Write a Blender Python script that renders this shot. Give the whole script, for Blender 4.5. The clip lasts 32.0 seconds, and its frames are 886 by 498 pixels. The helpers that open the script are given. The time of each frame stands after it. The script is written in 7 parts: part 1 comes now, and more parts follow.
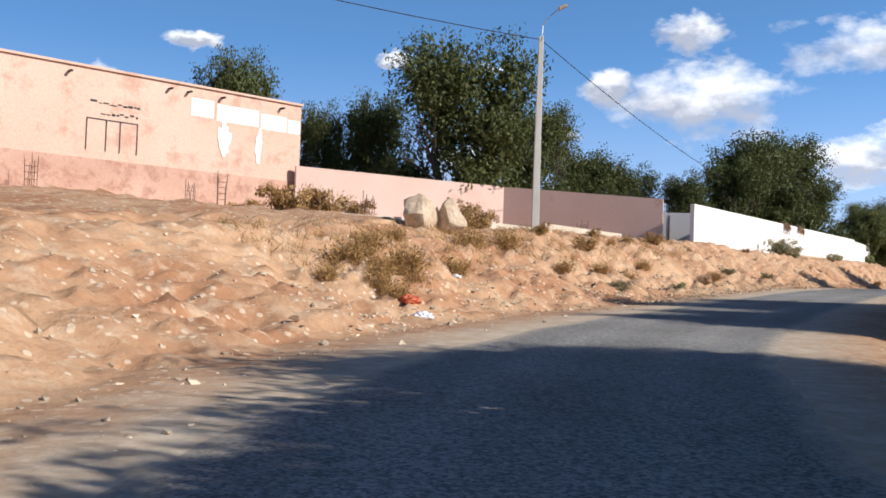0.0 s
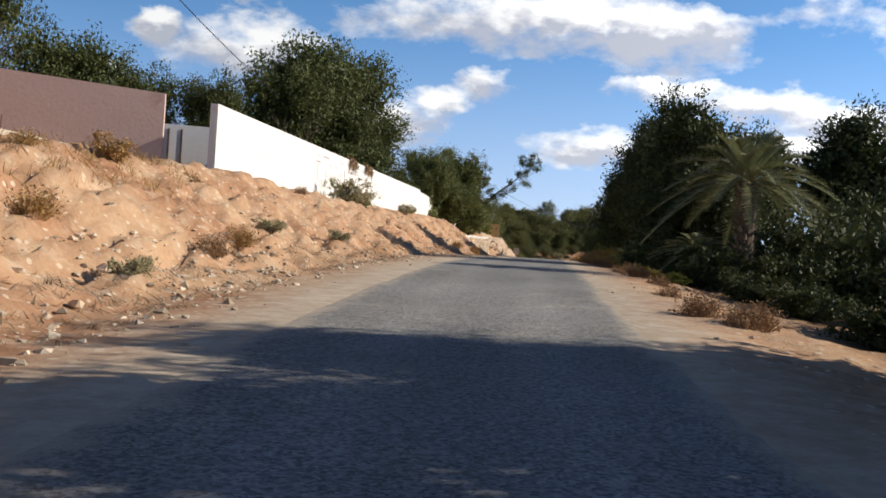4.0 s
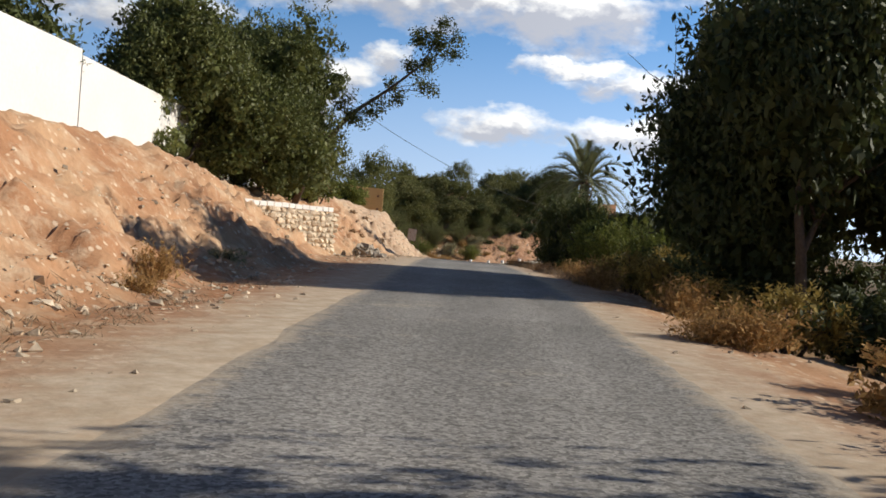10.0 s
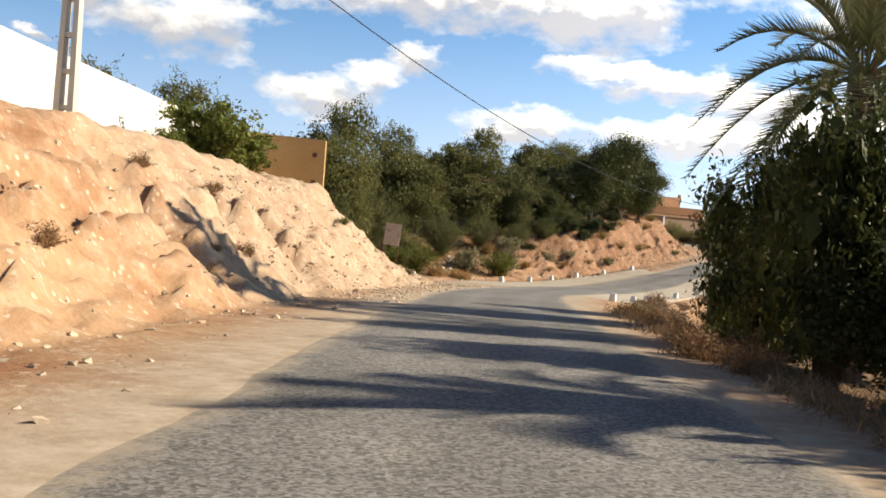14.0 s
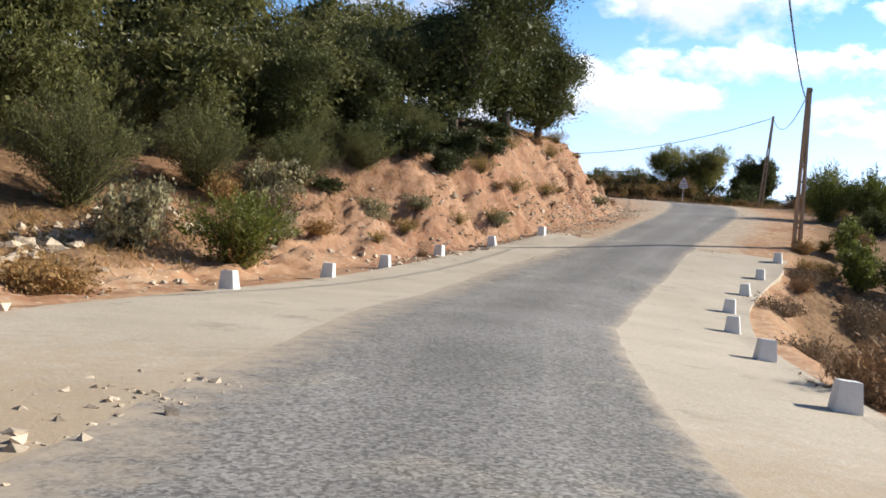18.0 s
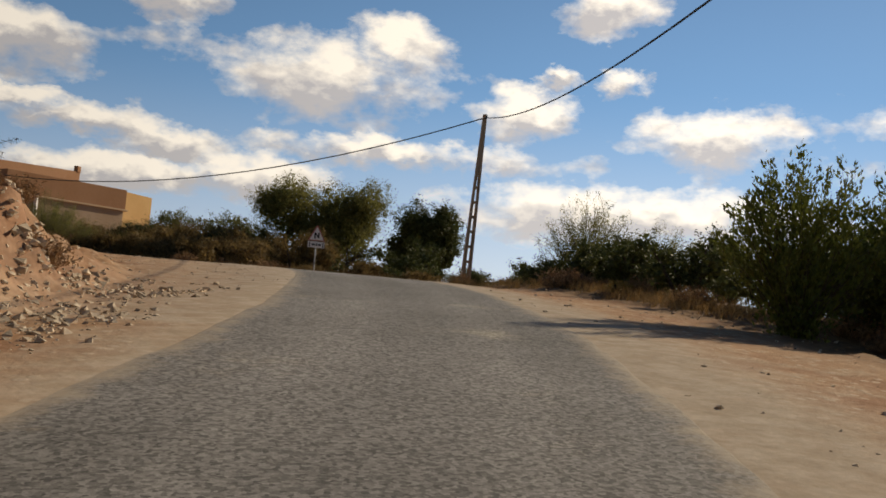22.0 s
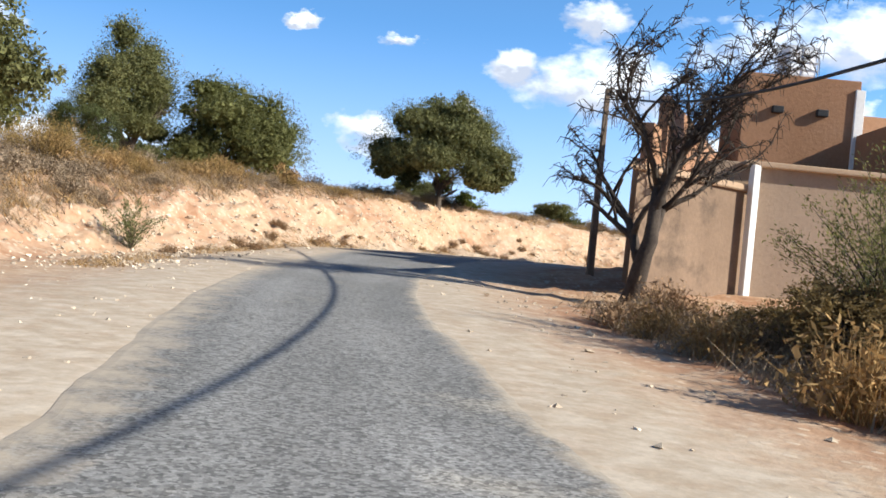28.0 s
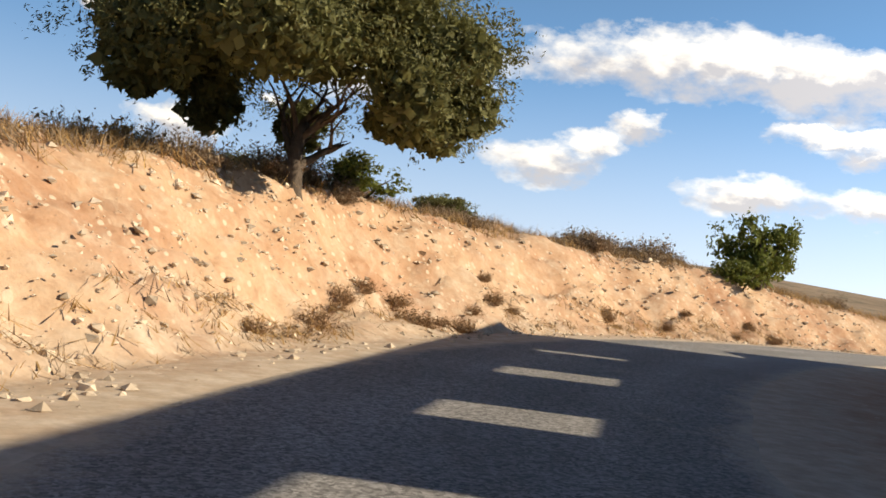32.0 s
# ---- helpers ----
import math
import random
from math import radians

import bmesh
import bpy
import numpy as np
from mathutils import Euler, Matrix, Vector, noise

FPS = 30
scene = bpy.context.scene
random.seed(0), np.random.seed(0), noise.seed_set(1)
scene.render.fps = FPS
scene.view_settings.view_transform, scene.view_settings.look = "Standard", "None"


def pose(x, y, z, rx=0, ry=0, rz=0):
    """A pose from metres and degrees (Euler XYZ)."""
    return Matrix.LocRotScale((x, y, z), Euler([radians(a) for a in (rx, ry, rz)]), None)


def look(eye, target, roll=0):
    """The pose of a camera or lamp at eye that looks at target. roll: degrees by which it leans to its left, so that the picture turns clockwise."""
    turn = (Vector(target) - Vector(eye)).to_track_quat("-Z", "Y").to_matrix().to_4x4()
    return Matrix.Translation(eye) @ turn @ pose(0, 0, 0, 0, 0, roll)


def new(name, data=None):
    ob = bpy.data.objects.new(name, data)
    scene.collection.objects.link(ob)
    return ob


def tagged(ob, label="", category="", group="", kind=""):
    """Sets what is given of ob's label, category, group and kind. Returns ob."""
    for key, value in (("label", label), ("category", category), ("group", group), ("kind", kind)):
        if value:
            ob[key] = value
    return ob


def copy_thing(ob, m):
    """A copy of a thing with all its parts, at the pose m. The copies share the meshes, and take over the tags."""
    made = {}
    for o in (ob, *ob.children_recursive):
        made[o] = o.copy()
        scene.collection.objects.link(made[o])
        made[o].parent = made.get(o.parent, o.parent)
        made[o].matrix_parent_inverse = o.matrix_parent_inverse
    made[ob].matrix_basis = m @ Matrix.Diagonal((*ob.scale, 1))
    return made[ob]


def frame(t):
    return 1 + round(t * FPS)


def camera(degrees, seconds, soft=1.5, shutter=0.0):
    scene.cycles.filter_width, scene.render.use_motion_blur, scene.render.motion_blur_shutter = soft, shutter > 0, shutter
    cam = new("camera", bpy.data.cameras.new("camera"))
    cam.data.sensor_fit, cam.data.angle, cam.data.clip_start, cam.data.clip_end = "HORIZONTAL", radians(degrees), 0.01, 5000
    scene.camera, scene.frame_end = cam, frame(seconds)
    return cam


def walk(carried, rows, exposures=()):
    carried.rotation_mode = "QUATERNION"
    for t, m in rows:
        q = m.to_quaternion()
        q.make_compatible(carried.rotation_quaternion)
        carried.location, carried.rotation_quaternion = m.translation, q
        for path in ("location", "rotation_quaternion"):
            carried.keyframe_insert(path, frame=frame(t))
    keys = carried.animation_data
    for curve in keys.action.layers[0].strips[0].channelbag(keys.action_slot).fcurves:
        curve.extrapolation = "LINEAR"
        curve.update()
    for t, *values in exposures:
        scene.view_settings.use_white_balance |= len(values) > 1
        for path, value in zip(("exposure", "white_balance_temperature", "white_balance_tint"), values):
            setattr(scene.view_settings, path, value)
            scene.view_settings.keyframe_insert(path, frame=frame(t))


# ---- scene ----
cam = camera(49.4, 32.0, soft=1.7)
PATH = [
    (0, (0.105, 0.075, 1.254), (0.107, 2.074, 1.324), 2.1),
    (0.5, (0.287, 2.688, 1.392), (0.344, 4.686, 1.448), 3.6),
    (1, (0.595, 5.538, 1.505), (0.716, 7.534, 1.539), 4.5),
    (1.5, (1.053, 8.478, 1.586), (1.275, 10.465, 1.613), 4.9),
    (2, (1.802, 11.59, 1.702), (2.182, 13.554, 1.722), 5.0),
    (2.5, (2.924, 15.056, 1.7), (3.478, 16.977, 1.726), 4.7),
    (3, (4.339, 18.467, 1.784), (5.041, 20.34, 1.799), 4.2),
    (3.5, (6.074, 22.033, 1.894), (6.883, 23.862, 1.909), 4.4),
    (4, (7.936, 26.292, 1.99), (8.836, 28.078, 1.998), 3.7),
    (4.5, (10.219, 30.751, 2.238), (11.174, 32.509, 2.241), 3.7),
    (6.5, (20.792, 48.434, 2.95), (21.835, 50.14, 2.939), 5.0),
    (7, (23.499, 52.596, 3.056), (24.535, 54.306, 3.048), 5.2),
    (7.5, (26.282, 57.254, 3.121), (27.326, 58.96, 3.112), 5.0),
    (8, (29.057, 61.519, 3.17), (30.108, 63.22, 3.155), 4.7),
    (8.5, (31.843, 65.614, 3.237), (32.906, 67.308, 3.217), 4.5),
    (9, (34.786, 69.962, 3.293), (35.856, 71.652, 3.267), 4.6),
    (9.5, (37.711, 74.293, 3.242), (38.785, 75.98, 3.216), 4.7),
    (10, (40.63, 78.753, 3.192), (41.703, 80.441, 3.163), 4.5),
    (10.5, (43.747, 83.386, 3.204), (44.818, 85.075, 3.175), 4.2),
    (11, (46.719, 87.837, 3.29), (47.788, 89.527, 3.268), 4.8),
    (11.5, (49.777, 92.384, 3.329), (50.841, 94.077, 3.308), 5.5),
    (12, (53.011, 97.179, 3.345), (54.071, 98.875, 3.328), 5.4),
    (12.5, (56.241, 102.145, 3.387), (57.297, 103.844, 3.364), 5.1),
    (13, (59.356, 106.909, 3.391), (60.393, 108.618, 3.364), 4.8),
    (13.5, (62.501, 111.762, 3.32), (63.527, 113.479, 3.293), 4.5),
    (15.5, (74.936, 130.728, 2.954), (76.017, 132.409, 2.893), 4.9),
    (16, (78.263, 135.633, 2.799), (79.379, 137.291, 2.735), 5.1),
    (16.5, (81.912, 140.646, 2.654), (83.083, 142.265, 2.579), 5.2),
    (17, (85.652, 145.571, 2.487), (86.885, 147.143, 2.4), 4.9),
    (17.5, (89.76, 150.426, 2.261), (91.053, 151.949, 2.178), 4.6),
    (18, (93.895, 154.895, 2.094), (95.248, 156.366, 2.013), 3.9),
    (18.5, (98.326, 159.247, 1.853), (99.741, 160.658, 1.769), 2.7),
    (19, (102.775, 163.245, 1.678), (104.271, 164.568, 1.567), 2.6),
    (19.5, (107.703, 167.133, 1.509), (109.283, 168.355, 1.403), 2.4),
    (20, (112.409, 170.296, 1.41), (114.06, 171.422, 1.324), 2.6),
    (20.5, (116.46, 172.739, 1.497), (118.164, 173.778, 1.626), 4.7),
    (21, (121.572, 175.812, 1.803), (123.332, 176.752, 1.929), 5.0),
    (21.5, (125.917, 178.029, 2.267), (127.706, 178.912, 2.418), 4.9),
    (22, (130.1, 179.833, 2.786), (131.903, 180.687, 2.922), 4.5),
    (22.5, (134.751, 181.856, 3.349), (136.542, 182.733, 3.507), 5.5),
    (23, (139.521, 184.121, 3.838), (141.29, 185.044, 3.981), 5.5),
    (23.5, (143.559, 186.157, 4.146), (145.288, 187.153, 4.286), 5.7),
    (24, (147.287, 188.533, 4.472), (148.962, 189.62, 4.597), 5.9),
    (24.5, (150.676, 190.805, 4.839), (152.269, 192.011, 4.924), 5.7),
    (26.5, (160.908, 203.045, 5.332), (161.878, 204.794, 5.386), 7.3),
    (27, (162.527, 206.553, 5.436), (163.274, 208.408, 5.481), 6.8),
    (27.5, (163.727, 210.174, 5.627), (164.211, 212.115, 5.654), 6.3),
    (28, (164.264, 213.85, 5.73), (164.486, 215.837, 5.754), 5.8),
    (28.5, (164.369, 217.781, 5.878), (164.374, 219.781, 5.903), 6.2),
    (29, (164.211, 221.803, 5.946), (164.118, 223.801, 5.962), 6.4),
    (29.5, (164.166, 225.729, 6.175), (164.065, 227.726, 6.199), 6.3),
    (30, (164.122, 229.9, 6.299), (164.085, 231.899, 6.338), 6.4),
    (30.5, (164.286, 234.305, 6.432), (164.37, 236.302, 6.499), 6.6),
    (31, (164.799, 238.292, 6.548), (165.029, 240.276, 6.637), 6.2),
    (31.5, (165.5, 242.485, 6.824), (165.923, 244.438, 6.907), 6.6),
    (32, (166.658, 246.349, 7.139), (167.272, 248.251, 7.201), 6.7),
]
# seconds, stops, kelvin, tint
EXPOSURES = [(0.0, 0.3, 6250, 11), (4.0, 0.1, 6600, 10), (9.0, 0.02, 6850, 9), (11.0, 0.2, 6600, 9), (12.0, 0.42, 7700, 9), (13.0, 0.45, 7600, 9), (16.0, 0.55, 7300, 10), (19.5, 0.4, 6250, 9), (21.0, -0.38, 7900, 10), (22.5, -0.58, 8200, 11),
             (24.5, -0.7, 8500, 11), (26.5, 0.34, 8900, 11), (27.0, 0.36, 8900, 12), (27.5, 0.65, 7200, 10), (28.0, 0.72, 6200, 7), (30.0, 0.66, 6150, 7), (32.0, 0.4, 7700, 10)]
walk(cam, [(t, look(eye, target, roll)) for t, eye, target, roll in PATH],
     exposures=EXPOSURES)

# ---------------------------------------------------------------- light
SUN_BEARING, SUN_HEIGHT = 115.0, 28.0
sun_data = bpy.data.lights.new("sun", "SUN")
sun_data.energy, sun_data.angle, sun_data.color = 5.0, radians(0.55), (1.0, 0.93, 0.82)
sun = new("sun", sun_data)
sb, sh = radians(SUN_BEARING), radians(SUN_HEIGHT)
to_sun = Vector((math.sin(sb) * math.cos(sh), math.cos(sb) * math.cos(sh), math.sin(sh)))
sun.rotation_euler = (-to_sun).to_track_quat("-Z", "Y").to_euler()

# cumulus clouds: bearing, height, half width, half height, in degrees
CLOUDS = [
    (15.2, 11.0, 5.0, 1.9), (9.4, 11.9, 1.4, 1.1), (7.2, 9.2, 0.9, 0.6), (13.9, 14.9, 2.0, 1.0), (-20.1, 10.6, 2.0, 1.0), (-14.8, 13.3, 1.4, 0.5),
    (32.0, 13.9, 12.5, 1.9), (28.6, 10.2, 1.8, 1.1), (25.6, 8.6, 2.4, 1.1), (39.5, 10.1, 4.2, 0.7), (35.3, 6.7, 3.8, 1.2), (24.0, 7.6, 4.0, 1.3), (48.5, 8.6, 3.6, 1.1),
    (53.5, 7.0, 5.0, 1.4), (2.6, 12.6, 1.2, 0.45), (-3.4, 13.1, 1.0, 0.35), (1.3, 7.0, 2.7, 1.1), (-19.0, 4.5, 9.0, 1.2),
    (39.0, 13.4, 5.6, 2.0), (47.2, 16.8, 4.4, 1.3), (57.6, 13.3, 7.4, 2.5), (61.0, 15.6, 3.4, 1.6), (69.0, 12.0, 3.7, 1.6), (70.6, 14.5, 1.4, 0.7),
    (74.5, 14.1, 1.8, 0.8), (80.0, 11.0, 4.6, 1.9), (73.0, 18.4, 3.4, 1.5), (43.0, 9.4, 5.2, 1.0), (62.0, 9.3, 10.0, 1.0), (45.0, 6.6, 8.5, 1.1),
    (75.0, 6.5, 13.0, 1.8), (100.0, 11.0, 12.0, 3.0), (130.0, 16.0, 14.0, 3.0), (-60.0, 14.0, 13.0, 3.0), (-110.0, 18.0, 14.0, 3.5), (180.0, 15.0, 15.0, 3.0),
]


def node(tree, kind, **values):
    n = tree.nodes.new(kind)
    for key, value in values.items():
        if key.startswith("i_"):
            n.inputs[int(key[2:])].default_value = value
        else:
            setattr(n, key, value)
    return n


def math_node(tree, op, a, b=None, clamp=False):
    n = tree.nodes.new("ShaderNodeMath")
    n.operation, n.use_clamp = op, clamp
    for i, v in enumerate((a, b)):
        if v is None:
            continue
        if isinstance(v, (int, float)):
            n.inputs[i].default_value = v
        else:
            tree.links.new(v, n.inputs[i])
    return n.outputs[0]


def build_world():
    world = bpy.data.worlds.new("sky")
    scene.world = world
    world.use_nodes = True
    tr = world.node_tree
    tr.nodes.clear()
    L = tr.links.new
    coord = node(tr, "ShaderNodeTexCoord")
    sky = node(tr, "ShaderNodeTexSky", sky_type="NISHITA", sun_disc=False, sun_elevation=sh, sun_rotation=sb,
               altitude=900.0, air_density=1.0, dust_density=0.6, ozone_density=2.2)
    sep = node(tr, "ShaderNodeSeparateXYZ")
    L(coord.outputs["Generated"], sep.inputs[0])
    az = math_node(tr, "MULTIPLY", math_node(tr, "ARCTAN2", sep.outputs[0], sep.outputs[1]), 57.2958)
    el = math_node(tr, "MULTIPLY", math_node(tr, "ARCSINE", sep.outputs[2]), 57.2958)
    stretch = node(tr, "ShaderNodeMapping")
    stretch.inputs["Scale"].default_value = (1, 1, 1.8)
    L(coord.outputs["Generated"], stretch.inputs[0])
    big = node(tr, "ShaderNodeTexNoise")
    big.inputs["Scale"].default_value, big.inputs["Detail"].default_value, big.inputs["Roughness"].default_value = 13.0, 9.0, 0.58
    L(stretch.outputs[0], big.inputs["Vector"])
    fine = node(tr, "ShaderNodeTexNoise")
    fine.inputs["Scale"].default_value, fine.inputs["Detail"].default_value = 42.0, 6.0
    L(stretch.outputs[0], fine.inputs["Vector"])
    field, under = None, None
    # the outlines billow: the bearing and height are stirred before the ellipses are laid out
    puff = node(tr, "ShaderNodeTexNoise")
    puff.inputs["Scale"].default_value, puff.inputs["Detail"].default_value, puff.inputs["Roughness"].default_value = 30.0, 8.0, 0.6
    L(stretch.outputs[0], puff.inputs["Vector"])
    stir = node(tr, "ShaderNodeSeparateColor")
    L(puff.outputs["Color"], stir.inputs[0])
    az2 = math_node(tr, "ADD", az, math_node(tr, "MULTIPLY", math_node(tr, "SUBTRACT", stir.outputs[0], 0.5), 3.4))
    el2 = math_node(tr, "ADD", el, math_node(tr, "MULTIPLY", math_node(tr, "SUBTRACT", stir.outputs[1], 0.5), 2.2))
    for a0, e0, ra, re in CLOUDS:
        da = math_node(tr, "DIVIDE", math_node(tr, "SUBTRACT", az2, a0), ra * 1.12)
        de = math_node(tr, "DIVIDE", math_node(tr, "SUBTRACT", el2, e0), re * 1.2)
        d2 = math_node(tr, "ADD", math_node(tr, "MULTIPLY", da, da), math_node(tr, "MULTIPLY", de, de))
        f = math_node(tr, "SUBTRACT", 1.0, math_node(tr, "POWER", d2, 0.6))
        lit = math_node(tr, "MULTIPLY", math_node(tr, "SUBTRACT", 1.0, d2, True), de)
        field = f if field is None else math_node(tr, "MAXIMUM", field, f)
        under = lit if under is None else math_node(tr, "ADD", under, lit)
    wob = math_node(tr, "MULTIPLY", math_node(tr, "SUBTRACT", big.outputs[0], 0.52), 2.6)
    dens = math_node(tr, "ADD", math_node(tr, "MAXIMUM", field, -1.2), wob)
    mask = math_node(tr, "MULTIPLY", dens, 1.5, True)
    mask = math_node(tr, "SMOOTH_MIN", mask, 0.97)
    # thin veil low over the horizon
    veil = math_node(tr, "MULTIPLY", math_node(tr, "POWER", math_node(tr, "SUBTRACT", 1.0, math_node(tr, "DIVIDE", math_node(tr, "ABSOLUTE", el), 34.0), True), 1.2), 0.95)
    shade = math_node(tr, "ADD", math_node(tr, "MULTIPLY", math_node(tr, "SUBTRACT", fine.outputs[0], 0.45), 2.4),
                      math_node(tr, "ADD", math_node(tr, "MULTIPLY", under, 2.2), 0.42), True)
    tone = node(tr, "ShaderNodeMixRGB")
    tone.inputs[1].default_value, tone.inputs[2].default_value = (8.8, 9.1, 10.3, 1), (18.6, 18.5, 18.2, 1)
    L(shade, tone.inputs[0])
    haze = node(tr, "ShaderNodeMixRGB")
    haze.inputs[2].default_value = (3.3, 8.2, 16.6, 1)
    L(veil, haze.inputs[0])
    blue = node(tr, "ShaderNodeMixRGB", blend_type="MULTIPLY")
    blue.inputs[0].default_value, blue.inputs[2].default_value = 1.0, (0.54, 0.73, 0.98, 1)
    L(sky.outputs[0], blue.inputs[1])
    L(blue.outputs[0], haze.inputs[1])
    low = math_node(tr, "MULTIPLY", math_node(tr, "POWER", math_node(tr, "SUBTRACT", 1.0, math_node(tr, "DIVIDE", math_node(tr, "ABSOLUTE", el), 14.0), True), 1.6), 0.85)
    pale = node(tr, "ShaderNodeMixRGB")
    pale.inputs[2].default_value = (12.0, 13.8, 16.0, 1)
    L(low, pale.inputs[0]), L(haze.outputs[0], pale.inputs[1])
    mix = node(tr, "ShaderNodeMixRGB")
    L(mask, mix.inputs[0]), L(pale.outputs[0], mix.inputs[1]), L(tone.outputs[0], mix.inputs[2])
    bg = node(tr, "ShaderNodeBackground")
    bg.inputs[1].default_value = 0.05
    # the sky brightens towards the sun's side
    off = math_node(tr, "DIVIDE", math_node(tr, "SUBTRACT", az, 85.0), 42.0)
    near_sun = math_node(tr, "ADD", 0.98, math_node(tr, "MULTIPLY", math_node(tr, "EXPONENT", math_node(tr, "MULTIPLY", math_node(tr, "MULTIPLY", off, off), -1.0)), 1.0))
    glow = node(tr, "ShaderNodeVectorMath", operation="SCALE")
    L(mix.outputs[0], glow.inputs[0]), L(near_sun, glow.inputs["Scale"])
    L(glow.outputs[0], bg.inputs[0])
    out = node(tr, "ShaderNodeOutputWorld")
    L(bg.outputs[0], out.inputs[0])


build_world()

# ---------------------------------------------------------------- materials


def material(name, a, b, rough=0.9, scale=0.6, fine=14.0, bump=0.3, contrast=0.35, islands=0.0, translucent=0.0,
             stain=None, stain_scale=0.25, stain_at=0.56, metal=0.0, grain=0.35, per_object=0.0):
    """Two-scale surface: colours a and b mixed by broad noise, grain on top, relief from fine noise."""
    m = bpy.data.materials.new(name)
    m.use_nodes = True
    tr = m.node_tree
    L = tr.links.new
    bs = tr.nodes["Principled BSDF"]
    coord = node(tr, "ShaderNodeTexCoord")
    n1 = node(tr, "ShaderNodeTexNoise")
    n1.inputs["Scale"].default_value, n1.inputs["Detail"].default_value = scale, 6.0
    n2 = node(tr, "ShaderNodeTexNoise")
    n2.inputs["Scale"].default_value, n2.inputs["Detail"].default_value = fine, 5.0
    n2.inputs["Roughness"].default_value = 0.65
    L(coord.outputs["Object"], n1.inputs["Vector"]), L(coord.outputs["Object"], n2.inputs["Vector"])
    fac = math_node(tr, "ADD", math_node(tr, "MULTIPLY", math_node(tr, "SUBTRACT", n1.outputs[0], 0.5), 1.0 / max(contrast, 0.01)), 0.5, True)
    mix = node(tr, "ShaderNodeMixRGB")
    mix.inputs[1].default_value, mix.inputs[2].default_value = (*a, 1), (*b, 1)
    L(fac, mix.inputs[0])
    last = mix.outputs[0]
    if stain:
        n3 = node(tr, "ShaderNodeTexNoise")
        n3.inputs["Scale"].default_value, n3.inputs["Detail"].default_value = stain_scale, 8.0
        n3.inputs["Roughness"].default_value = 0.7
        L(coord.outputs["Object"], n3.inputs["Vector"])
        f3 = math_node(tr, "MULTIPLY", math_node(tr, "SUBTRACT", n3.outputs[0], stain_at), 9.0, True)
        mx = node(tr, "ShaderNodeMixRGB")
        mx.inputs[2].default_value = (*stain, 1)
        L(math_node(tr, "MULTIPLY", f3, 0.8), mx.inputs[0]), L(last, mx.inputs[1])
        last = mx.outputs[0]
    val = math_node(tr, "ADD", math_node(tr, "MULTIPLY", math_node(tr, "SUBTRACT", n2.outputs[0], 0.5), 2.0 * grain), 1.0)
    if islands:
        geo = node(tr, "ShaderNodeNewGeometry")
        val = math_node(tr, "MULTIPLY", val, math_node(tr, "ADD", math_node(tr, "MULTIPLY", math_node(tr, "SUBTRACT", geo.outputs["Random Per Island"], 0.5), islands), 1.0))
    if per_object:
        oi = node(tr, "ShaderNodeObjectInfo")
        val = math_node(tr, "MULTIPLY", val, math_node(tr, "ADD", math_node(tr, "MULTIPLY", math_node(tr, "SUBTRACT", oi.outputs["Random"], 0.5), per_object), 1.0))
    sc = node(tr, "ShaderNodeVectorMath", operation="SCALE")
    L(last, sc.inputs[0]), L(val, sc.inputs["Scale"])
    L(sc.outputs[0], bs.inputs["Base Color"])
    bs.inputs["Roughness"].default_value, bs.inputs["Metallic"].default_value = rough, metal
    bs.inputs["Specular IOR Level"].default_value = 0.25 if metal == 0 else 0.5
    if bump:
        bp = node(tr, "ShaderNodeBump")
        bp.inputs["Strength"].default_value, bp.inputs["Distance"].default_value = bump, 0.03
        L(n2.outputs[0], bp.inputs["Height"]), L(bp.outputs[0], bs.inputs["Normal"])
    if translucent:
        tl = node(tr, "ShaderNodeBsdfTranslucent")
        L(sc.outputs[0], tl.inputs[0])
        ms = node(tr, "ShaderNodeMixShader")
        ms.inputs[0].default_value = translucent
        L(bs.outputs[0], ms.inputs[1]), L(tl.outputs[0], ms.inputs[2])
        L(ms.outputs[0], tr.nodes["Material Output"].inputs[0])
    return m


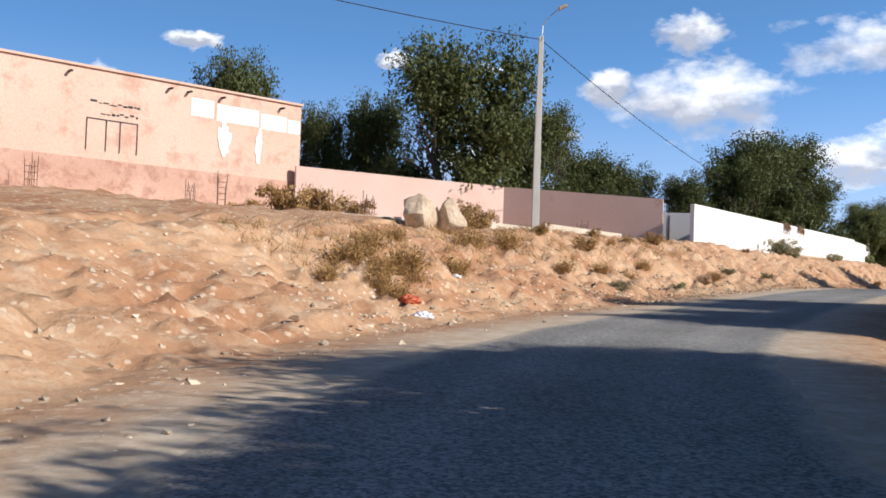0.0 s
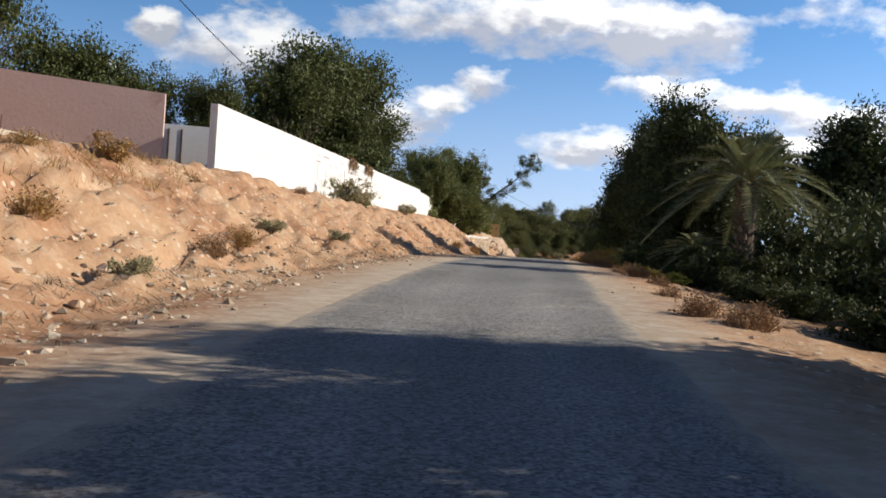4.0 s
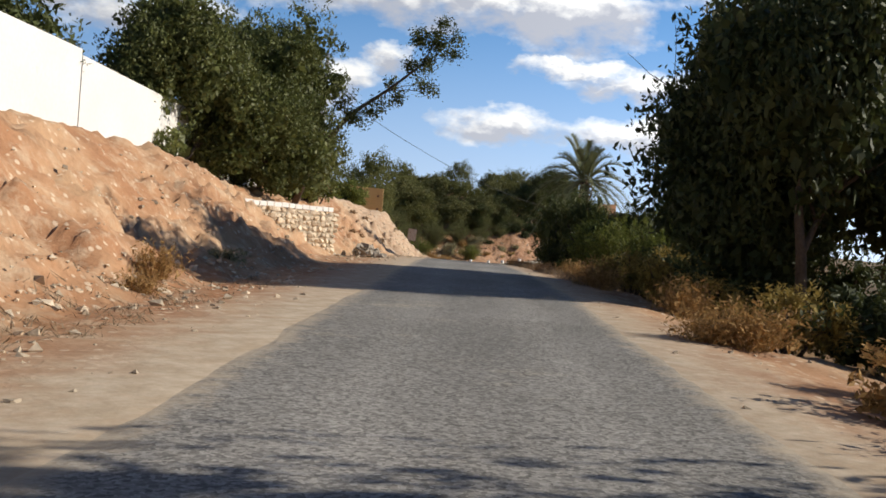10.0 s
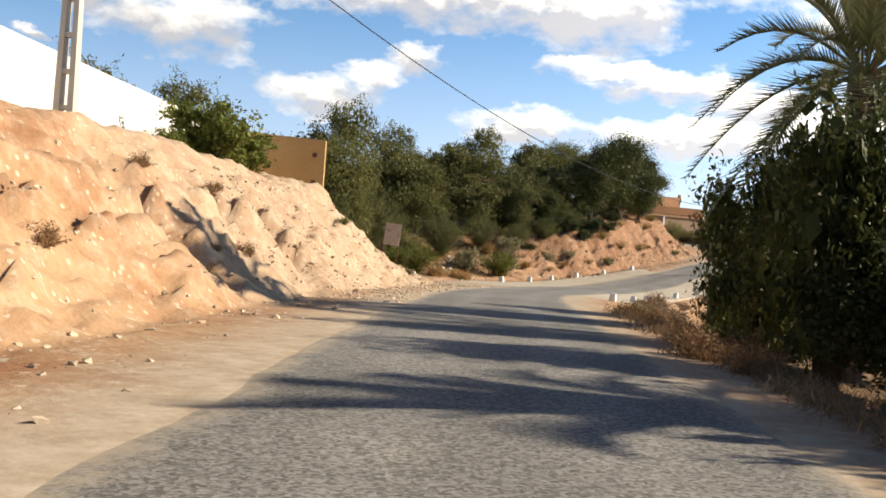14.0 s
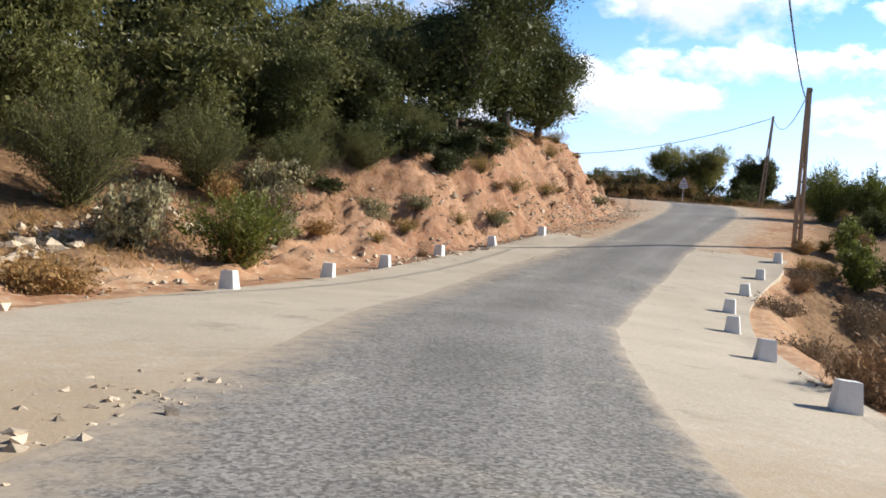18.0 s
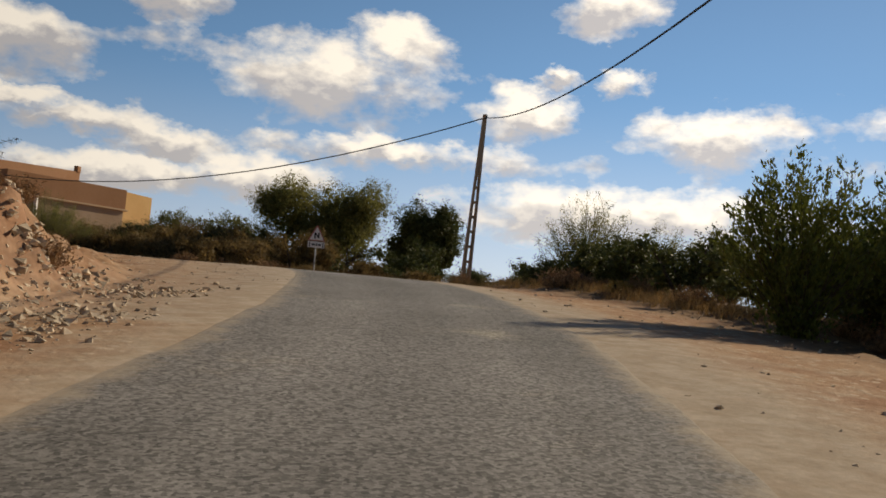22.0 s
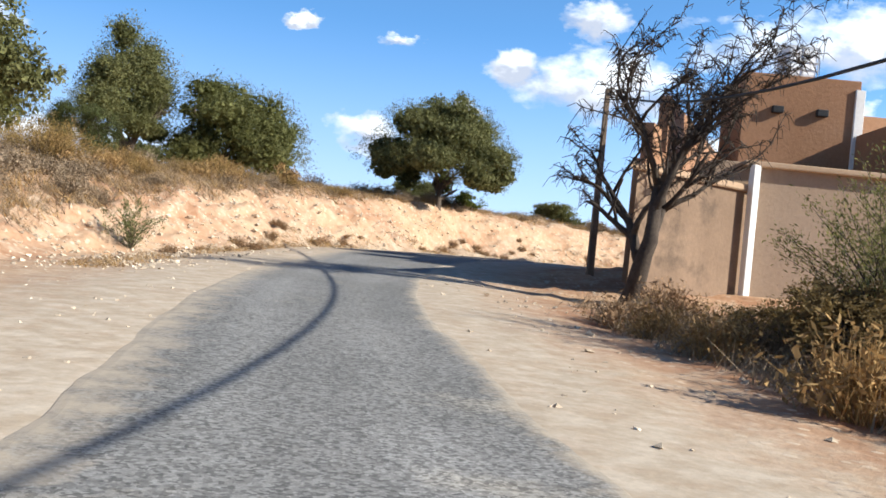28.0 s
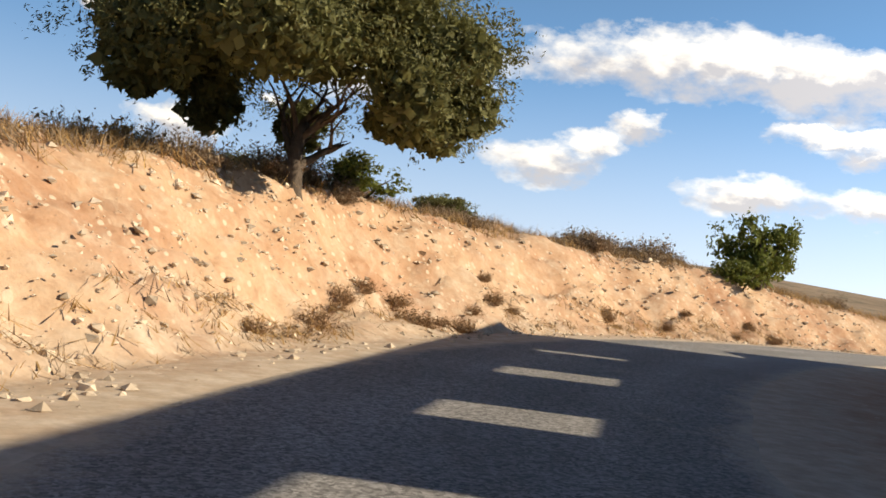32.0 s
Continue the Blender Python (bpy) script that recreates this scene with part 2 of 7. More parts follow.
M = {}
def earth_material():
    m = bpy.data.materials.new("earth")
    m.use_nodes = True
    tr = m.node_tree
    L = tr.links.new
    bs = tr.nodes["Principled BSDF"]
    co = node(tr, "ShaderNodeTexCoord").outputs["Object"]

    def tex(scale, detail, rough=0.6):
        n = node(tr, "ShaderNodeTexNoise")
        n.inputs["Scale"].default_value, n.inputs["Detail"].default_value, n.inputs["Roughness"].default_value = scale, detail, rough
        L(co, n.inputs["Vector"])
        return n.outputs[0]

    def blend(fac, one, two):
        n = node(tr, "ShaderNodeMixRGB")
        for i, v in ((0, fac), (1, one), (2, two)):
            if isinstance(v, tuple):
                n.inputs[i].default_value = (*v, 1)
            else:
                L(v, n.inputs[i])
        return n.outputs[0]

    def steep(v, mid, gain):
        return math_node(tr, "MULTIPLY", math_node(tr, "SUBTRACT", v, mid), gain, True)

    broad, mid, fine = tex(0.3, 5), tex(1.9, 6, 0.7), tex(11.0, 6, 0.7)
    col = blend(steep(broad, 0.4, 5.0), (0.385, 0.2, 0.108), (0.495, 0.31, 0.182))
    col = blend(math_node(tr, "MULTIPLY", steep(mid, 0.5, 6.0), 0.75), col, (0.56, 0.40, 0.265))
    col = blend(math_node(tr, "MULTIPLY", steep(mid, 0.44, -7.0), 0.6), col, (0.26, 0.135, 0.075))
    cell = node(tr, "ShaderNodeTexVoronoi")
    cell.inputs["Scale"].default_value = 7.0
    L(co, cell.inputs["Vector"])
    sep = node(tr, "ShaderNodeSeparateColor")
    L(cell.outputs["Color"], sep.inputs[0])
    chip = math_node(tr, "MULTIPLY", steep(sep.outputs[0], 0.80, 30.0), steep(cell.outputs["Distance"], 0.42, -10.0))
    col = blend(math_node(tr, "MULTIPLY", chip, 0.8), col, (0.66, 0.52, 0.38))
    dust = node(tr, "ShaderNodeAttribute", attribute_name="dust").outputs["Fac"]
    litter = node(tr, "ShaderNodeAttribute", attribute_name="litter").outputs["Fac"]
    wob = math_node(tr, "ADD", dust, math_node(tr, "MULTIPLY", math_node(tr, "SUBTRACT", mid, 0.5), 1.2), True)
    col = blend(wob, col, blend(steep(tex(3.0, 4), 0.4, 4.0), (0.46, 0.365, 0.265), (0.58, 0.485, 0.375)))
    # litter mask: dark brown ground; in the wood its tone includes tree shade
    wob2 = math_node(tr, "MULTIPLY", math_node(tr, "ADD", litter, math_node(tr, "MULTIPLY", math_node(tr, "SUBTRACT", mid, 0.5), 1.6), True), litter)
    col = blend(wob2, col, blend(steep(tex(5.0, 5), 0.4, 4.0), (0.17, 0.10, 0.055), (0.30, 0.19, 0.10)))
    ruddy = node(tr, "ShaderNodeAttribute", attribute_name="ruddy").outputs["Fac"]
    col = blend(math_node(tr, "MULTIPLY", ruddy, math_node(tr, "ADD", 0.35, math_node(tr, "MULTIPLY", mid, 0.6)), True), col, blend(steep(tex(2.4, 6), 0.42, 5.0), (0.25, 0.125, 0.075), (0.40, 0.235, 0.15)))
    sc = node(tr, "ShaderNodeVectorMath", operation="SCALE")
    L(col, sc.inputs[0])
    L(math_node(tr, "ADD", 0.73, math_node(tr, "MULTIPLY", fine, 0.54)), sc.inputs["Scale"])
    L(sc.outputs[0], bs.inputs["Base Color"])
    bs.inputs["Roughness"].default_value, bs.inputs["Specular IOR Level"].default_value = 0.97, 0.15
    high = math_node(tr, "ADD", math_node(tr, "MULTIPLY", mid, 1.1), math_node(tr, "ADD", math_node(tr, "MULTIPLY", fine, 0.26), math_node(tr, "MULTIPLY", chip, 0.1)))
    bp = node(tr, "ShaderNodeBump")
    bp.inputs["Strength"].default_value, bp.inputs["Distance"].default_value = 0.8, 0.06
    L(math_node(tr, "ADD", 0.8, math_node(tr, "MULTIPLY", dust, -0.65), True), bp.inputs["Strength"])
    L(high, bp.inputs["Height"]), L(bp.outputs[0], bs.inputs["Normal"])
    return m


M["earth"] = earth_material()
M["block"] = material("block", (0.28, 0.24, 0.195), (0.40, 0.35, 0.29), 0.9, 2.0, 24.0, 0.4, 0.4, grain=0.35, per_object=0.4)
M["asphalt"] = material("asphalt", (0.205, 0.197, 0.182), (0.275, 0.263, 0.246), 0.85, 0.25, 75.0, 0.2, 0.3, stain=(0.37, 0.33, 0.27), stain_scale=0.4, stain_at=0.58, grain=0.7)


def dusty(m, colour, chips=34.0, amount=1.0):
    """Dust drifts over a surface where its attribute says so."""
    tr = m.node_tree
    bs = tr.nodes["Principled BSDF"]
    old = bs.inputs["Base Color"].links[0].from_socket
    coord = node(tr, "ShaderNodeTexCoord")
    n = node(tr, "ShaderNodeTexNoise")
    n.inputs["Scale"].default_value, n.inputs["Detail"].default_value, n.inputs["Roughness"].default_value = 2.6, 8.0, 0.75
    tr.links.new(coord.outputs["Object"], n.inputs["Vector"])
    at = node(tr, "ShaderNodeAttribute", attribute_name="dust").outputs["Fac"]
    k = math_node(tr, "ADD", math_node(tr, "MULTIPLY", at, 2.2), math_node(tr, "MULTIPLY", math_node(tr, "SUBTRACT", n.outputs[0], 0.78), 3.0), True)
    cell = node(tr, "ShaderNodeTexVoronoi")
    cell.inputs["Scale"].default_value = chips
    tr.links.new(coord.outputs["Object"], cell.inputs["Vector"])
    sep = node(tr, "ShaderNodeSeparateColor")
    tr.links.new(cell.outputs["Color"], sep.inputs[0])
    speck = node(tr, "ShaderNodeVectorMath", operation="SCALE")
    tr.links.new(old, speck.inputs[0])
    tr.links.new(math_node(tr, "ADD", 1.0 - amount / 2, math_node(tr, "MULTIPLY", sep.outputs[0], amount)), speck.inputs["Scale"])
    old = speck.outputs[0]
    mx = node(tr, "ShaderNodeMixRGB")
    mx.inputs[2].default_value = (*colour, 1)
    tr.links.new(k, mx.inputs[0]), tr.links.new(old, mx.inputs[1]), tr.links.new(mx.outputs[0], bs.inputs["Base Color"])


dusty(M["asphalt"], (0.5, 0.415, 0.315))


def tracks(m):
    """Tyres have polished two paler tracks along the lane; fine streaks run with it."""
    tr = m.node_tree
    bs = tr.nodes["Principled BSDF"]
    old = bs.inputs["Base Color"].links[0].from_socket
    at = node(tr, "ShaderNodeAttribute", attribute_name="worn").outputs["Fac"]
    n = node(tr, "ShaderNodeTexNoise")
    n.inputs["Scale"].default_value, n.inputs["Detail"].default_value = 0.9, 6.0
    tr.links.new(node(tr, "ShaderNodeTexCoord").outputs["Object"], n.inputs["Vector"])
    k = math_node(tr, "ADD", 0.93, math_node(tr, "MULTIPLY", at, math_node(tr, "MULTIPLY", n.outputs[0], 0.36)))
    sc = node(tr, "ShaderNodeVectorMath", operation="SCALE")
    tr.links.new(old, sc.inputs[0]), tr.links.new(k, sc.inputs["Scale"]), tr.links.new(sc.outputs[0], bs.inputs["Base Color"])


tracks(M["asphalt"])
M["verge"] = material("verge", (0.42, 0.31, 0.21), (0.52, 0.40, 0.28), 0.95, 0.5, 12.0, 0.6, 0.3, stain=(0.33, 0.25, 0.18), stain_scale=0.8, grain=0.5)
M["concrete"] = material("concrete", (0.47, 0.405, 0.31), (0.56, 0.49, 0.39), 0.85, 0.5, 18.0, 0.3, 0.4, stain=(0.36, 0.31, 0.25), stain_scale=0.7, grain=0.3)
dusty(M["concrete"], (0.46, 0.36, 0.25), 55.0, 0.2)
M["white_wall"] = material("white_wall", (0.695, 0.67, 0.63), (0.745, 0.725, 0.695), 0.9, 0.4, 9.0, 0.25, 0.4, stain=(0.66, 0.56, 0.47), stain_scale=0.8, stain_at=0.62, grain=0.12)
M["pink_wall"] = material("pink_wall", (0.6, 0.42, 0.35), (0.66, 0.48, 0.41), 0.9, 0.3, 8.0, 0.3, 0.4, stain=(0.50, 0.31, 0.24), stain_scale=0.45, stain_at=0.6, grain=0.15)
M["pink_house"] = material("pink_house", (0.58, 0.38, 0.29), (0.64, 0.44, 0.35), 0.9, 0.25, 8.0, 0.3, 0.4, stain=(0.47, 0.28, 0.205), stain_scale=0.55, stain_at=0.53, grain=0.26)
M["pink_dado"] = material("pink_dado", (0.47, 0.28, 0.205), (0.54, 0.34, 0.26), 0.9, 0.35, 8.0, 0.3, 0.35, stain=(0.36, 0.185, 0.13), stain_scale=1.1, stain_at=0.5, grain=0.3)
M["mortar"] = material("mortar", (0.40, 0.325, 0.24), (0.50, 0.42, 0.32), 0.95, 1.6, 12.0, 0.9, 0.3, stain=(0.28, 0.22, 0.16), stain_scale=3.0, grain=0.5)
M["ochre_wall"] = material("ochre_wall", (0.5, 0.3, 0.125), (0.55, 0.345, 0.155), 0.92, 0.6, 12.0, 0.5, 0.4, stain=(0.50, 0.31, 0.13), stain_scale=0.7, grain=0.18)
M["mud_wall"] = material("mud_wall", (0.3, 0.155, 0.082), (0.355, 0.195, 0.11), 0.93, 0.4, 10.0, 0.5, 0.4, stain=(0.36, 0.20, 0.12), stain_scale=0.5, grain=0.22)
M["render_wall"] = material("render_wall", (0.33, 0.235, 0.16), (0.385, 0.285, 0.205), 0.93, 0.4, 10.0, 0.4, 0.4, stain=(0.38, 0.28, 0.20), stain_scale=0.5, grain=0.2)
M["bleached"] = material("bleached", (0.74, 0.70, 0.66), (0.80, 0.78, 0.74), 0.85, 0.8, 10.0, 0.15, 0.4, grain=0.15)
M["pole"] = material("pole", (0.50, 0.47, 0.42), (0.58, 0.55, 0.50), 0.85, 0.8, 20.0, 0.2, 0.4, grain=0.2)
M["pole_brown"] = material("pole_brown", (0.40, 0.275, 0.175), (0.47, 0.33, 0.22), 0.88, 0.8, 20.0, 0.2, 0.4, grain=0.2)
M["wood"] = material("wood", (0.16, 0.115, 0.08), (0.24, 0.17, 0.12), 0.92, 1.5, 18.0, 0.7, 0.4, grain=0.4)
M["bark"] = material("bark", (0.075, 0.056, 0.042), (0.13, 0.1, 0.075), 0.95, 2.0, 16.0, 0.8, 0.4, grain=0.5)
M["leaf_dark"] = material("leaf_dark", (0.068, 0.082, 0.024), (0.112, 0.125, 0.04), 0.6, 0.5, 3.0, 0.0, 0.4, islands=0.7, translucent=0.25, grain=0.2)
M["leaf_carob"] = material("leaf_carob", (0.088, 0.105, 0.03), (0.15, 0.16, 0.052), 0.55, 0.5, 3.0, 0.0, 0.4, islands=0.8, translucent=0.3, grain=0.2)
M["leaf_olive"] = material("leaf_olive", (0.12, 0.124, 0.042), (0.188, 0.182, 0.07), 0.65, 0.5, 3.0, 0.0, 0.4, islands=0.7, translucent=0.3, grain=0.2)
M["leaf_grey"] = material("leaf_grey", (0.12, 0.127, 0.04), (0.185, 0.18, 0.062), 0.7, 0.5, 3.0, 0.0, 0.4, islands=0.7, translucent=0.4, grain=0.2)
M["leaf_bright"] = material("leaf_bright", (0.122, 0.15, 0.028), (0.19, 0.205, 0.05), 0.6, 0.5, 3.0, 0.0, 0.4, islands=0.7, translucent=0.3, grain=0.2)
M["palm_leaf"] = material("palm_leaf", (0.17, 0.185, 0.085), (0.25, 0.25, 0.125), 0.4, 0.5, 3.0, 0.0, 0.4, islands=0.5, translucent=0.2, grain=0.2)
M["dry_grass"] = material("dry_grass", (0.34, 0.205, 0.08), (0.47, 0.305, 0.13), 0.85, 0.5, 3.0, 0.0, 0.4, islands=0.7, translucent=0.2, grain=0.2)
M["dry_brown"] = material("dry_brown", (0.25, 0.15, 0.08), (0.37, 0.24, 0.135), 0.9, 0.5, 3.0, 0.0, 0.4, islands=0.7, translucent=0.15, grain=0.2)
M["dry_grey"] = material("dry_grey", (0.22, 0.158, 0.1), (0.33, 0.245, 0.16), 0.9, 0.5, 3.0, 0.0, 0.4, islands=0.7, translucent=0.1, grain=0.2)
M["stone"] = material("stone", (0.44, 0.35, 0.255), (0.58, 0.48, 0.36), 0.92, 1.2, 14.0, 0.5, 0.3, islands=0.6, grain=0.3, per_object=0.4)
M["rubble"] = material("rubble", (0.48, 0.385, 0.28), (0.6, 0.5, 0.38), 0.92, 1.2, 14.0, 0.5, 0.3, islands=0.7, grain=0.3)
M["paint_white"] = material("paint_white", (0.76, 0.75, 0.72), (0.82, 0.81, 0.79), 0.7, 1.5, 16.0, 0.15, 0.4, stain=(0.55, 0.48, 0.40), stain_scale=3.0, stain_at=0.62, grain=0.12)
M["rust"] = material("rust", (0.10, 0.06, 0.045), (0.17, 0.09, 0.06), 0.85, 2.0, 20.0, 0.3, 0.4, metal=0.3, grain=0.3)
M["leaf_dusty"] = material("leaf_dusty", (0.29, 0.27, 0.15), (0.39, 0.345, 0.205), 0.75, 0.5, 3.0, 0.0, 0.4, islands=0.6, translucent=0.2, grain=0.2)
M["leaf_deep"] = material("leaf_deep", (0.042, 0.055, 0.017), (0.072, 0.086, 0.03), 0.6, 0.5, 3.0, 0.0, 0.4, islands=0.7, translucent=0.2, grain=0.2)
# annex render: dirty brown, with the tree's shade on it put into the colour
M["dark_render"] = material("dark_render", (0.20, 0.135, 0.09), (0.27, 0.185, 0.125), 0.93, 0.5, 10.0, 0.4, 0.35, stain=(0.12, 0.085, 0.06), stain_scale=0.7, stain_at=0.52, grain=0.25)
M["far_scrub"] = material("far_scrub", (0.20, 0.14, 0.085), (0.30, 0.215, 0.135), 0.95, 0.02, 0.6, 0.2, 0.3, stain=(0.10, 0.09, 0.05), stain_scale=0.12, stain_at=0.5, grain=0.4)
M["faint_mark"] = material("faint_mark", (0.36, 0.31, 0.28), (0.46, 0.40, 0.36), 0.9, 2.0, 16.0, 0.1, 0.4, grain=0.2)
M["dark_rubble"] = material("dark_rubble", (0.27, 0.20, 0.14), (0.37, 0.285, 0.205), 0.95, 1.2, 7.0, 0.9, 0.3, stain=(0.20, 0.14, 0.095), stain_scale=2.0, grain=0.5)
M["pale_block"] = material("pale_block", (0.44, 0.33, 0.235), (0.56, 0.44, 0.32), 0.95, 1.2, 7.0, 0.9, 0.3, stain=(0.34, 0.24, 0.16), stain_scale=2.0, grain=0.5)
M["deadwood"] = material("deadwood", (0.045, 0.034, 0.027), (0.085, 0.065, 0.05), 0.95, 2.0, 16.0, 0.8, 0.4, grain=0.5)
M["leaf_scrub"] = material("leaf_scrub", (0.16, 0.11, 0.042), (0.25, 0.17, 0.07), 0.7, 0.5, 3.0, 0.0, 0.4, islands=0.8, translucent=0.42, grain=0.2)
M["broom"] = material("broom", (0.24, 0.185, 0.05), (0.36, 0.265, 0.08), 0.8, 0.5, 3.0, 0.0, 0.4, islands=0.7, translucent=0.25, grain=0.2)
M["gold_broom"] = material("gold_broom", (0.31, 0.2, 0.068), (0.43, 0.285, 0.1), 0.8, 0.5, 3.0, 0.0, 0.4, islands=0.7, translucent=0.3, grain=0.2)
M["leaf_feather"] = material("leaf_feather", (0.13, 0.142, 0.052), (0.2, 0.2, 0.08), 0.75, 0.5, 3.0, 0.0, 0.4, islands=0.7, translucent=0.35, grain=0.2)
M["leaf_shoot"] = material("leaf_shoot", (0.17, 0.17, 0.055), (0.26, 0.24, 0.085), 0.7, 0.5, 3.0, 0.0, 0.4, islands=0.7, translucent=0.6, grain=0.2)
M["black"] = material("black", (0.02, 0.02, 0.022), (0.035, 0.034, 0.034), 0.6, 2.0, 20.0, 0.1, 0.4, grain=0.2)
M["steel"] = material("steel", (0.42, 0.42, 0.42), (0.52, 0.52, 0.52), 0.5, 2.0, 20.0, 0.05, 0.4, metal=0.6, grain=0.2)
M["sign_red"] = material("sign_red", (0.42, 0.16, 0.12), (0.52, 0.24, 0.19), 0.6, 3.0, 20.0, 0.05, 0.4, grain=0.2)
M["plastic_blue"] = material("plastic_blue", (0.04, 0.16, 0.40), (0.06, 0.22, 0.5), 0.5, 4.0, 20.0, 0.2, 0.4, grain=0.2)
M["plastic_white"] = material("plastic_white", (0.72, 0.73, 0.75), (0.8, 0.8, 0.82), 0.5, 4.0, 20.0, 0.2, 0.4, grain=0.2)
M["plastic_red"] = material("plastic_red", (0.5, 0.10, 0.05), (0.6, 0.16, 0.08), 0.5, 4.0, 20.0, 0.2, 0.4, grain=0.2)

# ---------------------------------------------------------------- mesh helpers


def mesh_object(name, verts, faces, mat, parent=None, label="", smooth=False):
    me = bpy.data.meshes.new(name)
    me.from_pydata([tuple(v) for v in verts] if not isinstance(verts, np.ndarray) else verts.tolist(), [], faces if isinstance(faces, list) else faces.tolist())
    me.materials.append(mat)
    if smooth:
        me.shade_smooth()
    ob = new(name, me)
    if parent is not None:
        ob.parent = parent
    if label:
        ob["label"] = label
    return ob


def part(name, bm, mat, parent=None, label="", smooth=False):
    me = bpy.data.meshes.new(name)
    bm.to_mesh(me)
    bm.free()
    me.materials.append(mat)
    if smooth:
        me.shade_smooth()
    ob = new(name, me)
    if parent is not None:
        ob.parent = parent
    if label:
        ob["label"] = label
    return ob


def empty(name, m):
    ob = new(name)
    ob.matrix_basis = m
    return ob


def box_bm(bm, m, sx, sy, sz, bevel=0.0, taper=1.0):
    """A box of that size, its base in the middle of the pose m; taper shrinks its top."""
    vs = []
    for z, k in ((0, 1.0), (sz, taper)):
        for x, y in ((-1, -1), (1, -1), (1, 1), (-1, 1)):
            vs.append(bm.verts.new(m @ Vector((x * sx / 2 * k, y * sy / 2 * k, z))))
    fs = [(3, 2, 1, 0), (4, 5, 6, 7), (0, 1, 5, 4), (1, 2, 6, 5), (2, 3, 7, 6), (3, 0, 4, 7)]
    made = [bm.faces.new([vs[i] for i in f]) for f in fs]
    if bevel:
        edges = list({e for f in made for e in f.edges})
        bmesh.ops.bevel(bm, geom=edges, offset=bevel, segments=2, affect="EDGES", profile=0.6)
    return bm


def boxes(name, items, mat, parent=None, label="", bevel=0.0):
    bm = bmesh.new()
    for m, sx, sy, sz in items:
        box_bm(bm, m, sx, sy, sz, bevel)
    return part(name, bm, mat, parent, label)


def tube(points, radii, sides=7, cap=True):
    """Verts and faces of a tube through points."""
    verts, faces = [], []
    pts = [Vector(p) for p in points]
    up = Vector((0.13, 0.31, 0.94))
    for i, p in enumerate(pts):
        d = (pts[min(i + 1, len(pts) - 1)] - pts[max(i - 1, 0)]).normalized()
        a = d.cross(up)
        if a.length < 1e-3:
            a = d.cross(Vector((1, 0, 0)))
        a.normalize()
        b = d.cross(a)
        for k in range(sides):
            w = 2 * math.pi * k / sides
            verts.append(p + (a * math.cos(w) + b * math.sin(w)) * radii[i])
    for i in range(len(pts) - 1):
        for k in range(sides):
            faces.append((i * sides + k, i * sides + (k + 1) % sides, (i + 1) * sides + (k + 1) % sides, (i + 1) * sides + k))
    if cap:
        faces.append(tuple(range(sides))[::-1])
        faces.append(tuple((len(pts) - 1) * sides + k for k in range(sides)))
    return verts, faces


def merge(chunks):
    verts, faces = [], []
    for v, f in chunks:
        n = len(verts)
        verts.extend(v)
        faces.extend(tuple(i + n for i in face) for face in f)
    return verts, faces


def value_noise(x, y, seed=0):
    """Smooth noise from 0 to 1 on numpy arrays."""
    xi, yi = np.floor(x).astype(np.int64), np.floor(y).astype(np.int64)
    fx, fy = x - xi, y - yi
    fx, fy = fx * fx * (3 - 2 * fx), fy * fy * (3 - 2 * fy)

    def h(a, b):
        v = (a * 374761393 + b * 668265263 + seed * 974711) & 0x7FFFFFFF
        v = ((v ^ (v >> 13)) * 1274126177) & 0x7FFFFFFF
        return ((v ^ (v >> 16)) & 0xFFFF) / 65535.0

    return (h(xi, yi) * (1 - fx) + h(xi + 1, yi) * fx) * (1 - fy) + (h(xi, yi + 1) * (1 - fx) + h(xi + 1, yi + 1) * fx) * fy


def fbm(x, y, octaves=4, seed=0):
    total, amp = 0.0, 0.5
    for o in range(octaves):
        total = total + amp * (value_noise(x * 2**o, y * 2**o, seed + o) - 0.5)
        amp *= 0.5
    return total


# ---------------------------------------------------------------- the road's line and the lie of the land
# station, x, y, height of the road
LINE = np.array([
    (-6, -4.5, -34.0, -0.9), (-2.5, -0.9, -13.5, -0.45), (0, 0.1, 0.1, -0.08), (1.5, 1.1, 8.5, 0.22), (3, 4.3, 18.5, 0.45), (4.5, 10.2, 30.8, 0.80),
    (6.5, 20.8, 48.4, 1.55), (8.5, 31.8, 65.6, 1.88), (10.5, 43.7, 83.4, 1.92), (12.5, 56.2, 102.1, 2.04), (14.5, 68.6, 121.2, 1.84),
    (16, 78.3, 135.6, 1.47), (17.5, 89.8, 150.4, 0.93), (19, 102.8, 163.2, 0.35), (20, 112.4, 170.3, 0.10), (21, 121.6, 175.8, 0.50),
    (22, 130.1, 179.8, 1.46), (23, 139.5, 184.1, 2.48), (24, 147.3, 188.5, 3.16)])
LINE2 = np.array([
    (25, 153.7, 193.4, 3.70), (26, 158.9, 199.7, 3.94), (27, 162.5, 206.6, 4.13), (28, 164.3, 213.8, 4.38), (29, 164.2, 221.8, 4.63), (30, 164.1, 229.9, 4.94),
    (31, 164.8, 238.3, 5.26), (32, 166.7, 246.3, 5.70), (33.5, 171.4, 256.4, 6.0), (35, 180.0, 265.3, 6.2), (36.5, 190.5, 270.5, 6.25), (38.5, 205.0, 273.5, 6.1),
    (42, 232.0, 274.0, 5.3)])
LINE = np.vstack([LINE, LINE2])
ST, SLOPES = LINE[:, 0], np.gradient(LINE[:, 1:], LINE[:, 0], axis=0)


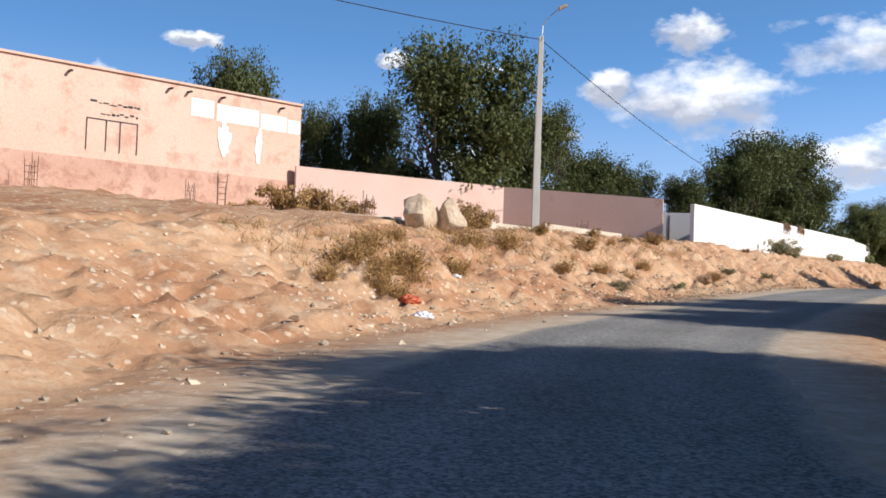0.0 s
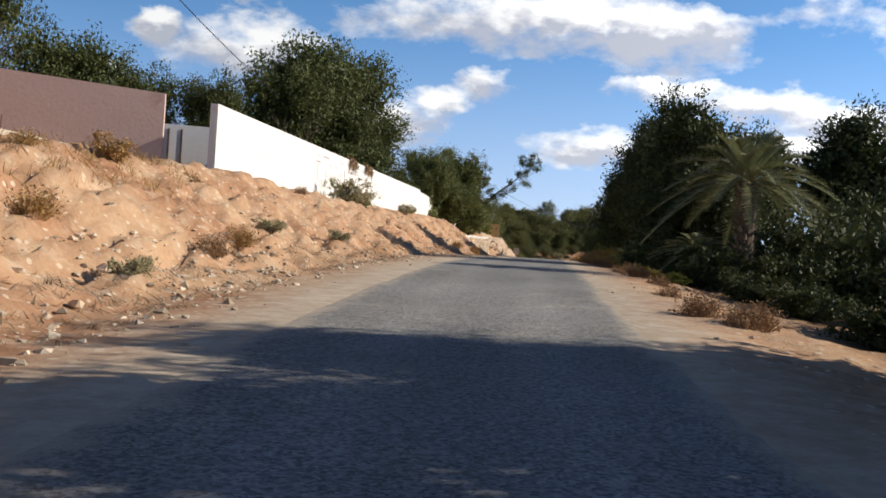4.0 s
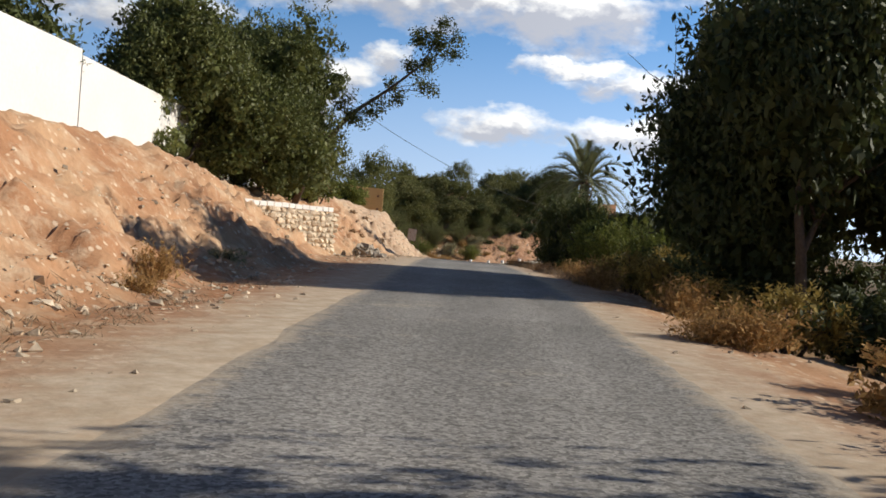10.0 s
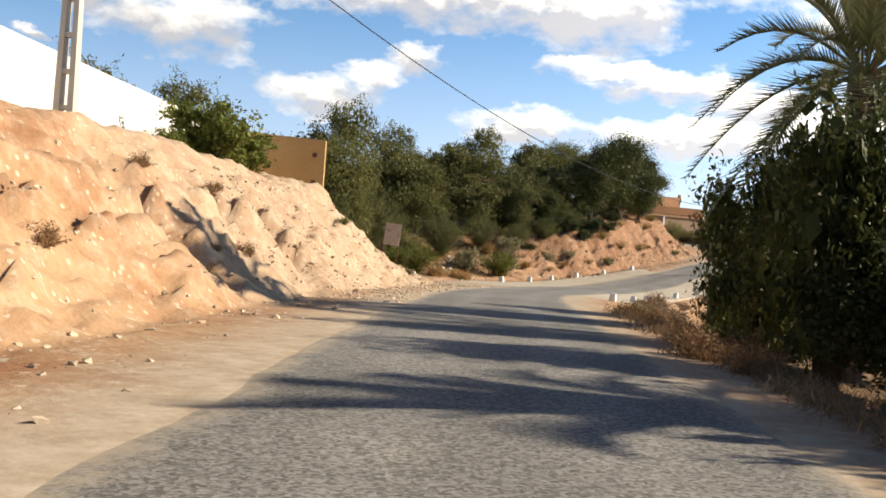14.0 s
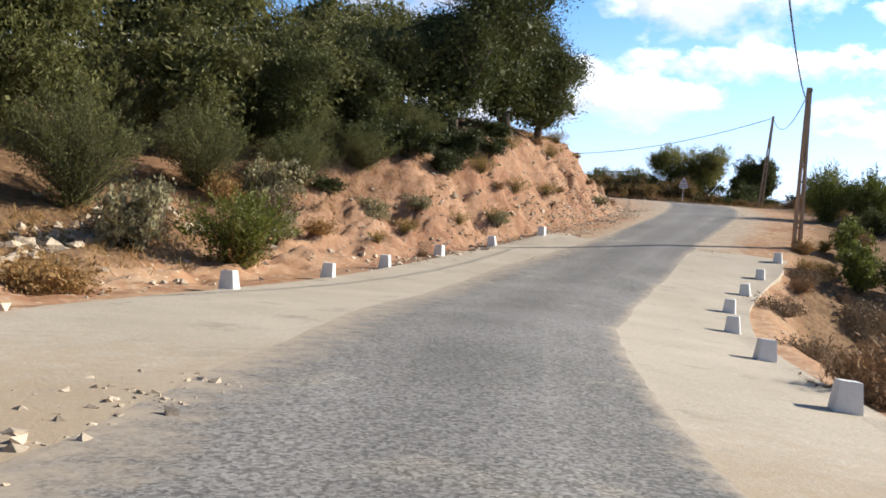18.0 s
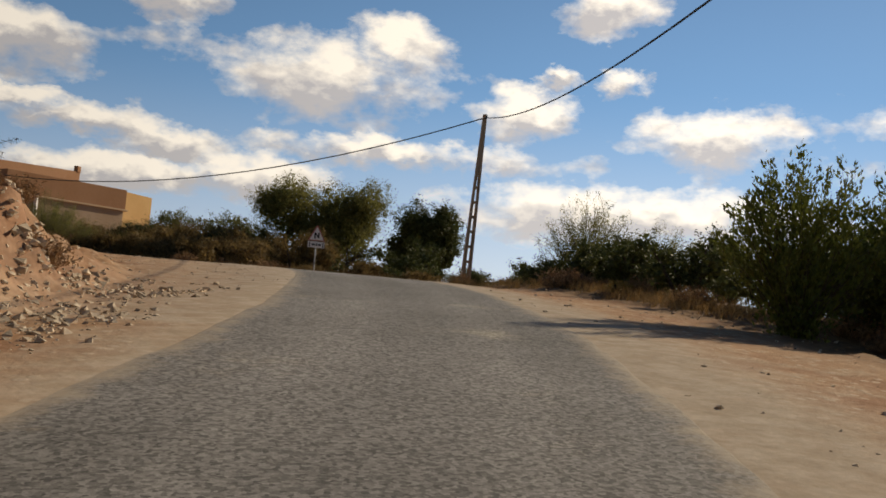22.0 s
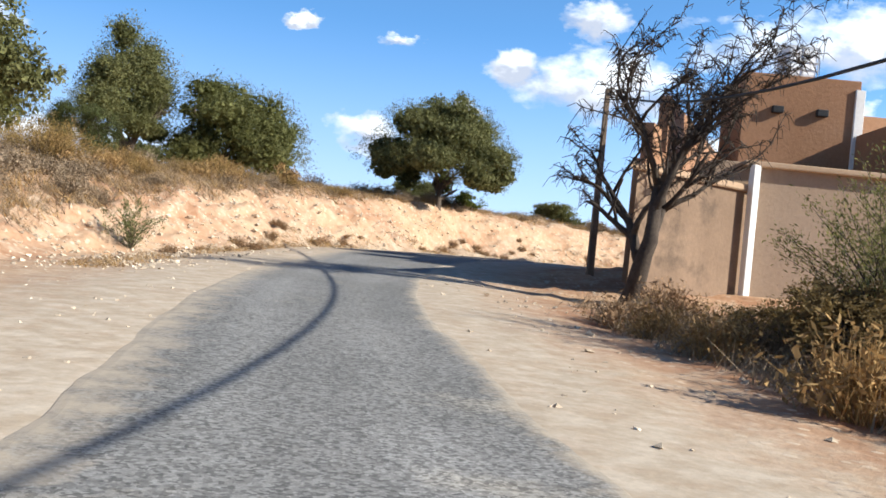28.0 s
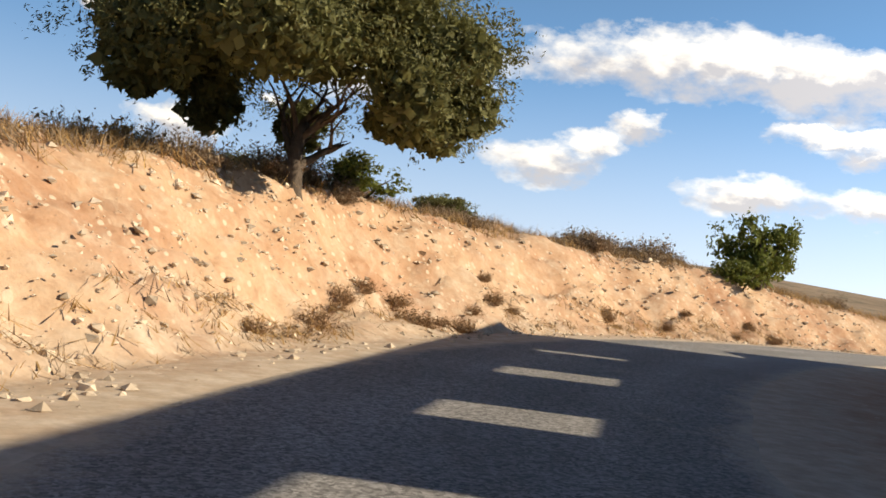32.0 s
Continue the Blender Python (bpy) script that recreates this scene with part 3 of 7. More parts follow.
def line(t):
    """Road centre (x, y, z) at stations t, with its unit tangent."""
    t = np.atleast_1d(np.asarray(t, float))
    i = np.clip(np.searchsorted(ST, t) - 1, 0, len(ST) - 2)
    h = ST[i + 1] - ST[i]
    x = ((t - ST[i]) / h)[:, None]
    h = h[:, None]
    p0, p1, m0, m1 = LINE[i, 1:], LINE[i + 1, 1:], SLOPES[i], SLOPES[i + 1]
    pos = (2 * x**3 - 3 * x**2 + 1) * p0 + (x**3 - 2 * x**2 + x) * h * m0 + (3 * x**2 - 2 * x**3) * p1 + (x**3 - x**2) * h * m1
    der = (6 * x**2 - 6 * x) * (p0 - p1) / h + (3 * x**2 - 4 * x + 1) * m0 + (3 * x**2 - 2 * x) * m1
    tan = der[:, :2] / np.linalg.norm(der[:, :2], axis=1, keepdims=True)
    return pos, tan


# station, foot of the bank, crest, its height, far side, its height (distances from the road's middle)
LEFT = np.array([
    (-6, 4, 9, 0.8, 30, 1.5), (0, 4.2, 10, 1.0, 34, 3.0), (3, 4.4, 10, 1.9, 35, 4.2), (4.5, 4.4, 10.2, 2.55, 32, 4.2), (6, 4.2, 9.3, 2.4, 30, 3.4),
    (7.4, 4.1, 9.0, 2.45, 30, 3.0), (9, 4.2, 8.8, 2.3, 20, 2.6), (10.5, 4.6, 8.8, 2.7, 20, 3.2), (12.5, 4.6, 9.2, 3.0, 20, 3.4), (13.0, 4.9, 9.4, 2.8, 20, 3.3), (13.5, 5.7, 9.6, 2.6, 20, 3.2), (13.9, 5.4, 9.6, 2.6, 20, 3.2)])
LEFT2 = np.array([
    (14.5, 4.6, 9.2, 2.9, 20, 3.5), (16, 4.3, 8.8, 3.7, 20, 4.0), (17.1, 4.2, 7.6, 3.5, 20, 4.0), (17.9, 4.4, 8.6, 1.5, 25, 3.4), (18.6, 7, 16, 0.5, 35, 5), (19.5, 7.6, 16, 1.0, 40, 8),
    (20.5, 7.4, 12.5, 2.4, 35, 8), (21.2, 6.6, 9.2, 3.4, 30, 8), (22.3, 5.2, 8.0, 4.4, 30, 9), (23.2, 4.6, 8.0, 3.7, 30, 8), (24, 5.5, 10, 1.4, 30, 4)])
LEFT3 = np.array([
    (25, 7, 14, 0.8, 30, 2.6), (27, 8, 14, 0.6, 30, 2.2), (29, 7.5, 12, 0.9, 30, 3.0), (30.5, 5.6, 8.8, 1.4, 30, 3.2), (32, 4.2, 7.4, 2.0, 30, 3.6),
    (34, 3.8, 6.8, 2.5, 30, 4), (36, 3.8, 6.6, 2.3, 30, 3.4), (38, 4, 7, 1.2, 30, 1.8), (42, 4, 7, 0.8, 30, 1.2)])
RIGHT = np.array([
    (-6, 4, 8, -0.3, 30, -1), (3, 3.6, 7, -0.3, 30, -1), (9, 3.6, 7, -0.4, 30, -1), (15, 3.6, 7, -0.6, 30, -1.5), (17.5, 4, 7.5, -1.2, 25, -2),
    (19, 5.2, 7.2, -2.0, 25, -2.4), (20.5, 5.2, 7.2, -2.2, 25, -2.4), (22, 5, 9, -1.4, 25, -1.6), (24, 5.5, 9, 0.0, 30, -0.5), (25.4, 5.0, 8, 0.35, 30, -0.3), (27, 5.5, 9, -0.3, 30, -0.5)])
RIGHT2 = np.array([(30, 4.5, 8, -0.1, 30, 0.2), (32, 4.5, 8, 0.3, 30, 0.5), (36, 4, 8, 0.4, 30, 0.5), (42, 4, 8, -0.6, 30, -3)])
LEFT, RIGHT = np.vstack([LEFT, LEFT2, LEFT3]), np.vstack([RIGHT, RIGHT2])
# edges of the asphalt
EDGE = np.array([(-6, -2.1, 2.2), (3, -2.2, 2.3), (8, -2.1, 2.4), (13, -2.0, 2.5), (16, -2.0, 2.7), (18, -2.4, 1.95), (19, -2.9, 1.72), (19.5, -3.3, 1.58), (20.2, -3.45, 1.85), (20.8, -3.65, 2.0), (21.3, -3.2, 1.85),
                 (22, -2.6, 1.7), (24, -2.6, 1.9), (26, -2.0, 2.0), (28, -1.7, 1.7), (31, -1.9, 1.8), (33, -2.6, 2.2), (42, -2.6, 2.4)])


def fall(t, u):
    """The ford's lane tips towards the stream."""
    k = np.clip(np.minimum((t - 17.6) / 1.2, (22.6 - t) / 1.2), 0, 1)
    return -0.095 * k * np.clip(u - 0.4, 0, 5.5)


def land(t, u, rough=True):
    """Ground height at stations t and offsets u (arrays of one shape), above the road there."""
    out = np.zeros_like(u)
    for tab, side in ((LEFT, -1), (RIGHT, 1)):
        toe, crest, hc, far, hf = (np.interp(t, tab[:, 0], tab[:, k]) for k in range(1, 6))
        a = u * side
        sl = np.clip((a - toe) / (crest - toe), 0, 1)
        wob = np.clip((a - toe + 0.3) / 1.0, 0, 1)
        h = hc * (0.72 * sl + 0.28 * sl * sl * (3 - 2 * sl)) + (hf - hc) * np.clip((a - crest) / (far - crest), 0, 1)
        h = h - 0.05 * np.clip((a - 2.9) / 1.5, 0, 1)
        if rough:
            x = t * 7.0
            gully = np.abs(value_noise(x * 0.45, a * 0.12, 5) - 0.5) * 2
            inside = np.clip(sl * (1 - sl) * 4, 0, 1)
            h = h + wob * (fbm(x * 0.6, a * 0.6, 4, 3) * 0.5 + fbm(x * 2.3, a * 2.3, 4, 9) * 0.56 + fbm(x * 5.5, a * 5.5, 3, 31) * 0.15) * np.clip(0.35 + np.abs(hc) * 0.3, 0.3, 1)
            h = h - inside * np.clip(hc, 0, 4) * 0.2 * np.clip(1 - gully * 3.0, 0, 1)
            h = h + inside * np.clip(hc, 0, 3) * 0.11 * (np.abs(fbm(x * 1.3, a * 4.0, 4, 21)) * 4 - 0.5)
        out = np.where(a > 0, h, out)
    return out + fall(t, u)


def spot(t, u, up=0.0):
    """A place on the ground beside the road."""
    pos, tan = line(t)
    h = land(np.array([float(t)]), np.array([float(u)]))[0]
    return Vector((pos[0, 0] + tan[0, 1] * u, pos[0, 1] - tan[0, 0] * u, pos[0, 2] + h + up))


FINE_T = np.arange(-6, 42.01, 0.1)
FINE_P, FINE_N = line(FINE_T)


def station(x, y):
    """Station and offset of places (arrays)."""
    x, y = np.atleast_1d(x).astype(float), np.atleast_1d(y).astype(float)
    d = (FINE_P[None, :, 0] - x[:, None]) ** 2 + (FINE_P[None, :, 1] - y[:, None]) ** 2
    i = d.argmin(1)
    off = np.stack([x, y], 1) - FINE_P[i, :2]
    tan = FINE_N[i]
    return FINE_T[i], tan[:, 1] * off[:, 0] - tan[:, 0] * off[:, 1], np.sqrt(d.min(1)), FINE_P[i, 2]


def ground_z(x, y):
    t, u, d, z = station(x, y)
    return z + land(t, np.clip(np.sign(u) * d, -45, 45))


def on_ground(x, y, up=0.0):
    return Vector((x, y, float(ground_z(x, y)[0]) + up))


def heading(t):
    """Degrees by which the road's direction is turned from +y, to the left."""
    _, tan = line(t)
    return math.degrees(math.atan2(-tan[0, 0], tan[0, 1]))


def grid_faces(rows, cols):
    i = np.arange((rows - 1) * cols).reshape(rows - 1, cols)[:, :-1].ravel()
    return np.stack([i, i + 1, i + cols + 1, i + cols], 1)


def strip(name, ts, us, lift, mat, edges=None, smooth=True):
    """A sheet along the road: us are offsets, or shares of the way between the edges."""
    tt, uu = np.meshgrid(ts, us, indexing="ij")
    if edges is not None:
        a, b = edges(tt)
        uu = a + (b - a) * uu
    pos, tan = line(tt.ravel())
    h = lift(tt, uu)
    verts = np.stack([pos[:, 0] + tan[:, 1] * uu.ravel(), pos[:, 1] - tan[:, 0] * uu.ravel(), pos[:, 2] + h.ravel()], 1)
    return mesh_object(name, verts, grid_faces(len(ts), len(us)), mat, smooth=smooth)


def arc_stations(a, b, step):
    fine = np.arange(a, b, 0.02)
    p, _ = line(fine)
    s = np.concatenate([[0], np.cumsum(np.hypot(*np.diff(p[:, :2], axis=0).T))])
    return np.interp(np.arange(0, s[-1], step), s, fine)


near = np.concatenate([np.linspace(-30, -13, 18)[:-1], np.linspace(-13, -3.4, 76)[:-1], np.linspace(-3.4, 3.4, 18)[:-1], np.linspace(3.4, 12, 26)[:-1], np.linspace(12, 30, 15)])


def ground_lift(t, u):
    a, b = (np.interp(t, EDGE[:, 0], EDGE[:, k]) for k in (1, 2))
    inside = np.clip((np.minimum(u - a, b - u) - 0.3) / 0.35, 0, 1)
    under = np.clip(np.minimum((t - 18.35) / 0.2, (21.85 - t) / 0.2), 0, 1) * np.clip(np.minimum(u + 5.2, 3.9 - u) / 0.4, 0, 1)
    return land(t, u) + 0.008 - 0.05 * under + 0.05 * fbm(t * 9, u * 1.7, 3, 40) * (0.15 + 0.85 * np.clip((np.maximum(a - u, u - b) - 0.2) / 0.8, 0, 1)) - 0.06 * inside


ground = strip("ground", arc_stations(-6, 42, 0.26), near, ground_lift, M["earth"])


def mark(ob, name, values):
    at = ob.data.attributes.new(name, "FLOAT", "POINT")
    at.data.foreach_set("value", np.ascontiguousarray(values, dtype=np.float32).ravel())


gt, gu = np.meshgrid(arc_stations(-6, 42, 0.26), near, indexing="ij")
dust = np.clip(1.15 - (np.abs(gu) - 2.2) / np.where((gt > 23) & (gt < 35) & (gu < 0), 3.6, np.where(gt > 25.5, 2.4, 1.5)), 0, 1)
limy = 0.5 * np.clip(np.minimum((gt - 15.3) / 0.8, (18.6 - gt) / 0.4), 0, 1) * np.clip((-gu - 3.5) / 1.0, 0, 1)
pale = 0.22 * np.clip((gt - 28.5) / 1.5, 0, 1) * np.clip((-gu - 2.0) / 1.0, 0, 1)
mark(ground, "dust", np.maximum(np.maximum(dust, pale), limy))
# wood floor: leaf litter, with the shade under the trees put into its colour
wood = np.clip(np.minimum((gt - 18.6) / 0.8, (24.2 - gt) / 0.6), 0, 1) * np.clip((-gu - 8.2) / 2.5, 0, 1)
scrub = np.clip((gu - 4.6) / 1.8, 0, 1) * np.clip((gt - 2) / 2, 0, 1) * np.clip((31 - gt) / 2, 0, 1)
field = np.clip((-gu - 8.0) / 1.5, 0, 1) * np.clip((gt - 27.5) / 1.5, 0, 1) * 0.55
# foot: a band of darker brown along the left bank's foot
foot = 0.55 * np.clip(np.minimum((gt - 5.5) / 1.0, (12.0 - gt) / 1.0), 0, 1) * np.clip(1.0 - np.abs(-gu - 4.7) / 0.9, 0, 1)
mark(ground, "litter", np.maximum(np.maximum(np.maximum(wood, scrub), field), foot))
mark(ground, "ruddy", np.clip(np.minimum((gt - 19.8) / 0.8, (24.2 - gt) / 0.8), 0, 1) * np.clip((-gu - 4.0) / 1.5, 0, 1))
tagged(ground, "dry stony orange earth of the banks and verges", "ground", kind="structure")


def wavy(t, k):
    base = np.interp(t, EDGE[:, 0], EDGE[:, k])
    return base + 0.22 * fbm(t * 4.5, np.full_like(t, 3.0 * k), 4, 60 + k) + 0.06 * fbm(t * 21.0, np.full_like(t, 5.0 * k), 4, 66 + k)


def road_lift(t, u):
    lift = 0.0145 - 0.001 * (u / 2) ** 2 + fall(t, u)
    for k, drop in ((0, 0.022), (1, 0.006)):
        lift[:, k] -= drop
        lift[:, -1 - k] -= drop
    return lift


SHARES = np.concatenate([[0, 0.014, 0.035], np.linspace(0.07, 0.93, 13), [0.965, 0.986, 1]])
road = strip("road", arc_stations(-6, 42, 0.25), SHARES, road_lift, M["asphalt"], lambda t: (wavy(t, 1), wavy(t, 2)), False)
side = np.minimum(SHARES, 1 - SHARES) * 4.3
rt, rs = np.meshgrid(arc_stations(-6, 42, 0.25), SHARES, indexing="ij")
reach = np.where(rs < 0.5, 0.5 + 1.3 * np.clip(np.minimum((rt - 17.0) / 0.8, (22.2 - rt) / 0.8), 0, 1) + 0.9 * np.clip(np.minimum((rt - 27.0) / 1.5, (33 - rt) / 1.5), 0, 1), 0.5)
mark(road, "dust", np.clip(0.85 - side[None] / (reach + 0.25), 0, 1))
mark(road, "worn", np.exp(-((np.abs(rs - 0.5) * 4.4 - 0.85) / 0.3) ** 2))
tagged(road, "worn grey asphalt lane with frayed dusty edges", "road", kind="structure")


def far_ground():
    ax = np.concatenate([np.arange(-900, -140, 60), np.arange(-140, 420, 9), np.arange(420, 1500, 60)])
    ay = np.concatenate([np.arange(-700, -100, 60), np.arange(-100, 430, 9), np.arange(430, 1500, 60)])
    xx, yy = np.meshgrid(ax, ay, indexing="ij")
    t, u, d, z = station(xx.ravel(), yy.ravel())
    side = np.sign(u)
    h = land(t, np.clip(side * d, -40, 40), False)
    zz = z + h
    away = np.clip((d - 60) / 250, 0, 1)
    zz = zz * (1 - away) + 2.0 * away + 10.0 * away * fbm(xx.ravel() / 160, yy.ravel() / 160, 3, 70)
    zz = zz - 5.0 * np.clip((30 - d) / 12, 0, 1) + 0.4 * fbm(xx.ravel() / 14, yy.ravel() / 14, 3, 71) * np.clip((d - 28) / 10, 0, 1)
    ridge = np.exp(-(((xx.ravel() - 420) / 260) ** 2 + ((yy.ravel() - 640) / 160) ** 2))
    zz = zz + 26 * ridge
    verts = np.stack([xx.ravel(), yy.ravel(), zz], 1)
    # reach the horizon
    ob = mesh_object("ground_far", verts, grid_faces(len(ax), len(ay)), M["far_scrub"], smooth=True)
    return tagged(ob, "dry open land that runs to the horizon", "ground", kind="structure")


far_ground()

# ---------------------------------------------------------------- concrete aprons of the ford
def apron(name, a, b, u0, u1, label):
    ob = strip(name, arc_stations(a, b, 0.6), np.linspace(0, 1, 9), lambda t, u: 0.011 + 0.018 * np.clip((np.abs(u) - np.where(u < 0, 3.7, 1.95)) / 0.8, 0, 1) + fall(t, u) - 0.06 * np.clip(1 - np.minimum(t - a, b - t) / 0.25, 0, 1),
               M["concrete"], lambda t: (np.interp(t, *u0) + 0.1 * fbm(t * 5, t * 0 + 2, 3, 90), np.interp(t, *u1) + 0.1 * fbm(t * 5, t * 0 + 9, 3, 91)))
    across = np.abs(np.linspace(-1, 1, 9))
    mark(ob, "dust", np.repeat(np.clip(0.9 - (arc_stations(a, b, 0.6) - a) / 0.9, 0, 0.7), 9) + np.tile(np.where(across > 0.8, 0.55, 0.26), len(arc_stations(a, b, 0.6))))
    return tagged(ob, label, "pavement", kind="structure")


apron("pavement", 18.2, 22.0, ([18.2, 19, 21, 22], [-5.2, -6.6, -6.0, -4.9]), ([18.2, 19.5, 22], [-1.9, -2.5, -1.9]), "pale dusty concrete apron of the ford with worn edges")
apron("pavement", 18.1, 21.9, ([18.1, 19.5, 21.9], [1.5, 0.95, 1.1]), ([18.1, 19.2, 19.8, 20.5, 21.4, 21.9], [4.5, 4.35, 4.25, 4.5, 5.2, 5.4]), "pale cracked concrete apron beside the dry stream bed")


def kerb_wall():
    ts = arc_stations(18.5, 21.6, 0.7)
    pos, tan = line(ts)
    bm = bmesh.new()
    rows = []
    side = np.interp(ts, [18.1, 19.2, 19.8, 20.5, 21.4, 21.9], [4.5, 4.35, 4.25, 4.5, 5.2, 5.4])
    for p, g, e, tt in zip(pos, tan, side, ts):
        ring = []
        low = float(fall(np.array([tt]), np.array([e]))[0])
        for u, z in ((e - 0.32, low + 0.06), (e + 0.08, low + 0.05), (e + 0.14, -2.6), (e - 0.4, -2.6)):
            ring.append(bm.verts.new((p[0] + g[1] * u, p[1] - g[0] * u, p[2] + z)))
        rows.append(ring)
    for a, b in zip(rows, rows[1:]):
        for k in range(4):
            bm.faces.new((a[k], a[(k + 1) % 4], b[(k + 1) % 4], b[k]))
    bm.faces.new(rows[0][::-1]), bm.faces.new(rows[-1])
    return tagged(part("retaining_wall", bm, M["concrete"]), "low concrete retaining edge above the stream bed", "wall", kind="structure")


kerb_wall()

# ---------------------------------------------------------------- walls


def wall_run(name, pts, thick, mat, label, category="wall", sink=1.2):
    """A wall through points (x, y, base, top), kept upright, with thickness."""
    bm = bmesh.new()
    rows = []
    for i, (x, y, b, t) in enumerate(pts):
        a, c = Vector(pts[max(i - 1, 0)][:2]), Vector(pts[min(i + 1, len(pts) - 1)][:2])
        d = (c - a).normalized()
        n = Vector((d.y, -d.x)) * thick / 2
        rows.append([bm.verts.new((x + n.x * s, y + n.y * s, z)) for s, z in ((1, b - sink), (1, t), (-1, t), (-1, b - sink))])
    for a, b in zip(rows, rows[1:]):
        for k in range(4):
            bm.faces.new((a[k], b[k], b[(k + 1) % 4], a[(k + 1) % 4]))
    bm.faces.new(rows[0]), bm.faces.new(rows[-1][::-1])
    bmesh.ops.recalc_face_normals(bm, faces=bm.faces)
    return tagged(part(name, bm, mat), label, category, kind="structure")


def between(a, b, n):
    return [tuple(a[k] + (b[k] - a[k]) * i / n for k in range(4)) for i in range(n + 1)]


white_wall = wall_run("wall_white", between((15.97, 61.35, 4.25, 6.86), (46.4, 108.5, 5.1, 7.78), 12), 0.28, M["white_wall"], "long whitewashed boundary wall with flaking paint")
wall_run("wall_white_lower", between((46.45, 108.6, 5.1, 7.62), (78.2, 158.5, 4.9, 7.35), 12), 0.28, M["white_wall"], "whitewashed boundary wall with a stepped top")
wall_run("wall_ochre", between((82.9, 156.1, 4.37, 6.93), (76.0, 160.4, 4.4, 7.2), 4), 0.32, M["ochre_wall"], "ochre rendered end wall with drain holes")
wall_run("wall_pink", between((-9.3, 60.6, 5.3, 8.27), (4.26, 67.3, 4.9, 8.1), 4), 0.26, M["pink_wall"], "pink rendered schoolyard wall in full sun")
wall_run("wall_pink_gate", between((4.26, 67.3, 4.9, 8.1), (14.65, 63.7, 4.42, 7.31), 4), 0.26, M["pink_wall"], "pink rendered schoolyard wall beside the gateway")
# footings of the white wall
wall_run("trim_white", between((15.9, 61.3, 4.0, 4.45), (46.4, 108.5, 4.8, 5.36), 12), 0.32, M["verge"], "dusty bare footing of the white wall", "trim")
wall_run("trim_ochre", between((82.95, 156.05, 4.0, 4.72), (76.0, 160.4, 4.0, 4.75), 4), 0.42, M["concrete"], "broken pale footing of the ochre wall", "trim")
# yard wall seen through the gateway
yard_wall = wall_run("wall_yard", [(13.6, 71.6, 4.6, 7.0), (19.5, 70.0, 4.6, 7.0)], 0.25, M["white_wall"], "cream inner wall seen through the gateway")
for k in range(3):
    boxes("plank", [(Matrix.Translation((15.6 + 0.55 * k, 70.93 - 0.15 * k, 4.4)) @ Matrix.Rotation(-0.265, 4, "Z"), 0.08, 0.06, 2.4)], M["rust"], yard_wall, "dark upright bar")


def drain_holes():
    d = Vector((76.0 - 82.9, 160.4 - 156.1)).normalized()
    n = Vector((-d.y, d.x))
    if n.x * (75 - 82) + n.y * (130 - 156) < 0:
        n = -n
    for s, z in ((0.45, 6.25), (0.45, 5.05)):
        x, y = 82.9 + d.x * s + n.x * 0.17, 156.1 + d.y * s + n.y * 0.17
        v, f = tube([(x - n.x * 0.08, y - n.y * 0.08, z), (x + n.x * 0.03, y + n.y * 0.03, z)], [0.09, 0.11], 10)
        tagged(mesh_object("drain_pipe", v, f, M["rust"]), "dark round drain mouth in the ochre wall", "pipe", "drains of the ochre wall")


drain_holes()


def wall_marks():
    """Faint painted bars that cannot be read."""
    a, b = Vector((15.97, 61.35)), Vector((46.4, 108.5))
    d = (b - a).normalized()
    n = Vector((d.y, -d.x))
    rng = random.Random(44)
    for k in range(26):
        s = rng.uniform(15.0, 30.0)
        tall = k % 3 == 0
        w, h = (0.05, rng.uniform(0.5, 1.2)) if tall else (rng.uniform(0.25, 0.9), rng.uniform(0.04, 0.09))
        z = 6.86 + 0.92 * s / 56.1 - (1.9 if tall else rng.choice((0.45, 0.62, 0.8)))
        m = Matrix.Translation((a.x + d.x * s + n.x * 0.142, a.y + d.y * s + n.y * 0.142, z)) @ Matrix.Rotation(math.atan2(d.y, d.x), 4, "Z")
        boxes("painted_bar", [(m, w, 0.012, h)], M["faint_mark"], white_wall)


wall_marks()

# ---------------------------------------------------------------- the school
SCHOOL_A, SCHOOL_B = Vector((-9.2, 61.4)), Vector((-31.0, 40.95))


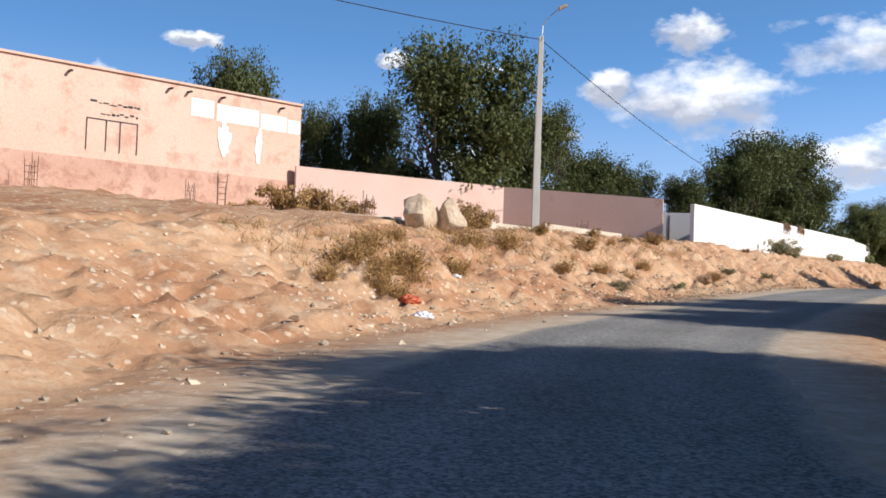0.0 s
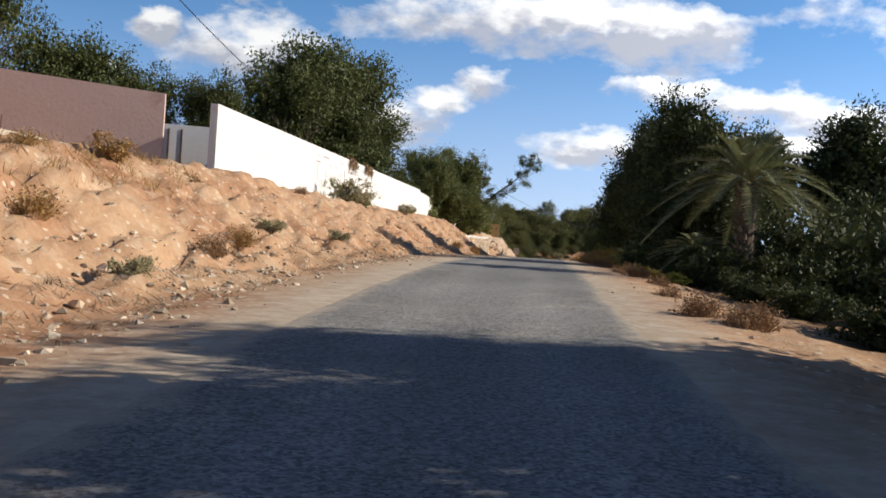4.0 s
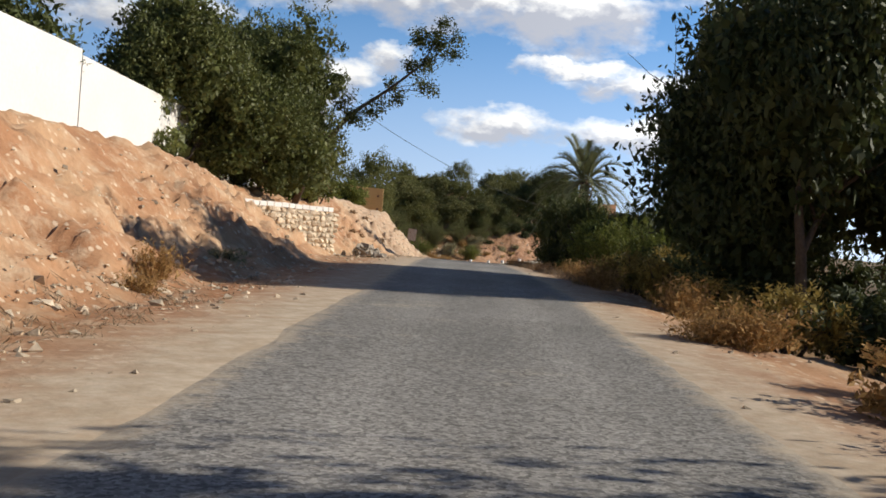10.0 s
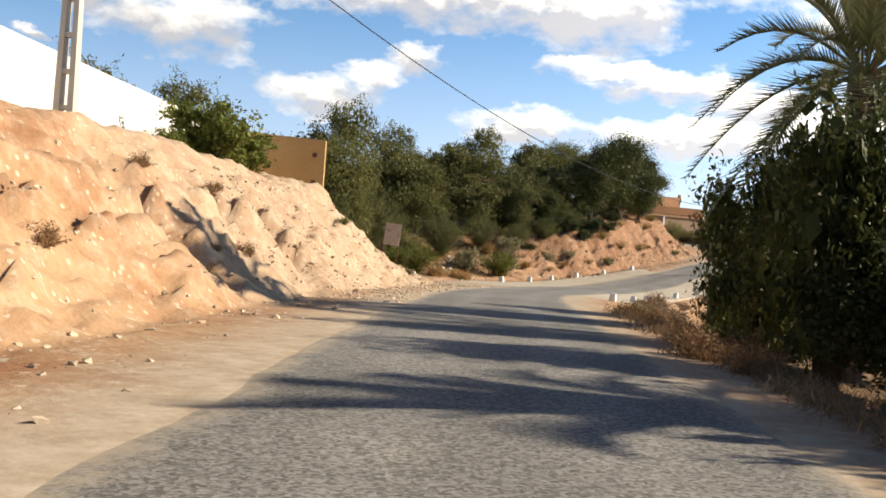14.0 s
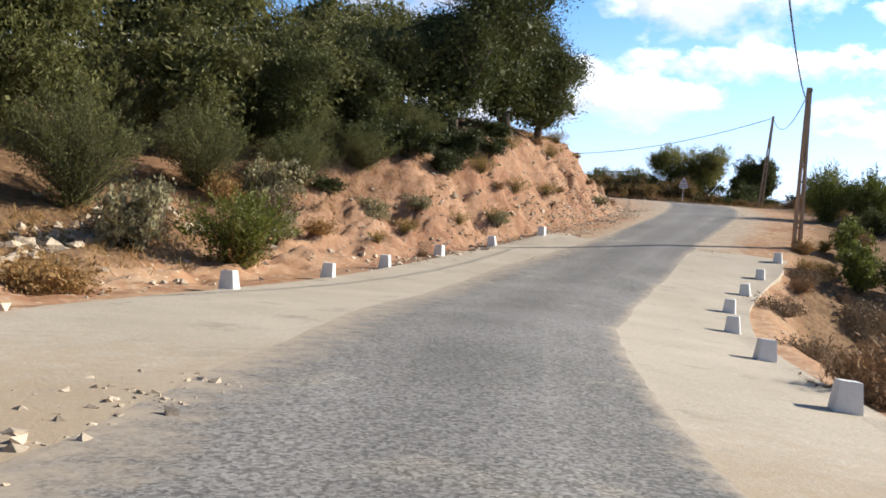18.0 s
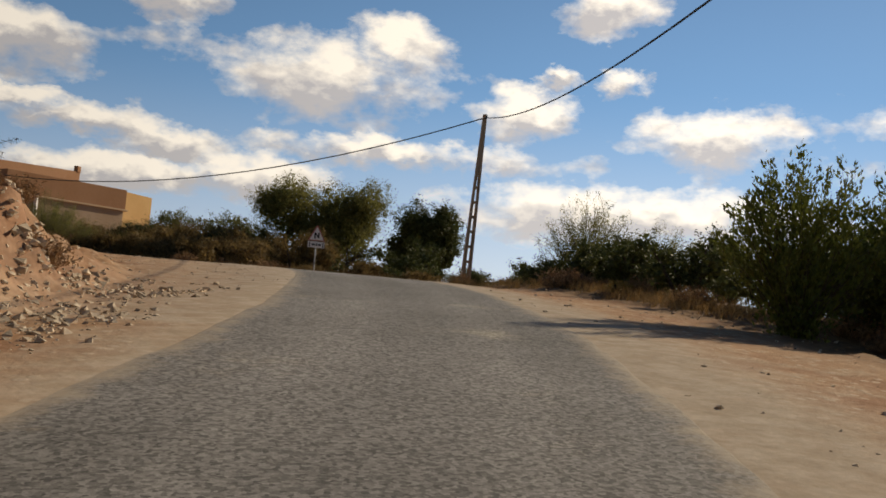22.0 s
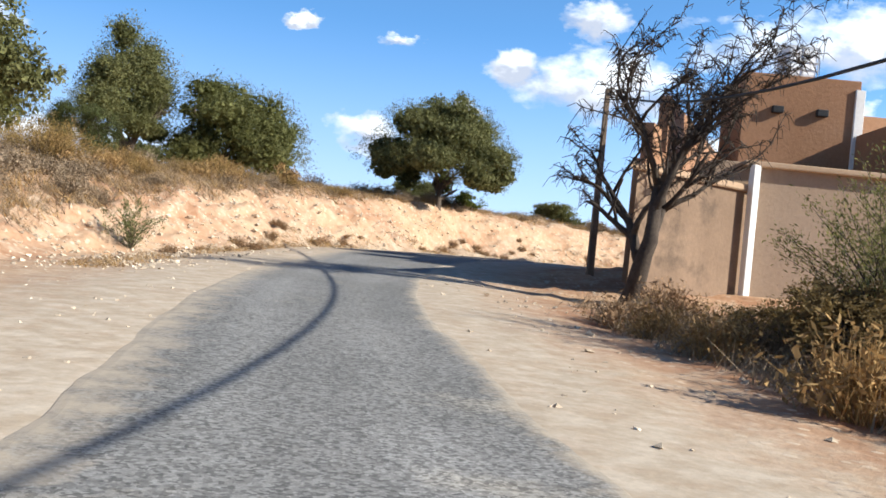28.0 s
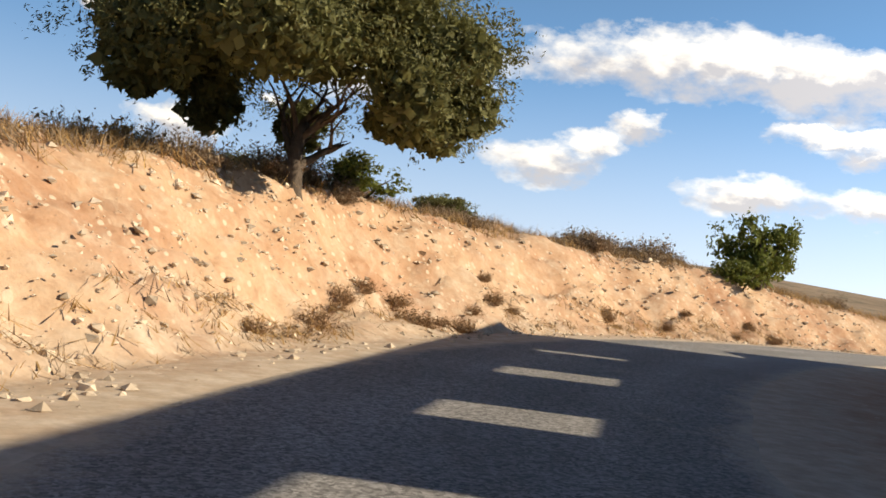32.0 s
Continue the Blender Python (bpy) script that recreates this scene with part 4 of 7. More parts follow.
def school():
    d = (SCHOOL_B - SCHOOL_A).normalized()
    n = Vector((-d.y, d.x))
    if n.y > 0:
        n = -n
    root = empty("school_building", Matrix.Translation((SCHOOL_A.x, SCHOOL_A.y, 5.2)))
    tagged(root, "pink rendered flat-roofed school block with faded paint", "building")
    inv = Matrix.Translation((-SCHOOL_A.x, -SCHOOL_A.y, -5.2))
    ang = math.atan2(d.y, d.x)
    L = (SCHOOL_B - SCHOOL_A).length

    def pose_on(s, out, z):
        return inv @ Matrix.Translation((SCHOOL_A.x + d.x * s + n.x * out, SCHOOL_A.y + d.y * s + n.y * out, z)) @ Matrix.Rotation(ang, 4, "Z")

    boxes("wall", [(pose_on(L / 2, -4.0, 4.0), L, 8.0, 8.22)], M["pink_house"], root, "pink plaster wall", 0.03)
    boxes("dado", [(pose_on(L / 2 + 0.02, 0.012, 4.0), L, 0.06, 3.3)], M["pink_dado"], root, "darker pink painted dado", 0.01)
    boxes("parapet", [(pose_on(L / 2, 0.0, 12.18), L + 0.1, 0.3, 0.14)], M["pink_house"], root, bevel=0.02)
    boxes("stair_head", [(pose_on(22.0, -2.0, 12.0), 6.5, 3.6, 2.4)], M["ochre_wall"], root, "taller ochre roof block", 0.03)
    for s in (1.6, 5.8, 8.0, 9.2, 15.0):
        boxes("spout", [(pose_on(s, 0.22, 11.75), 0.12, 0.45, 0.1)], M["black"], root, "dark roof spout")
    # white painted band and splashes
    for s, w, z, h in ((0.55, 0.9, 10.35, 0.85), (2.05, 1.9, 10.35, 0.95), (4.6, 2.9, 10.42, 1.0), (7.0, 1.5, 10.5, 1.05)):
        boxes("paint_patch", [(pose_on(s, 0.006, z), w, 0.02, h)], M["bleached"], root, "white overpainted strip", 0.004)
    rng = random.Random(4)
    for s, z, sx in ((3.1, 8.5, 0.34), (5.5, 8.7, 0.5)):
        bm = bmesh.new()
        pts = []
        for k in range(22):
            w = 2 * math.pi * k / 22
            r = 1.0 + rng.uniform(-0.3, 0.3)
            pts.append(bm.verts.new(pose_on(s + math.cos(w) * sx * r * 0.8, 0.035, z + 0.75 + math.sin(w) * 0.95 * r).translation))
        bm.faces.new(pts)
        part("paint_patch", bm, M["bleached"], root, "white splash of paint")
    # painted lines that cannot be read, and a drawn grid
    for row, (z, s0, s1) in enumerate(((10.35, 10.9, 13.8), (9.8, 11.0, 13.2))):
        s = s0
        while s < s1:
            w = rng.uniform(0.12, 0.4)
            boxes("painted_bar", [(pose_on(s + w / 2, 0.02, z + rng.uniform(-0.06, 0.06)), w, 0.02, rng.uniform(0.05, 0.12))], M["black"], root)
            s += w + rng.uniform(0.05, 0.12)
    for s in (11.0, 12.0, 12.8, 13.9):
        boxes("painted_line", [(pose_on(s, 0.02, 7.75), 0.06, 0.02, 1.75)], M["black"], root)
    boxes("painted_line", [(pose_on(12.45, 0.02, 9.45), 2.95, 0.02, 0.06)], M["black"], root, "thin dark painted line")
    boxes("plinth", [(pose_on(L / 2, 0.9, 4.2), L, 1.8, 1.0)], M["concrete"], root, "rough concrete plinth", 0.04)
    return d, n


SCHOOL_D, SCHOOL_N = school()


def rebar_cage(name="rebar_cage"):
    root = empty(name, Matrix())
    rng = random.Random(8)
    for k, (x, y) in enumerate(((-0.16, -0.16), (0.16, -0.16), (0.16, 0.16), (-0.16, 0.16), (0, 0.17), (0.02, -0.17))):
        top = 1.25 + rng.uniform(-0.2, 0.25)
        v, f = tube([(x, y, -0.3), (x * 1.02, y, 0.5), (x * 1.15 + rng.uniform(-0.06, 0.06), y * 1.15 + rng.uniform(-0.06, 0.06), top)], [0.013] * 3, 5)
        mesh_object("bar", v, f, M["rust"], root)
    for z in (0.15, 0.42, 0.7, 0.95):
        v, f = tube([(-0.17, -0.17, z), (0.17, -0.17, z), (0.17, 0.17, z), (-0.17, 0.17, z), (-0.17, -0.17, z)], [0.007] * 5, 4)
        mesh_object("tie", v, f, M["rust"], root)
    return tagged(root, "rusty rebar cage of an unbuilt column", "rebar", "rebar cages by the school")


def set_first(ob, m):
    ob.matrix_basis = m
    return ob


def repeat(maker, poses, labels=None):
    """Builds one thing and copies it to the other poses."""
    first = set_first(maker(), poses[0])
    s0 = first.matrix_basis.to_scale()
    back = Matrix.Diagonal((1 / s0.x, 1 / s0.y, 1 / s0.z, 1))
    obs = [first] + [copy_thing(first, m @ back) for m in poses[1:]]
    if labels:
        for ob, label in zip(obs, labels):
            tagged(ob, label)
    return obs


cages = []
for x, y, k in ((-23.2, 47.2, 0.9), (-20.6, 48.2, 1.25), (-13.6, 52.0, 0.8), (-12.0, 52.4, 1.2), (-4.3, 50.5, 0.8), (-3.2, 42.5, 0.85), (3.2, 58.5, 0.9), (8.6, 58.6, 0.8)):
    p = on_ground(x, y)
    cages.append(Matrix.Translation((x, y, max(p.z, 5.15 if x < -11 else 0))) @ Matrix.Rotation(x * 3, 4, "Z") @ Matrix.Diagonal((1.3, 1.3, k, 1)))
repeat(rebar_cage, cages)

# low unfinished foundation strips
for a, b, h, w in (((1.2, 47.5), (5.6, 53.4), 0.30, 0.5), ((5.2, 50.0), (10.5, 57.1), 0.34, 0.5), ((-6.5, 46.8), (1.0, 51.0), 0.24, 0.5)):
    a, b = Vector(a), Vector(b)
    z = float(np.min(ground_z(np.array([a.x, b.x]), np.array([a.y, b.y]))))
    mid, d = (a + b) / 2, b - a
    ob = boxes("foundation_strip", [(Matrix.Translation((mid.x, mid.y, z - 0.5)) @ Matrix.Rotation(math.atan2(d.y, d.x), 4, "Z"), d.length, w, 0.5 + h + 0.15)], M["concrete"], None, "", 0.03)
    tagged(ob, "low unfinished concrete foundation strip in dry earth", "foundation", "foundation strips")

# ---------------------------------------------------------------- the mud house


def house():
    root = empty("mud_house", Matrix.Translation((175.0, 240.0, 5.2)))
    tagged(root, "brown mud-rendered farmhouse with stepped flat roofs", "house")
    inv = Matrix.Translation((-175.0, -240.0, -5.2))

    def block(name, a, b, depth, z0, z1, mat, label="", bevel=0.04):
        """A block whose front runs from a to b and which lies depth metres behind it (to the left of a to b)."""
        a, b = Vector(a), Vector(b)
        d = b - a
        n = Vector((-d.y, d.x)).normalized()
        mid = (a + b) / 2 + n * depth / 2
        return boxes(name, [(inv @ Matrix.Translation((mid.x, mid.y, z0)) @ Matrix.Rotation(math.atan2(d.y, d.x), 4, "Z"), d.length, depth, z1 - z0)], mat, root, label, bevel)

    block("wall", (174.4, 239.6), (190.1, 237.5), 7.5, 4.5, 9.3, M["render_wall"], "beige rendered lower wall")
    block("upper_wall", (179.6, 238.9), (190.15, 237.35), 7.2, 9.3, 10.95, M["mud_wall"], "brown upper wall")
    block("eave", (175.2, 239.25), (190.3, 237.2), 0.8, 9.18, 9.34, M["pole_brown"], "projecting brown eave")
    block("wing", (190.1, 237.9), (194.5, 238.6), 6.5, 4.5, 10.9, M["ochre_wall"], "lighter ochre end wing")
    block("tower", (176.6, 243.2), (180.2, 242.6), 2.9, 8.6, 12.7, M["mud_wall"], "square roof tower")
    block("tower_edge", (180.02, 242.55), (180.32, 242.52), 2.9, 9.0, 12.4, M["bleached"], "whitewashed tower edge", 0.02)
    bm = bmesh.new()
    rows = [[bm.verts.new(inv @ Vector((x, y + dy, z))) for dy, z in ((0, 9.0), (0, top), (0.4, top), (0.4, 9.0))] for x, y, top in ((181.6, 247.4, 12.55), (197.4, 250.4, 13.6))]
    for k in range(4):
        bm.faces.new((rows[0][k], rows[1][k], rows[1][(k + 1) % 4], rows[0][(k + 1) % 4]))
    bm.faces.new(rows[0][::-1]), bm.faces.new(rows[1])
    bmesh.ops.recalc_face_normals(bm, faces=bm.faces)
    part("back_parapet", bm, M["mud_wall"], root, "long brown roof parapet")
    block("parapet_horn", (196.9, 250.2), (197.5, 250.4), 0.4, 13.5, 14.1, M["mud_wall"], "", 0.05)
    def prism(name, pts, z0, z1, mat, label=""):
        bm = bmesh.new()
        lo = [bm.verts.new(inv @ Vector((x, y, z0))) for x, y in pts]
        hi = [bm.verts.new(inv @ Vector((x, y, z1))) for x, y in pts]
        bm.faces.new(lo[::-1]), bm.faces.new(hi)
        for i in range(len(pts)):
            j = (i + 1) % len(pts)
            bm.faces.new((lo[i], lo[j], hi[j], hi[i]))
        bmesh.ops.recalc_face_normals(bm, faces=bm.faces)
        bmesh.ops.bevel(bm, geom=list(bm.edges), offset=0.03, segments=2, affect="EDGES")
        return part(name, bm, mat, root, label)

    prism("annex", [(171.5, 237.1), (175.5, 239.5), (177.6, 243.4), (173.6, 241.0)], 4.8, 8.5, M["dark_render"], "dark low annex")
    prism("annex_roof", [(171.2, 236.8), (175.8, 239.5), (177.9, 243.6), (173.3, 241.0)], 8.47, 8.66, M["pole_brown"], "flat reed and mud roof edge")
    for x, y in ((175.45, 239.15), (182.0, 238.4)):
        boxes("pillar", [(inv @ Matrix.Translation((x, y, 5.6)) @ Matrix.Rotation(0.3, 4, "Z"), 0.22, 0.22, 3.6)], M["paint_white"], root, "white painted corner pillar", 0.02)
    for s in (0.3, 0.68):
        x, y = 176.6 + 3.6 * s, 243.2 - 0.6 * s
        boxes("opening", [(inv @ Matrix.Translation((x - 0.02, y - 0.08, 11.45)) @ Matrix.Rotation(-0.165, 4, "Z"), 0.36, 0.2, 0.22)], M["black"], root, "small dark opening", 0.03)
    # wall along the road, its upper openings free to the sky
    a, b = Vector((174.0, 243.4)), Vector((184.1, 262.0))
    d = b - a
    ang = math.atan2(d.y, d.x)
    n = d.length
    u = d / n
    holes = [(4.3, 5.25), (7.9, 9.0), (12.0, 12.95), (16.2, 16.55)]
    low, high, top = 10.1, 11.08, 11.8

    def at_s(s, z):
        return inv @ Matrix.Translation((a.x + u.x * s, a.y + u.y * s, z)) @ Matrix.Rotation(ang, 4, "Z")

    items = [(at_s(-0.93, 4.8), 1.35, 0.34, 10.5 - 4.8), (at_s(-2.05, 4.8), 0.9, 0.34, 9.3 - 4.8), (at_s(n / 2 - 0.13, 4.8), n + 0.26, 0.34, 9.86 - 4.8), (at_s(n / 2 + 0.4, 9.86), n - 0.8, 0.34, low - 9.86), (at_s(n / 2 + 0.4, high), n - 0.8, 0.34, top - high)]
    edges = [0.8] + [v for h in holes for v in h] + [n]
    for s0, s1 in zip(edges[::2], edges[1::2]):
        items.append((at_s((s0 + s1) / 2, low), s1 - s0, 0.34, high - low))
    boxes("road_wall", items, M["mud_wall"], root, "tall mud wall with a row of openings")
    block("rear_wing", (183.0, 256.0), (190.0, 254.0), 8.0, 4.8, 9.2, M["mud_wall"], "low rear wing")
    return root


house()


def water_tank():
    root = empty("water_tank", Matrix.Translation((178.6, 243.9, 12.7)))
    tagged(root, "white caged plastic water tank on the roof tower", "tank")
    bm = bmesh.new()
    box_bm(bm, Matrix.Translation((0, 0, 0.12)), 0.95, 0.95, 0.95, 0.08)
    part("tank_body", bm, M["plastic_white"], root)
    for k in range(5):
        z = 0.1 + 0.24 * k
        v, f = tube([(-0.5, -0.5, z), (0.5, -0.5, z), (0.5, 0.5, z), (-0.5, 0.5, z), (-0.5, -0.5, z)], [0.018] * 5, 5)
        mesh_object("cage_ring", v, f, M["steel"], root)
    for x in (-0.5, 0, 0.5):
        for y in (-0.5, 0.5):
            v, f = tube([(x, y, 0), (x, y, 1.1)], [0.018] * 2, 5)
            mesh_object("cage_bar", v, f, M["steel"], root)
    boxes("pallet", [(Matrix(), 1.05, 1.05, 0.1)], M["wood"], root, "", 0.01)


water_tank()

# ---------------------------------------------------------------- poles, wires, signs, bollards
ends = {}


def square_pole(key, x, y, z, height, w0, w1, mat, label, lean=(0, 0), ladder=False, turn=0.0):
    root = empty("utility_pole", Matrix.Translation((x, y, z)) @ Matrix.Rotation(turn, 4, "Z"))
    tagged(root, label, "pole", "poles along the road")
    top = Vector((lean[0], lean[1], height))
    if not ladder:
        bm = bmesh.new()
        rows = []
        for s in (-0.06, 0.5, 1.0):
            w = w0 + (w1 - w0) * max(s, 0)
            c = top * s
            rows.append([bm.verts.new((c.x + a * w / 2, c.y + b * w / 2, c.z)) for a, b in ((-1, -1), (1, -1), (1, 1), (-1, 1))])
        for a, b in zip(rows, rows[1:]):
            for k in range(4):
                bm.faces.new((a[k], a[(k + 1) % 4], b[(k + 1) % 4], b[k]))
        bm.faces.new(rows[-1]), bm.faces.new(rows[0][::-1])
        bmesh.ops.bevel(bm, geom=list(bm.edges), offset=0.015, segments=1, affect="EDGES")
        part("shaft", bm, mat, root)
    else:
        for sgn in (-1, 1):
            bm = bmesh.new()
            rows = []
            for s in (-0.06, 0.5, 0.72, 1.0):
                w = w0 + (w1 - w0) * max(s, 0)
                c = top * s
                t = w * (0.3 if s < 0.72 else 0.5)
                x0 = sgn * (w / 2 - t / 2)
                rows.append([bm.verts.new((c.x + x0 + a * t / 2, c.y + b * w * 0.32, c.z)) for a, b in ((-1, -1), (1, -1), (1, 1), (-1, 1))])
            for a, b in zip(rows, rows[1:]):
                for k in range(4):
                    bm.faces.new((a[k], a[(k + 1) % 4], b[(k + 1) % 4], b[k]))
            bm.faces.new(rows[-1]), bm.faces.new(rows[0][::-1])
            part("flange", bm, mat, root)
        for k in range(9):
            s = 0.03 + 0.69 * k / 8
            w = w0 + (w1 - w0) * s
            c = top * s
            boxes("rung", [(Matrix.Translation((c.x, c.y, c.z)), w * 0.5, w * 0.5, 0.11)], mat, root)
    v, f = tube([top + Vector((0, -0.05, -0.2)), top + Vector((0, -0.3, -0.22)), top + Vector((0, -0.34, -0.1))], [0.02] * 3, 5)
    mesh_object("bracket", v, f, M["black"], root)
    ends[key] = Matrix.Translation((x, y, z)) @ Matrix.Rotation(turn, 4, "Z") @ (top + Vector((0, 0, -0.15)))
    return root


pole_a = square_pole("A", 4.48, 45.8, 3.6, 9.6, 0.36, 0.22, M["pole"], "tall square pale concrete lamp pole on the bank")


def lamp_head():
    p = Vector((0, 0, 9.6))
    arm = [p + Vector((0.05, 0, -0.2)), p + Vector((0.06, 0, 0.55)), p + Vector((0.5, -0.1, 1.1)), p + Vector((0.85, -0.2, 1.35))]
    v, f = tube(arm, [0.03, 0.028, 0.025, 0.025], 6)
    arm = mesh_object("lamp_arm", v, f, M["steel"], pole_a)
    bm = bmesh.new()
    box_bm(bm, Matrix.Translation(p + Vector((0.98, -0.25, 1.32))) @ Matrix.Rotation(-0.5, 4, "Y"), 0.5, 0.24, 0.16, 0.05, 0.7)
    part("lamp_head", bm, M["pole_brown"], arm, "weathered street lamp head")


lamp_head()
square_pole("B", 69.6, 141.5, 5.2, 10.2, 0.52, 0.2, M["pole"], "slender slotted concrete pole by the white wall", ladder=True, turn=radians(-33))
square_pole("C", 134.3, 175.75, 0.75, 7.8, 0.42, 0.2, M["pole_brown"], "brown slotted concrete pole beside the stream bed", ladder=True, turn=radians(-40))
square_pole("D", 167.95, 196.6, 4.2, 7.7, 0.42, 0.17, M["pole_brown"], "brown slotted concrete pole at the bend, leaning a little", lean=(0.72, 1.3), ladder=True, turn=radians(-50))
square_pole("E", 172.2, 243.2, 6.0, 5.6, 0.22, 0.14, M["wood"], "short weathered pole beside the dead tree")


def wire(a, b, sag, r=0.022):
    a, b = Vector(a), Vector(b)
    pts = []
    for k in range(25):
        s = k / 24
        p = a.lerp(b, s)
        p.z -= 4 * sag * s * (1 - s)
        pts.append(p)
    v, f = tube(pts, [r] * 25, 5)
    return tagged(mesh_object("power_cable", v, f, M["black"]), "thin black overhead cable between poles", "cable", "overhead cables")


ends["0"], ends["2"] = Vector((-26, 30, 15.2)), Vector((36, 106, 11.8))
wire(ends["0"], ends["A"], 0.6)
wire(ends["A"], ends["2"], 1.0)
wire(ends["2"], (64.1, 141.4, 15.9), 0.8)
wire((64.1, 141.4, 15.9), ends["C"] - Vector((0, 0, 0.5)), 4.15)
wire(ends["C"], ends["D"], 1.3)
wire(ends["D"], ends["E"], 2.8, 0.03)


def bollard():
    bm = bmesh.new()
    box_bm(bm, Matrix.Translation((0, 0, -0.12)), 0.37, 0.34, 0.50, 0.025, 0.74)
    ob = part("bollard", bm, M["paint_white"])
    return tagged(ob, "whitewashed stubby concrete bollard with chipped edges", "bollard", "bollards of the ford")


poses, labels = [], []
rng = random.Random(12)
for k, (t, u) in enumerate(((18.55, -8.2), (19.52, -6.4), (20.0, -6.35), (20.4, -6.35), (20.88, -6.3), (21.33, -5.8), (21.8, -5.1),
                            (18.24, 3.75), (18.97, 4.0), (19.42, 3.95), (19.86, 3.85), (20.3, 3.97), (20.8, 4.4), (21.3, 4.7), (21.75, 5.0))):
    pos, tan = line(t)
    tilt = pose(pos[0, 0] + tan[0, 1] * u, pos[0, 1] - tan[0, 0] * u, pos[0, 2] + 0.02 + float(fall(np.array([t]), np.array([u]))[0]), rng.uniform(-4, 4), rng.uniform(-4, 4), heading(t) + rng.uniform(-10, 10))
    poses.append(tilt)
repeat(bollard, poses)


def bend_sign():
    root = empty("bend_sign", Matrix.Translation((170.2, 205.75, 4.2)) @ Matrix.Rotation(radians(-42), 4, "Z"))
    tagged(root, "faded triangular double-bend warning sign with a plate below", "road sign")
    v, f = tube([(0, 0, -0.3), (0, 0, 1.75)], [0.035] * 2, 8)
    mesh_object("post", v, f, M["steel"], root, "grey steel post")

    def plate(name, pts, y0, y1, mat, label="", over=None):
        bm = bmesh.new()
        fr = [bm.verts.new((x, y0, z)) for x, z in pts]
        bk = [bm.verts.new((x, y1, z)) for x, z in pts]
        bm.faces.new(fr), bm.faces.new(bk[::-1])
        for i in range(len(pts)):
            j = (i + 1) % len(pts)
            bm.faces.new((fr[i], bk[i], bk[j], fr[j]))
        bmesh.ops.recalc_face_normals(bm, faces=bm.faces)
        return part(name, bm, mat, over or root, label)

    plate("rim", [(-0.43, 1.72), (0.43, 1.72), (0.04, 2.48), (-0.04, 2.48)], -0.05, -0.035, M["sign_red"], "faded dark rim")
    face = plate("face", [(-0.355, 1.765), (0.355, 1.765), (0.0, 2.40)], -0.056, -0.052, M["paint_white"], "white face")
    pts = [(-0.13, 1.83), (-0.06, 1.83), (-0.06, 2.02), (0.06, 1.86), (0.13, 1.86), (0.13, 2.14), (0.06, 2.14), (0.06, 1.97), (-0.06, 2.13), (-0.13, 2.13)]
    plate("bend_mark", pts, -0.062, -0.058, M["black"], "black zigzag mark", face)
    lower = plate("lower_plate", [(-0.42, 1.38), (0.42, 1.38), (0.42, 1.68), (-0.42, 1.68)], -0.05, -0.035, M["paint_white"], "white plate")
    for x, w, h in ((-0.34, 0.05, 0.22), (-0.15, 0.16, 0.1), (0.02, 0.07, 0.14), (0.17, 0.13, 0.1), (0.34, 0.05, 0.22)):
        plate("plate_bar", [(x - w / 2, 1.53 - h / 2), (x + w / 2, 1.53 - h / 2), (x + w / 2, 1.53 + h / 2), (x - w / 2, 1.53 + h / 2)], -0.056, -0.052, M["black"], "", lower)


bend_sign()


def rusty_board():
    p = spot(18.1, -7.9)
    root = empty("notice_board", Matrix.Translation(p) @ Matrix.Rotation(radians(heading(17.3)), 4, "Z") @ Matrix.Rotation(radians(5), 4, "Y"))
    tagged(root, "weathered notice board with peeling paint on two rusty posts", "sign board")
    for x in (-0.38, 0.38):
        v, f = tube([(x, 0, -0.3), (x, 0, 2.3)], [0.03, 0.03], 6)
        mesh_object("post", v, f, M["rust"], root)
    boxes("panel", [(Matrix.Translation((0, -0.05, 1.2)), 0.84, 0.03, 1.15)], M["board"], root, "peeling pale panel with rust blotches", 0.005)


M["board"] = material("board", (0.42, 0.34, 0.29), (0.52, 0.44, 0.38), 0.8, 3.0, 30.0, 0.3, 0.3, stain=(0.16, 0.08, 0.06), stain_scale=3.0, stain_at=0.52, grain=0.3)
rusty_board()

# ---------------------------------------------------------------- stones


def rock_shape(seed, flat=0.7, sub=2):
    rng = random.Random(seed)
    bm = bmesh.new()
    bmesh.ops.create_icosphere(bm, subdivisions=sub, radius=1.0)
    off = Vector((rng.uniform(0, 50), rng.uniform(0, 50), rng.uniform(0, 50)))
    planes = [(Vector((rng.gauss(0, 1), rng.gauss(0, 1), rng.gauss(0, 1))).normalized(), rng.uniform(0.4, 0.7)) for _ in range(13)]
    for v in bm.verts:
        p = v.co.copy()
        for n, d in planes:
            k = p.dot(n)
            if k > d:
                p -= n * (k - d)
        p += p.normalized() * 0.12 * noise.noise(p * 2.2 + off)
        v.co = Vector((p.x, p.y, p.z * flat))
    return bm


def boulder(name, seed, m, size, mat, label, group=""):
    bm = rock_shape(seed, size[2], 3)
    ob = part(name, bm, mat)
    ob.matrix_basis = m @ Matrix.Diagonal((size[0], size[1], 1, 1))
    return tagged(ob, label, "rock", group)


